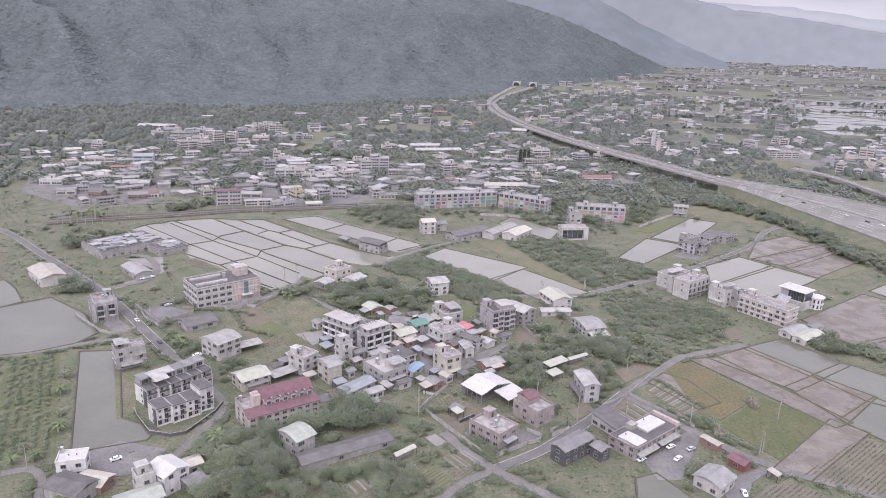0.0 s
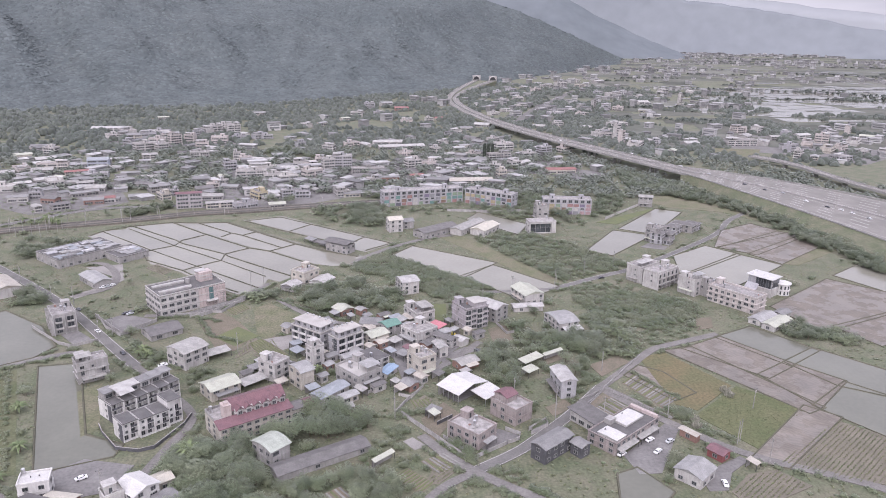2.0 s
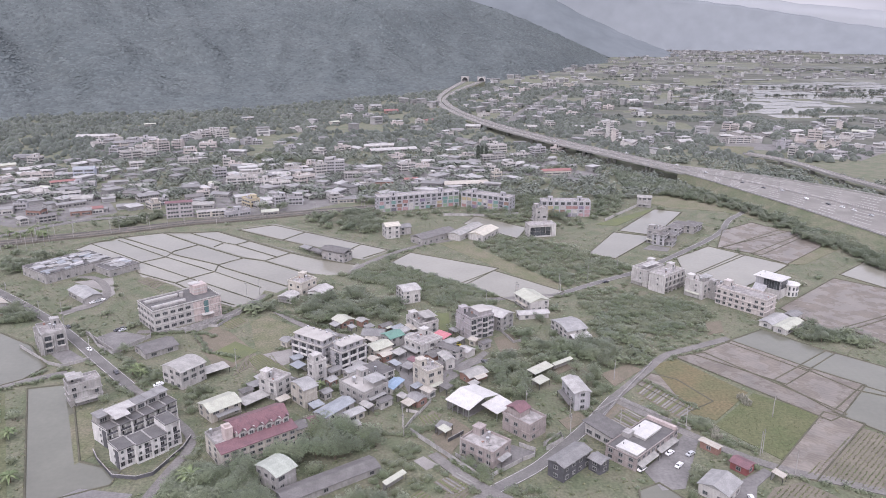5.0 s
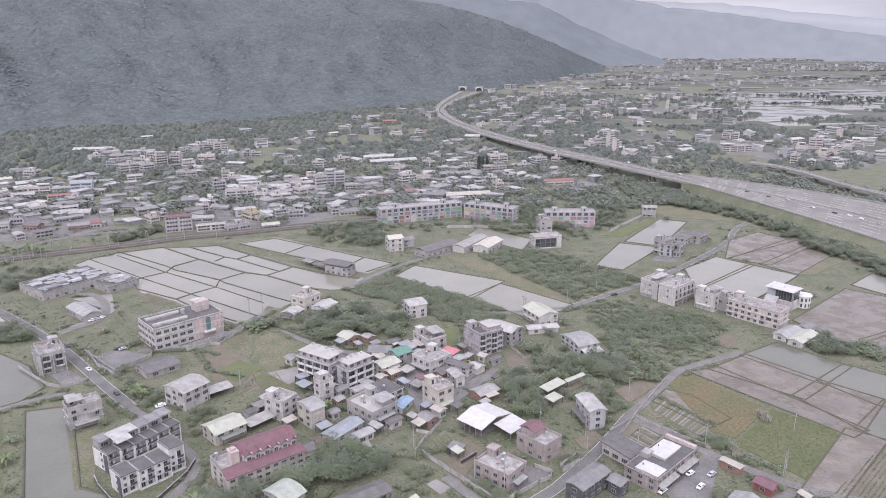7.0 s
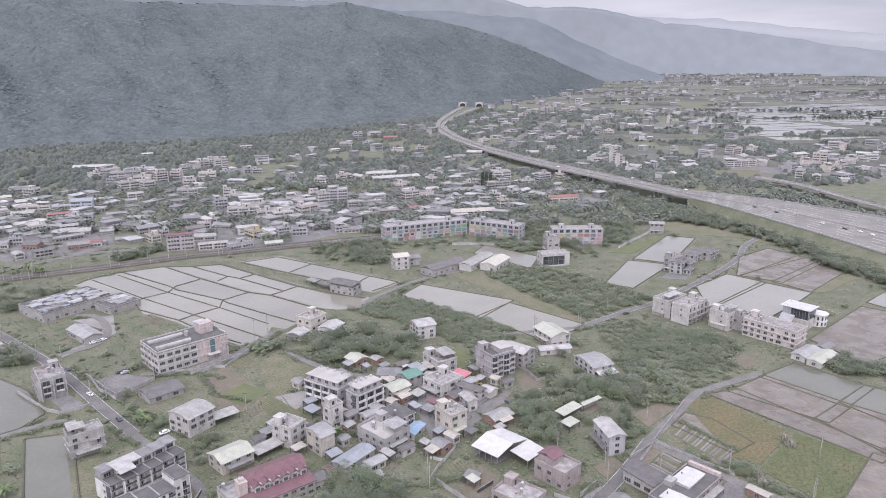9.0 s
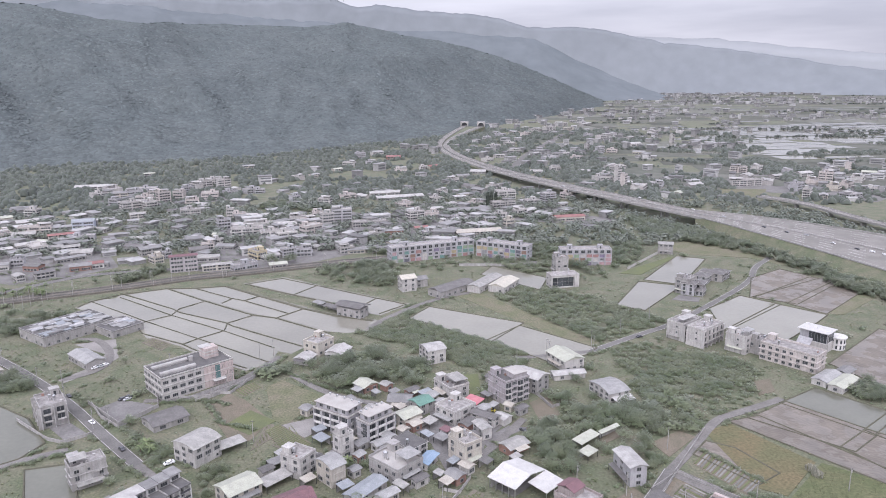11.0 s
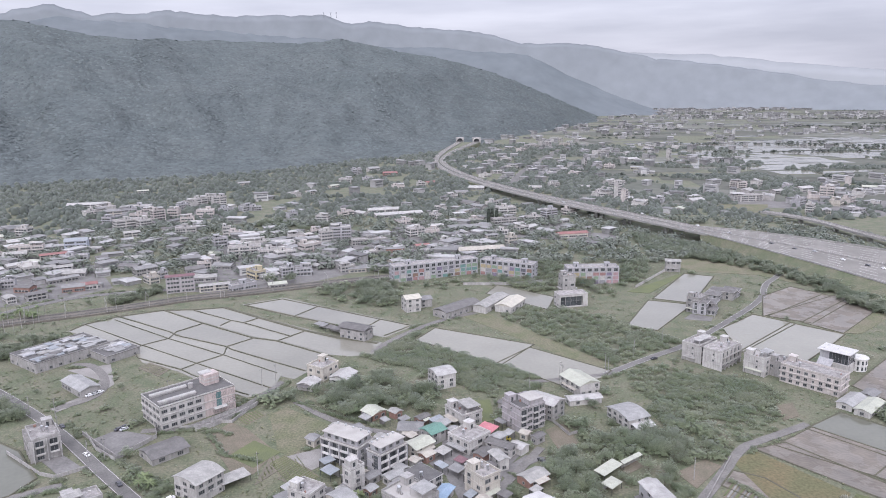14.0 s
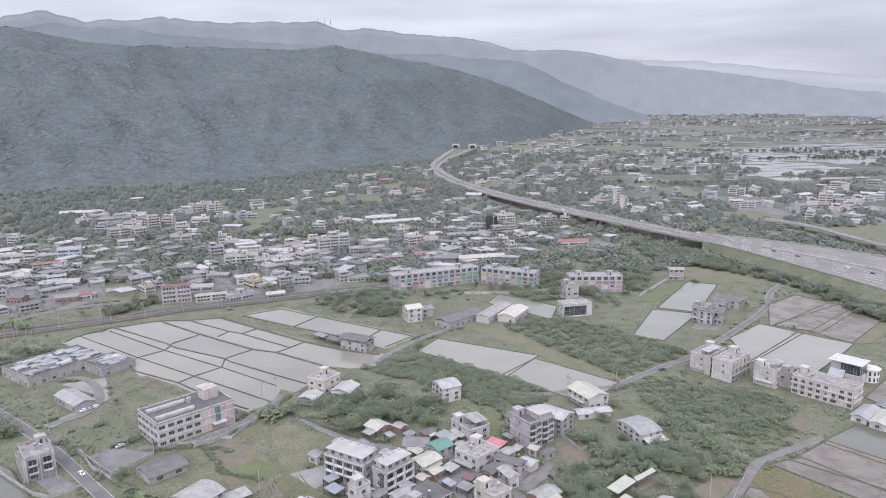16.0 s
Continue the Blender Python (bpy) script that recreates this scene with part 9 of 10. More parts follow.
HEDGES.append([(-4.8, 249.7), (7.5, 245.7), (20.7, 254.3)])
HEDGES.append([(-28.3, 254.7), (-17.1, 247.5)])
reed_clump(129.8, 261.0)
reed_clump(110.4, 243.7)
reed_clump(129.7, 264.8)
reed_clump(109.7, 239.6)
# slim palms by the railway
slim_palm(-220.5, 462.1, 9)
slim_palm(-225.4, 476.9, 12)
slim_palm(-215.7, 471.0, 11)
slim_palm(-217.8, 480.1, 10)
slim_palm(-209.7, 472.3, 9)
slim_palm(-210.5, 480.3, 10)
slim_palm(-214.3, 459.6, 10)
slim_palm(-220.3, 490.7, 9)
slim_palm(-229.4, 469.6, 11)
slim_palm(-229.2, 460.2, 12)
slim_palm(-212.5, 493.0, 9)
# plots by the crossroads
mulch_beds([(6.5, 212.3), (10.8, 216.7), (19.0, 208.8), (14.6, 203.5)], "green")
mulch_beds([(15.0, 220.1), (22.3, 224.9), (28.6, 218.2), (20.4, 213.0)])
mulch_beds([(11.2, 258.7), (17.8, 259.9), (20.7, 254.2), (14.2, 249.8)], "green")
mulch_beds([(-13.2, 203.9), (-8.6, 207.5), (-4.7, 202.7), (-9.5, 198.7)])
openshed(3.5, 219.3, 8.6, 1.7, 1.2, 45, roof='sagepale')
openshed(19.8, 247.9, 4.8, 4.6, 1.3, 60, roof='grey')
field("concrete", [(-17.2, 214.8), (0.3, 227.4), (-2.4, 231.0), (-19.6, 218.4)])
field("gravel", [(9.0, 231.5), (12.5, 234.2), (17.5, 228.6), (13.1, 225.9)])
garden_wall([(8.6, 248.4), (23.8, 228.3), (30.1, 220.5)], 1.6, "raw")
garden_wall([(6.6, 249.4), (9.4, 256.1), (12.4, 261.4)], 1.2, "raw")
longshed(58.9, 480.4, 21.3, 10.4, 4.0, 57, roof='cream')
longshed(48.1, 484.8, 29.9, 8.4, 4.0, 55, roof='pale')
longshed(26.7, 475.9, 29.2, 10.6, 4.0, 42, roof='slate')
road(4.6, [(-152.7, 361.2), (-146.6, 364.8), (-140.7, 370.7), (-139.0, 382.1), (-146.1, 398.6), (-157.3, 412.1), (-165.8, 410.9)])
pavilion(-30.4, 436.9, 15.3, 8, 6.5, -33)
openshed(-42.7, 446.1, 9.6, 4, 2.6, -41, roof="slate")
openshed(-50.1, 453.8, 7.9, 4, 2.4, -42, roof="grey")
# bunds between the paddies
bund(2.2, [(-146.3, 496.9), (-120.8, 472.9), (-101.8, 456.2), (-84.2, 441.5), (-71.7, 435.8), (-52.7, 419.7), (-40.8, 409.8)])
bund(1.5, [(-169.1, 487.3), (-131.9, 456.5), (-125.6, 449.4), (-96.5, 429.9), (-92.0, 424.5), (-67.3, 404.3), (-52.7, 392.8)])
bund(0.8, [(-169.2, 481.1), (-129.5, 445.3), (-95.4, 417.7), (-65.5, 391.3)])
bund(0.8, [(-183.2, 474.4), (-140.2, 436.1), (-105.8, 407.4), (-65.6, 373.8)])
bund(1.0, [(-116.9, 469.4), (-128.2, 456.1), (-129.5, 445.3), (-140.2, 436.1), (-143.0, 429.8)])
bund(1.0, [(-84.5, 441.6), (-95.9, 429.9), (-95.4, 417.7), (-105.8, 407.4), (-111.3, 400.1)])
bund(0.8, [(-128.4, 495.0), (-102.4, 473.0), (-94.5, 468.1), (-65.4, 442.3)])
bund(0.9, [(-102.4, 473.0), (-106.5, 464.4)])
bund(1.0, [(-87.1, 476.5), (-94.5, 468.1)])
bund(1.0, [(-58.3, 450.7), (-65.4, 442.3), (-71.4, 435.8)])
bund(1.6, [(-186.8, 464.1), (-183.2, 474.4), (-170.4, 486.4), (-146.3, 496.9), (-128.0, 496.1), (-111.4, 498.8)])
bund(4.0, [(-111.4, 498.8), (-87.1, 476.5), (-58.3, 450.7), (-39.6, 436.9), (-19.3, 427.0)])
bund(1.4, [(-143.6, 430.7), (-136.0, 417.3), (-111.3, 400.1), (-91.3, 380.1), (-74.3, 367.4)])
bund(1.4, [(-100.0, 502.2), (-78.8, 513.1), (-55.3, 495.1), (-18.0, 466.1), (-0.9, 453.3), (-15.8, 438.0)])
bund(1.0, [(-55.3, 495.1), (-67.1, 477.5)])
bund(1.0, [(-18.0, 466.1), (-24.2, 455.7)])
bund(2.6, [(-100.0, 502.2), (-67.0, 476.5), (-40.7, 457.5), (-24.3, 443.4)])
longshed(175.4, 333.0, 14.5, 6.0, 2.6, 36, roof="silver")
longshed(179.2, 327.0, 16.0, 6.0, 2.6, 37, roof="sagepale")
longshed(187.2, 338.4, 8.0, 5.0, 2.6, 36, roof="grey")
car(1.4, 307.9, 29, "white")
car(-85.2, 286.2, 42, "white")
car(39.2, 299.1, -62, "dark")
car(-116.7, 338.4, 45, "silver")

# small lean-tos and sheds that fill the village yards
px, py = in_ring(VILLAGE, 900)
lots = []
r = random.Random(12)
for x, y in zip(px, py):
    w, d = r.uniform(3.0, 6.5), r.uniform(2.5, 4.5)
    xs, ys = np.array([x, x - w / 2, x + w / 2, x, x]), np.array([y, y, y, y - d / 2, y + d / 2])
    if free_of(xs, ys, [k for k in KEEP_OUT if abs(k[0][0] - x) < 40 and abs(k[0][1] - y) < 40 and k not in YARDS]).all() and len(lots) < 80:
        lots.append((x, y))
        ang = r.choice((40, 44, 48, -48))
        if r.random() < 0.55:
            openshed(x, y, w, d, 2.5, ang, r.choice(("pale", "grey", "slate", "tan", "grey", "maroon", "bluegrey", "silver")))
        else:
            gablehouse(x, y, w, d, 2.9, ang, r.choice(("white", "grey", "brick", "cream", "raw")), r.choice(("grey", "slate", "pale", "silver", "slate", "tan")))


# ---- expressway ----
def viaduct(line, width, label, ramp=False):
    """A deck along (x, y, height, half the gap between the carriageways): piers where it is high, a bank where it is low."""
    pts4 = smooth_line(line, 2)
    pts, high, gap = [p[:2] for p in pts4], [p[2] for p in pts4], [p[3] for p in pts4]
    ob = new("expressway" if not ramp else "slip_road")
    tagged(ob, label, "viaduct", "", "structure")

    def plus(values, k):
        return [v + k for v in values]

    for side in ((-1, 1) if not ramp else (0,)):
        lo, hi = ([-width / 2] * len(pts), [width / 2] * len(pts)) if ramp else ((gap, plus(gap, width)) if side > 0 else ([-g - width for g in gap], [-g for g in gap]))
        bm = bmesh.new()
        ribbon(bm, pts, lo, hi, high, 1.1)
        deck = part("deck", bm, M_CONC, ob)
        bm = bmesh.new()
        ribbon(bm, pts, plus(lo, 0.5), plus(hi, -0.5), plus(high, 0.05))
        part("carriageway", bm, M_CARRIAGE, deck)
        for edge in (plus(lo, 0.15), plus(hi, -0.15)):
            bm = bmesh.new()
            ribbon(bm, pts, plus(edge, -0.15), plus(edge, 0.15), plus(high, 0.8), 0.8)
            part("barrier", bm, WALL["grey"], deck)
        for u in (plus(lo, 0.9), plus(hi, -0.9), [(a + b) / 2 for a, b in zip(lo, hi)]):
            bm = bmesh.new()
            ribbon(bm, pts, plus(u, -0.12), plus(u, 0.12), plus(high, 0.07))
            part("edge_line", bm, M_LINE, deck)
    low = [i for i, h in enumerate(high) if h < 5.0 or pts[i][1] > 1300]
    if low and not ramp:
        # grassy bank under the part near the tunnels
        run = pts[low[0]:low[-1] + 1]
        wide = [gap[i] + width + 3.0 for i in low]
        bm = bmesh.new()
        ribbon(bm, run, [-w for w in wide], wide, [high[i] - 0.8 for i in low], 12.0)
        part("bank", bm, M_GROUND, ob, "grassy bank under the road")
    span = 0.0
    for i in range(1, len(pts)):
        p, q = Vector(pts[i - 1]), Vector(pts[i])
        span += (q - p).length
        if span > 38 and high[i] > 4.5 and q.y < 1200:
            span = 0.0
            ang = math.degrees(math.atan2(q.y - p.y, q.x - p.x))
            bm = bmesh.new()
            w = width * (0.5 if ramp else 1.0)
            box(bm, -1.2, 1.2, -w * 0.45, -w * 0.45 + 2.2, -0.3, high[i] - 2.1)
            box(bm, -1.2, 1.2, w * 0.45 - 2.2, w * 0.45, -0.3, high[i] - 2.1)
            box(bm, -1.4, 1.4, -w * 0.8, w * 0.8, high[i] - 2.1, high[i] - 1.11)
            pier = part("pier", bm, M_CONC, ob)
            pier.matrix_basis = pose(q.x, q.y, 0, 0, 0, ang)
    KEEP_OUT.append(offset_line(pts, plus(gap, width + 2)) + offset_line(pts, [-g - width - 2 for g in gap])[::-1])
    return pts, high, gap


EXP_PTS, EXP_HIGH, EXP_GAP = viaduct([p for p in EXPRESSWAY if p[1] > 625], 10.0, "elevated concrete expressway with two carriageways")
viaduct([(*p, 5.0, 0.0) for p in RAMP], 9.0, "curving concrete slip road beside the expressway", True)


def tunnel_portal(x, y, z, ang):
    """A concrete headwall round an arch closed by a dark sheet."""
    ob = new("tunnel_portal")
    ob.matrix_world = pose(x, y, z, 0, 0, ang)
    tagged(ob, "pale concrete tunnel portal with a dark arched mouth", "tunnel", "tunnel portals")
    n = 14
    arch = [(6.0 * math.cos(math.pi * i / n), 1.0 + 6.5 * math.sin(math.pi * i / n)) for i in range(n + 1)]
    rim = [(7.3 * math.cos(math.pi * i / n), 1.0 + 8.0 * math.sin(math.pi * i / n)) for i in range(n + 1)]
    bm = bmesh.new()
    for y0 in (-6.0, 0.0):
        for ring in (arch, rim):
            for px, pz in ring:
                bm.verts.new((px, y0, pz))
    bm.verts.ensure_lookup_table()
    vs, k = list(bm.verts), n + 1
    for i in range(n):
        bm.faces.new((vs[i], vs[i + 1], vs[k + i + 1], vs[k + i]))
        bm.faces.new((vs[i], vs[2 * k + i], vs[2 * k + i + 1], vs[i + 1]))
        bm.faces.new((vs[k + i], vs[k + i + 1], vs[3 * k + i + 1], vs[3 * k + i]))
    bmesh.ops.recalc_face_normals(bm, faces=bm.faces[:])
    part("lining", bm, WALL["white"], ob)
    # flat charcoal sheet in the arch stands for the tunnel's inner shade
    bm = bmesh.new()
    bm.faces.new([bm.verts.new((px, -1.0, pz)) for px, pz in arch])
    part("mouth", bm, WALL["dark"], ob, "dark sheet for the shade inside the tunnel")
    bm = bmesh.new()
    box(bm, -8.5, 8.5, 0.0, 1.2, -2.0, 9.6)
    part("headwall", bm, WALL["raw"], ob)


for d in (-18.0, 18.0):
    tunnel_portal(161.0 + d * 0.92, 1599.0 + 0.6 - d * 0.38, 10.5, -6)

# the road widens to a plaza on an earth bank where it passes the fields
north, south = smooth_line(PLAZA_NORTH, 2), smooth_line(PLAZA_SOUTH, 2)


def between(k):
    """A line on the plan, a fraction k of the way from the south edge to the north edge."""
    return [(a[0] + (b[0] - a[0]) * k, a[1] + (b[1] - a[1]) * k) for a, b in zip(south, north)]


plaza = tagged(new("toll_plaza"), "broad pale concrete plaza with many lane lines", "road", "", "structure")
bm = bmesh.new()
rows = [[bm.verts.new((x, y, z)) for x, y in line] for line, z in ((between(-0.28), -0.3), (between(0), 8.40), (between(1), 8.40), (between(1.28), -0.3))]
for a, b in zip(rows, rows[1:]):
    for i in range(len(a) - 1):
        bm.faces.new((a[i], a[i + 1], b[i + 1], b[i]))
bmesh.ops.recalc_face_normals(bm, faces=bm.faces[:])
part("bank", bm, M_GROUND, plaza, "grassy earth bank")
bm = bmesh.new()
rows = [[bm.verts.new((x, y, 8.72)) for x, y in line] for line in (between(0.02), between(0.25), between(0.5), between(0.75), between(0.98))]
for a, b in zip(rows, rows[1:]):
    for i in range(len(a) - 1):
        bm.faces.new((a[i], a[i + 1], b[i + 1], b[i]))
bmesh.ops.recalc_face_normals(bm, faces=bm.faces[:])
part("carriageway", bm, M_CARRIAGE, plaza)
for k in (0.06, 0.45, 0.55, 0.94):
    bm = bmesh.new()
    ribbon(bm, between(k), -0.12, 0.12, 8.75)
    part("edge_line", bm, M_LINE, plaza)
for k in (0.0, 0.5, 1.0):
    bm = bmesh.new()
    ribbon(bm, between(k), -0.25, 0.25, 9.5, 0.85)
    part("barrier", bm, WALL["grey"], plaza)
for k in (0.14, 0.22, 0.30, 0.38, 0.62, 0.70, 0.78, 0.86):
    line = between(k)
    for i in range(4, len(line) - 1, 2):
        bm = bmesh.new()
        ribbon(bm, [line[i], line[i + 1]], -0.25, 0.25, 8.76)
        part("lane_dash", bm, M_LINE, plaza)
line = between(0.5)
bm = bmesh.new()
box(bm, -0.5, 0.5, -0.12, 0.12, 0, 1.5)
post_mesh = mesh_of("marker_post", bm, WALL["white"])
for a, b in zip(line[9:], line[10:]):
    for k in range(8):
        again("marker_post", post_mesh, plaza, pose(a[0] + (b[0] - a[0]) * k / 8 + 1.2, a[1] + (b[1] - a[1]) * k / 8, 8.7, 0, 0, 40))
KEEP_OUT.append(between(-0.2) + between(1.2)[::-1])

# lamps beside the carriageways
bm = bmesh.new()
tube(bm, 0, 0, 0, 10.0, 0.14, 0.08, 6)
LAMP_SHAFT = mesh_of("shaft", bm, M_WOOD)
bm = bmesh.new()
box(bm, -1.9, 1.9, -0.05, 0.05, 9.9, 10.0)
LAMP_ARM = mesh_of("arm", bm, M_WOOD)
bm = bmesh.new()
box(bm, -0.45, 0.45, -0.15, 0.15, 9.75, 9.9)
LAMP_HEAD = mesh_of("lamp_head", bm, WALL["grey"])
line = [p[:2] for p in smooth_line(EXPRESSWAY, 2)]
walked = 0.0
for a, b in zip(line, line[1:]):
    walked += math.hypot(b[0] - a[0], b[1] - a[1])
    if walked > 42 and a[1] < 800:
        walked = 0.0
        ob = new("street_lamp")
        ob.matrix_world = pose(a[0], a[1], 8.6 if a[1] > 640 else 8.72, 0, 0, math.degrees(math.atan2(b[1] - a[1], b[0] - a[0])) + 90)
        tagged(ob, "slim grey two-armed lamp on the expressway", "street lamp", "street lamps")
        again("shaft", LAMP_SHAFT, ob, Matrix())
        arm = again("arm", LAMP_ARM, ob, Matrix())
        for u in (-1.8, 1.8):
            again("lamp_head", LAMP_HEAD, arm, pose(u, 0, 0))

# dark belt of trees along the foot of the bank, and along the railway
px, py = in_ring(BELT, 620)
qx, qy = in_ring(RAIL_TREES, 40)
px, py = np.concatenate([px, qx]), np.concatenate([py, qy])
sc = rng.uniform(3.4, 7.2, len(px))
bv, bf = crown_arrays(99, 330, 9, 0.8, 0.062, lift=1.6)
v, f = scatter(bv + (0, 0, 0.42), bf, np.stack([px, py, np.zeros(len(px))], 1), np.stack([sc, sc, sc], 1), rng.uniform(0, 6.28, len(px)))
joined("tree_belt", v, f, M_LEAF, "stuff", "dense belt of dark trees along the bank", "trees", round_from=np.stack([px, py, sc * 0.1], 1))

# paved ground between the houses of the town
for k, ring in enumerate(PAVED):
    bm = bmesh.new()
    prism(bm, ccw(ring), -0.2, 0.03 + 0.004 * k)
    tagged(new("pavement", mesh_of("pavement", bm, FIELD["concrete"])), "worn grey paved ground between town houses", "pavement", "", "structure")

# railway bank at the edge of town
pts = smooth_line(RAIL, 2)
bm = bmesh.new()
ribbon(bm, pts, -5.8, 5.8, 1.1, 1.4)
rail = tagged(new("railway_bank", mesh_of("railway_bank", bm, mat("ballast", (0.150, 0.136, 0.118), (0.112, 0.104, 0.090), 0.12, 0.95, fine=1.2, vary=0.3))), "low brown railway bank along the paddies", "railway", "", "structure")
for d in (-3.9, -2.4, 2.4, 3.9):
    bm = bmesh.new()
    ribbon(bm, pts, d - 0.06, d + 0.06, 1.25, 0.15)
    part("rail", bm, M_RAIL, rail)
for i in range(2, len(pts) - 1, 3):
    bm = bmesh.new()
    ang = math.degrees(math.atan2(pts[i + 1][1] - pts[i][1], pts[i + 1][0] - pts[i][0]))
    tube(bm, 0, -5.6, 1.1, 7.6, 0.13, 0.10, 6)
    tube(bm, 0, 5.6, 1.1, 7.6, 0.13, 0.10, 6)
    box(bm, -0.08, 0.08, -5.6, 5.6, 7.2, 7.36)
    part("catenary_frame", bm, M_WOOD, rail, "grey overhead line frame").matrix_basis = pose(pts[i][0], pts[i][1], 0, 0, 0, ang)
KEEP_OUT.append(offset_line(pts, 8) + offset_line(pts, -8)[::-1])


# ---- trees in the groves ----
spots = []
for n, lo, hi, ring in GROVES:
    px, py = in_ring(ring, n)
    ok = free_of(px, py, KEEP_OUT)
    reach = (lo + hi) * 0.24
    for dx, dy in ((reach, 0), (-reach, 0), (0, reach), (0, -reach)):
        ok &= free_of(px + dx, py + dy, KEEP_OUT)
    spots += [(y, x, rng.uniform(lo, hi), hi > 5.5 and rng.random() < 0.62) for x, y in zip(px[ok], py[ok])]
# single trees and shrubs among the houses and on the open ground
for n, lo, hi, ring in ((260, 1.6, 3.6, VILLAGE), (420, 1.5, 4.5, [(-300, 170), (300, 170), (380, 560), (-320, 560)])):
    px, py = in_ring(ring, n)
    ok = free_of(px, py, KEEP_OUT)
    for dx, dy in ((1, 0), (-1, 0), (0, 1), (0, -1)):
        ok &= free_of(px + dx, py + dy, KEEP_OUT)
    spots += [(y, x, rng.uniform(lo, hi), rng.random() < 0.35) for x, y in zip(px[ok], py[ok])]
for y, x, tall_by, is_tree in sorted(spots):
    (tree if is_tree else bush)(x, y, tall_by)

# orchard rows and crops
M_RICE = mat("crop_blades", (0.106, 0.118, 0.060), (0.136, 0.134, 0.078), 0.06, 0.9, fine=1.2, bump=0, island=0.12, sheen=0.1, through=0.3)
small_v, small_f = crown_arrays(91, 30, 4, 0.8, 0.14, lift=2.2)
small_v = small_v + (0, 0, 0.35)
for kind, ring, run in CROP_ROWS:
    xs, ys = [p[0] for p in ring], [p[1] for p in ring]
    a = Vector(ring[1]) - Vector(ring[0])
    b = Vector(ring[2]) - Vector(ring[1])
    run = Vector(run).normalized() if run else (a if a.length > b.length else b).normalized()
    side = Vector((-run.y, run.x))
    gap, step, size = {"orchard": (3.2, 2.0, (1.1, 1.9)), "rows": (1.35, 0.42, (0.30, 0.55)), "rice": (0.9, 0.9, (0.22, 0.5))}[kind]
    span = (Vector((max(xs), max(ys))) - Vector((min(xs), min(ys)))).length / 2 + 5
    uu, vv = np.meshgrid(np.arange(-span, span, step), np.arange(-span, span, gap))
    uu = uu.ravel() + rng.normal(0, step * 0.2, uu.size)
    vv = vv.ravel() + rng.normal(0, gap * 0.06, vv.size)
    cx, cy = (min(xs) + max(xs)) / 2, (min(ys) + max(ys)) / 2
    px, py = cx + uu * run.x + vv * side.x, cy + uu * run.y + vv * side.y
    if kind == "rice":
        px, py = px + rng.uniform(-0.6, 0.6, len(px)), py + rng.uniform(-0.6, 0.6, len(py))
    ok = inside(px, py, inset(ring, 1.0)) & (rng.random(len(px)) < (0.85 if kind != "rice" else 0.75))
    px, py = px[ok], py[ok]
    if kind == "orchard":
        for x, y in zip(px, py):
            bush(x, y, rng.uniform(*size))
    elif len(px):
        sc = rng.uniform(*size, len(px))
        sv, sf = crown_arrays(97, 7, 1, 0.8, 0.42, lift=3.0)
        v, f = scatter(sv + (0, 0, 0.3), sf, np.stack([px, py, np.full(len(px), 0.06)], 1), sc, rng.uniform(0, 6.28, len(px)))
        joined("crop_plants", v, f, M_RICE if kind == "rice" else M_DRY, "stuff", "rows of low green crop plants", "crops")

# hedges along walls and plots, and green verges beside the lanes
for line in HEDGES:
    for a, b in zip(line, line[1:]):
        n = max(2, int(math.hypot(b[0] - a[0], b[1] - a[1]) / 1.1))
        MORE_BUSHES += [(a[0] + (b[0] - a[0]) * i / n + rng.normal(0, 0.3), a[1] + (b[1] - a[1]) * i / n + rng.normal(0, 0.3), rng.uniform(1.0, 2.0)) for i in range(n)]
for width, line in ROADS:
    if line[0][1] < 520:
        for side in (-1, 1):
            edge = np.array(offset_line(line, side * (width / 2 + 1.5)))
            k = rng.uniform(0, len(edge) - 1.01, len(edge) * 3)
            i = k.astype(int)
            p = edge[i] + (edge[i + 1] - edge[i]) * (k - i)[:, None] + rng.normal(0, 0.5, (len(k), 2))
            ok = free_of(p[:, 0], p[:, 1], KEEP_OUT) & (hash_noise(p[:, 0], p[:, 1], 14, 81) > -0.1)
            MORE_BUSHES += [(x, y, rng.uniform(0.9, 2.2)) for x, y in p[ok]]

# the trees past the first few hundred, joined
mt = np.array(MORE_TREES)
tv, tf = crown_arrays(64, 950, 14, 0.75, 0.040, lift=1.7)
v, f = scatter(tv * (0.9, 0.9, 0.85) + (0, 0, 0.58), tf, np.stack([mt[:, 0], mt[:, 1], np.zeros(len(mt))], 1), mt[:, 2] * rng.uniform(0.9, 1.15, len(mt)), rng.uniform(0, 6.28, len(mt)))
joined("farther_trees", v, f, M_LEAF, "stuff", "groves of broadleaf trees beyond the village", "trees", round_from=np.stack([mt[:, 0], mt[:, 1], mt[:, 2] * 0.25], 1))

# the bushes past the first few hundred, joined
mb = np.array(MORE_BUSHES)
bv, bf = crown_arrays(63, 170, 9, 0.7, 0.083, lift=1.9)
v, f = scatter(bv + (0, 0, 0.33), bf, np.stack([mb[:, 0], mb[:, 1], np.zeros(len(mb))], 1), np.stack([mb[:, 2] * 1.4, mb[:, 2] * 1.4, mb[:, 2] * 0.85], 1), rng.uniform(0, 6.28, len(mb)))
joined("bush_thicket", v, f, M_BUSH, "stuff", "thicket of rounded green bushes", "bushes", round_from=np.stack([mb[:, 0], mb[:, 1], mb[:, 2] * 0.1], 1))

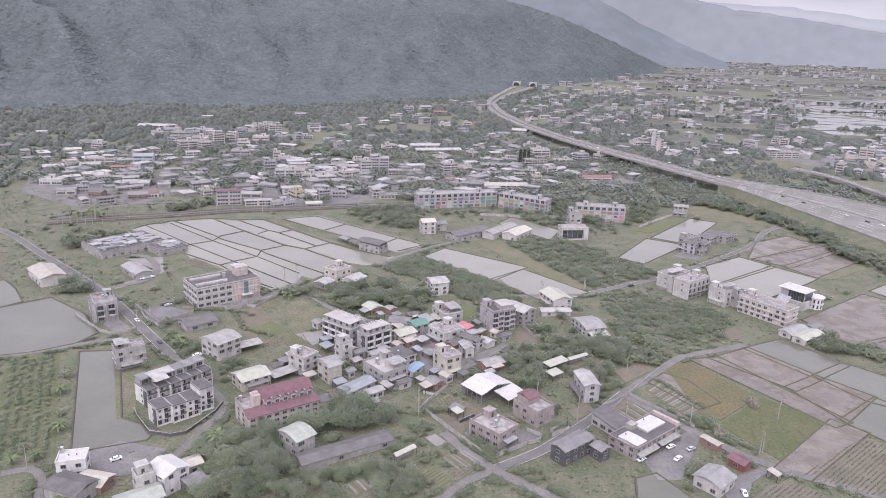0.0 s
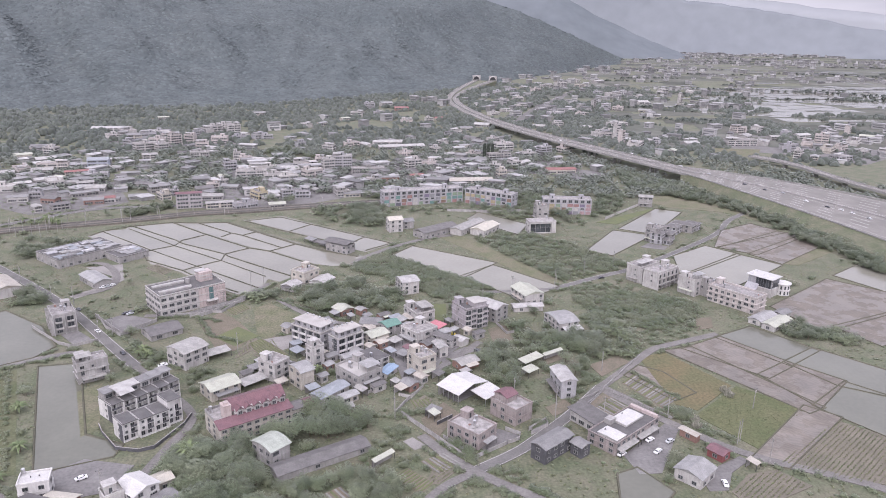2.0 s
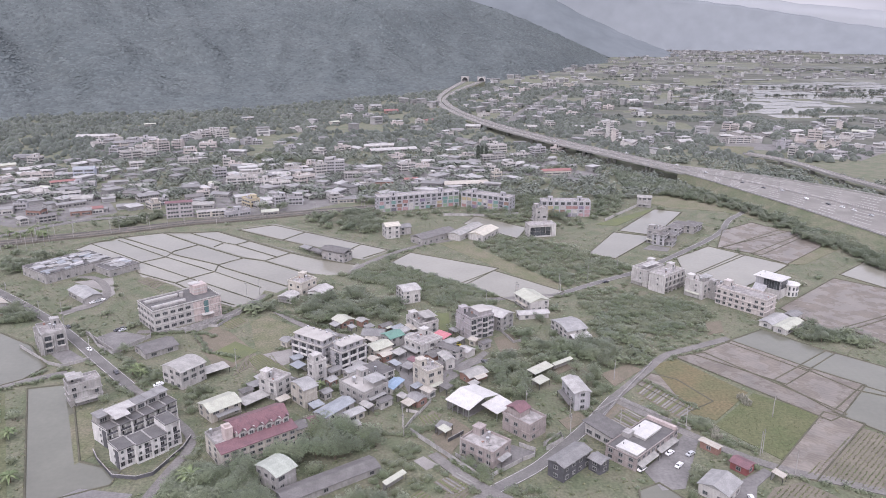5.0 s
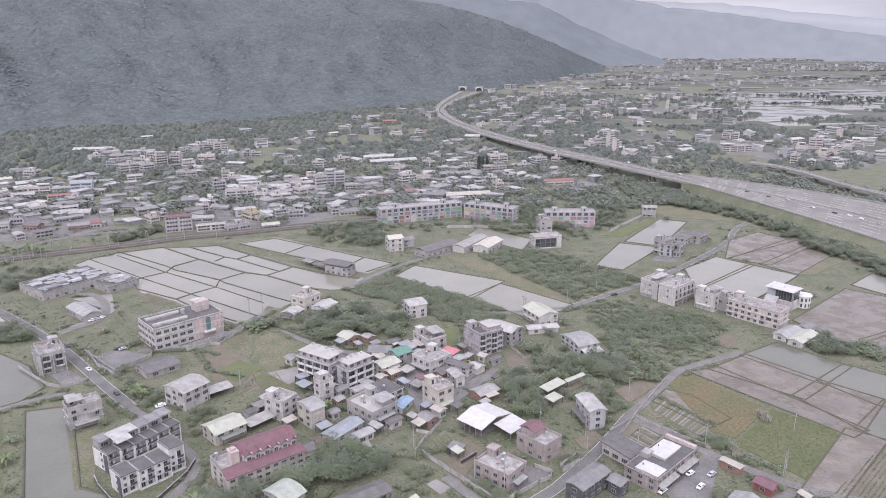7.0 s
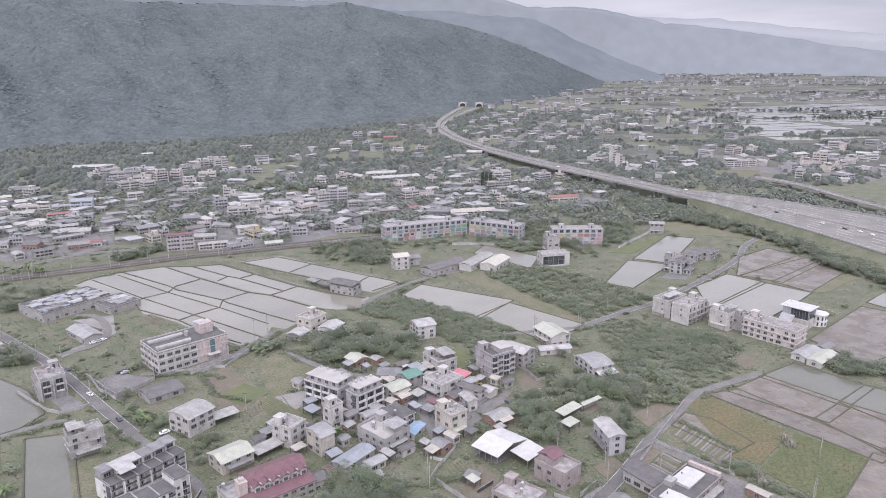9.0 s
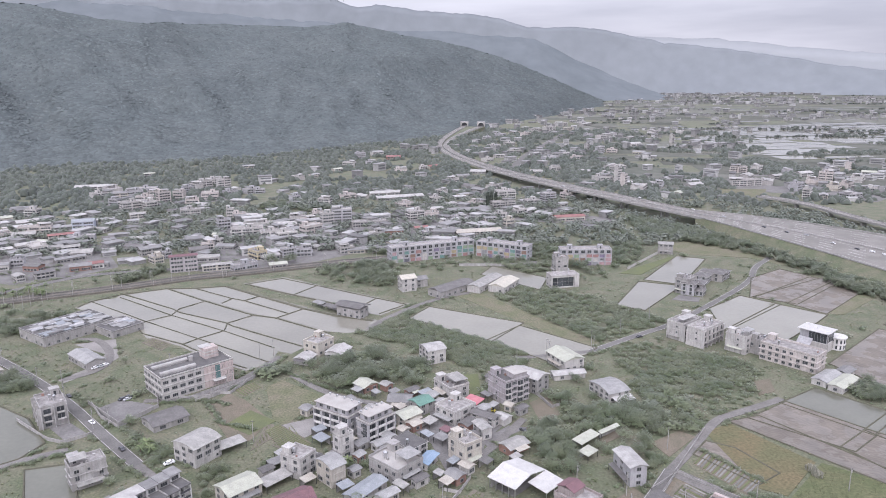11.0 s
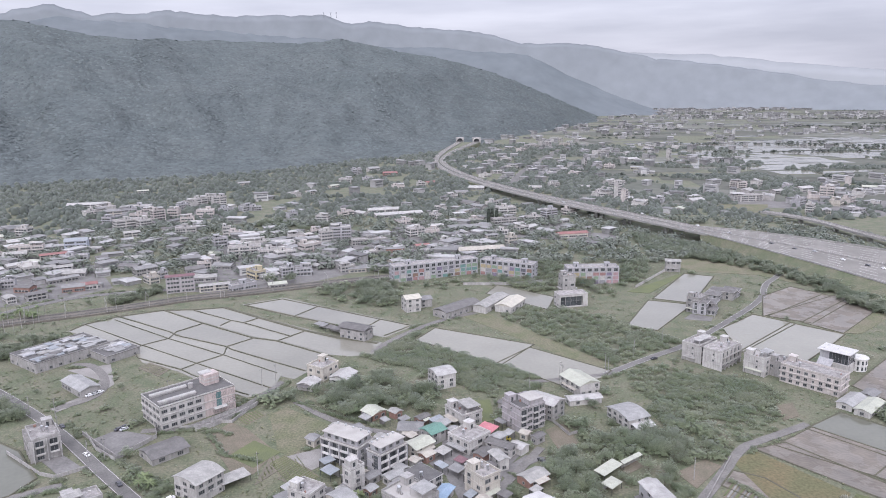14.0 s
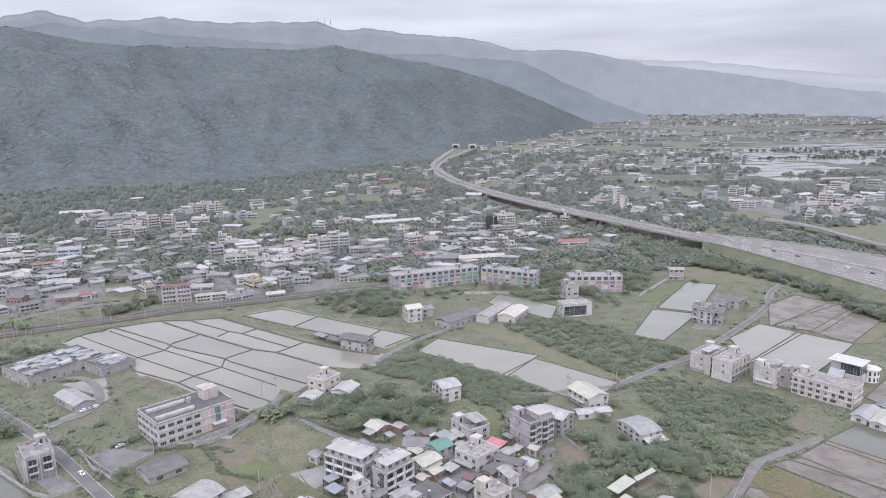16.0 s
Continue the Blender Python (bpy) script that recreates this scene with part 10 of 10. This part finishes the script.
# wild bushes and tall grass on all open ground near the village
n = 19000
px, py = rng.uniform(-330, 420, n), rng.uniform(150, 620, n)
dens = hash_noise(px, py, 42, 51) * 0.75 + hash_noise(px, py, 13, 52) * 0.45
ok = (dens + rng.normal(0, 0.10, n) > np.where(py < 370, -0.12, 0.0)) & free_of(px, py, KEEP_OUT)
px, py, dens = px[ok], py[ok], dens[ok]
sc = rng.uniform(0.5, 1.0, len(px)) * (1 + 1.5 * np.clip(dens, 0, 1) * rng.random(len(px)))
v, f = scatter(small_v, small_f, np.stack([px, py, np.zeros(len(px))], 1), np.stack([sc * 1.8, sc * 1.8, sc * 0.65], 1), rng.uniform(0, 6.28, len(px)))
joined("wild_bushes", v, f, M_BUSH, "stuff", "patchy wild bushes and weeds on open ground", "bushes", round_from=np.stack([px, py, -0.3 * sc], 1))
n = 34000
px, py = rng.uniform(-330, 420, n), rng.uniform(150, 560, n)
ok = free_of(px, py, KEEP_OUT)
px, py = px[ok], py[ok]
gv, gf = crown_arrays(93, 5, 1, 0.9, 0.40, lift=3.0)
v, f = scatter(gv + (0, 0, 0.2), gf, np.stack([px, py, np.zeros(len(px))], 1), rng.uniform(0.5, 1.1, len(px)), rng.uniform(0, 6.28, len(px)))
joined("tall_grass", v, f, M_DRY, "stuff", "tufts of tall yellow-green grass", "grass")

# far houses: walls with haze-paled dark window bands, each with its own roof
hv = np.array([(x, y, z) for z in (0, 0.88) for x, y in ((-0.5, -0.5), (0.5, -0.5), (0.5, 0.5), (-0.5, 0.5))] + [(x, y, z) for z in (0.881, 1.0) for x, y in ((-0.55, -0.55), (0.55, -0.55), (0.55, 0.55), (-0.55, 0.55))]
              + [(x, -0.505, z) for z in (0.25, 0.45, 0.60, 0.78) for x in (-0.4, 0.4)])
hf = np.array([(0, 1, 5, 4), (1, 2, 6, 5), (2, 3, 7, 6), (3, 0, 4, 7), (8, 9, 13, 12), (9, 10, 14, 13), (10, 11, 15, 14), (11, 8, 12, 15), (12, 13, 14, 15), (16, 17, 19, 18), (20, 21, 23, 22)])
hm = np.array([0, 0, 0, 0, 1, 1, 1, 1, 1, 2, 2])
CLUSTERS = [(-270, 610, 130, 70, 60), (-90, 650, 150, 90, 90), (60, 680, 100, 70, 40), (-330, 700, 90, 60, 20), (-400, 760, 120, 60, 6), (-180, 800, 140, 110, 16), (-60, 900, 130, 130, 12), (60, 820, 120, 80, 12), (560, 820, 110, 80, 44), (330, 900, 90, 90, 18), (230, 1200, 110, 170, 50), (420, 1350, 140, 200, 44), (330, 1700, 180, 220, 60),
            (700, 1500, 220, 130, 20), (650, 2100, 300, 300, 90), (1100, 1900, 300, 200, 70), (1300, 2700, 500, 250, 150), (2000, 2600, 450, 300, 110), (900, 3100, 400, 200, 130), (1700, 3330, 700, 90, 300), (30, 1230, 120, 40, 8), (720, 960, 150, 90, 44)]
cx, cy, ex, ey, cn = np.array(CLUSTERS, float).T
cn = cn.astype(int)
px = np.concatenate([rng.normal(a, b * 0.6, k) for a, b, k in zip(cx, ex, cn)])
py = np.concatenate([rng.normal(a, b * 0.6, k) for a, b, k in zip(cy, ey, cn)])
ok = free_of(px, py, KEEP_OUT) & (py > 560)
px, py = px[ok], py[ok]
n = len(px)
sc = np.stack([rng.uniform(7, 17, n), rng.uniform(6, 11, n), np.where(py < 880, rng.choice([2.8, 3.2, 3.6, 5.6], n), rng.choice([3.5, 3.8, 6.5, 7, 9.5], n)) + rng.uniform(-0.4, 0.5, n)], 1) * (1 + np.clip((py - 1500) / 3000, 0, 0.25))[:, None]
v, f = scatter(hv, hf, np.stack([px, py, np.zeros(n)], 1), sc, np.radians(rng.choice([-52, 38, 45, -45, 20, -15, 60], n)))
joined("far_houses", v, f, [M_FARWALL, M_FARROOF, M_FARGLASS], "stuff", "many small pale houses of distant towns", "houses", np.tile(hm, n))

# town trees and woods at the foot of the mountain
n = 25000
az, r = np.radians(rng.uniform(-38, 45, n)), np.sqrt(rng.uniform(500 ** 2, 1650 ** 2, n))
px, py = r * np.sin(az), r * np.cos(az)
foot = np.interp(np.degrees(az), NEAR_AZ, NEAR_FOOT)
dens = hash_noise(px, py, 70, 61) * 0.6 + hash_noise(px, py, 28, 62) * 0.4 + np.clip((r - foot + 260) / 400, 0, 0.6) + np.clip((-px - 40) / 900, 0, 0.25) - np.clip((px - 260) / 900, 0, 0.4)
ok = (dens > np.where(r < 800, -0.34, -0.2)) & (r < foot + 20) & ((py > 580) | (np.abs(px) > 330)) & free_of(px, py, KEEP_OUT)
px, py = px[ok], py[ok]
sc = rng.uniform(4.2, 7.6, len(px))
wv, wf = crown_arrays(95, 60, 7, 0.8, 0.12)
away = np.hypot(px, py) > 800
# uneven canopy mounds of three lobes, with a ragged lower rim
lobe = np.array([(0.05, -0.05, 1.0)] + [(0.62 * math.cos(a) * q, 0.62 * math.sin(a) * q, z) for a, q, z in ((0.2, 1.0, 0.72), (1.4, 0.85, 0.80), (2.7, 1.1, 0.66), (4.0, 0.9, 0.78), (5.2, 1.05, 0.70))]
                + [(0.95 * math.cos(a) * q, 0.95 * math.sin(a) * q, z) for a, q, z in ((0.5, 1.0, 0.1), (1.9, 0.9, 0.22), (3.1, 1.08, 0.05), (4.4, 0.86, 0.2), (5.6, 1.0, 0.12))])
lobe_f = np.array([(0, 1 + i, 1 + (i + 1) % 5) for i in range(5)] + [(1 + i, 6 + i, 1 + (i + 1) % 5) for i in range(5)] + [(1 + (i + 1) % 5, 6 + i, 6 + (i + 1) % 5) for i in range(5)])
qx, qy, qs = (np.repeat(k[away], 2) for k in (px, py, sc))
qx, qy = qx + rng.normal(0, 2.4, len(qx)), qy + rng.normal(0, 2.4, len(qy))
qs = qs * rng.uniform(0.4, 0.8, len(qs))
v, f = scatter(lobe, lobe_f, np.stack([qx, qy, np.full(len(qx), -0.3)], 1), np.stack([qs * 0.95, qs * 0.95, qs * rng.uniform(0.8, 1.5, len(qs))], 1), rng.uniform(0, 6.28, len(qx)))
v = v + rng.normal(0, 0.28, v.shape)
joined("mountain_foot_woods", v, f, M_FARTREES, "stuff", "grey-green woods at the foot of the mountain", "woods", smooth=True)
px, py, sc = px[~away], py[~away], sc[~away]
v, f = scatter(wv + (0, 0, 0.42), wf, np.stack([px, py, np.zeros(len(px))], 1), np.stack([sc * 1.25, sc * 1.25, sc], 1), rng.uniform(0, 6.28, len(px)))
joined("distant_woods", v, f, M_WOODS, "stuff", "dark green trees between the town houses", "woods", round_from=np.stack([px, py, sc * 0.1], 1))

# patchwork of plots on the far plain
n = 1500
px, py = rng.uniform(200, 3200, n), rng.uniform(780, 4300, n)
keep = px > py * 0.17 + 70
px, py = px[keep], py[keep]
plot = np.array([(-0.5, -0.46, 0), (0.5, -0.5, 0), (0.47, 0.5, 0), (-0.5, 0.45, 0)])
v, f = scatter(plot, np.array([(0, 1, 2, 3)]), np.stack([px, py, 0.02 + 0.0002 * np.arange(len(px))], 1), np.stack([rng.uniform(60, 210, len(px)), rng.uniform(30, 110, len(px)), np.ones(len(px))], 1), np.radians(rng.normal(-4, 9, len(px))))
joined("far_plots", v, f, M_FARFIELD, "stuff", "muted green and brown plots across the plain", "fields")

# flooded fields on the far plain, most of them in one broad belt
wx, wy = in_ring(WET_PLAIN, 170)
n = 420
px, py = rng.uniform(300, 3000, n), rng.uniform(1250, 4200, n)
keep = (px > py * 0.22 + 80) & (hash_noise(px, py, 320, 71) > 0.0)
px, py = np.concatenate([wx, px[keep]]), np.concatenate([wy, py[keep]])
quad = np.array([(-0.5, -0.42, 0), (0.5, -0.5, 0), (0.46, 0.5, 0), (-0.5, 0.44, 0)])
v, f = scatter(quad, np.array([(0, 1, 2, 3)]), np.stack([px, py, np.full(len(px), 0.3) + 0.002 * np.arange(len(px))], 1), np.stack([rng.uniform(30, 120, len(px)), rng.uniform(16, 45, len(px)), np.ones(len(px))], 1), np.radians(rng.normal(-4, 9, len(px))))
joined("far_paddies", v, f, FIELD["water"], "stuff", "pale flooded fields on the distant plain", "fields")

# hedges and tree lines of the far plain
hx, hy = [], []
for _ in range(95):
    x, y = rng.uniform(250, 2600), rng.uniform(850, 3600)
    if x > y * 0.2 + 60:
        long, a = rng.uniform(60, 380), np.radians(rng.normal(0, 14))
        k = rng.uniform(-0.5, 0.5, int(long / 5)) * long
        hx.append(x + k * np.cos(a) + rng.normal(0, 3, len(k)))
        hy.append(y + k * np.sin(a) + rng.normal(0, 3, len(k)))
px, py = np.concatenate(hx), np.concatenate(hy)
ok = free_of(px, py, KEEP_OUT)
px, py = px[ok], py[ok]
fv, ff = crown_arrays(98, 7, 3, 0.8, 0.34)
sc = rng.uniform(3, 7, len(px))
v, f = scatter(fv + (0, 0, 0.4), ff, np.stack([px, py, np.zeros(len(px))], 1), np.stack([sc * 1.4, sc * 1.4, sc], 1), rng.uniform(0, 6.28, len(px)))
joined("far_hedges", v, f, M_FARTREES, "stuff", "thin lines of trees across the distant plain", "hedges")

# antenna masts on the far crest, in the ridges' glowing haze colour
for az in (-4.3, -3.8, -3.4):
    bm = bmesh.new()
    tube(bm, 0, 0, -12, 34, 1.8, 0.4, 6)
    for z in (12, 21, 29):
        box(bm, -4.5, 4.5, -0.6, 0.6, z, z + 1.2)
    mast = new("antenna_mast", mesh_of("antenna_mast", bm, M_RIDGE2))
    mast.matrix_world = pose(3915 * math.sin(radians(az)), 3915 * math.cos(radians(az)), tall(3920, 4.72)) @ Matrix.Diagonal((0.7, 0.7, 0.65, 1))
    tagged(mast, "slender antenna mast on the distant crest", "mast", "antenna masts")


# the plan above is drawn in units of 1.25 m: bring the whole place to metres
for ob in list(scene.objects):
    if ob.parent is None and ob.type in ("MESH", "EMPTY"):
        ob.matrix_world = Matrix.Scale(1.25, 4) @ ob.matrix_world
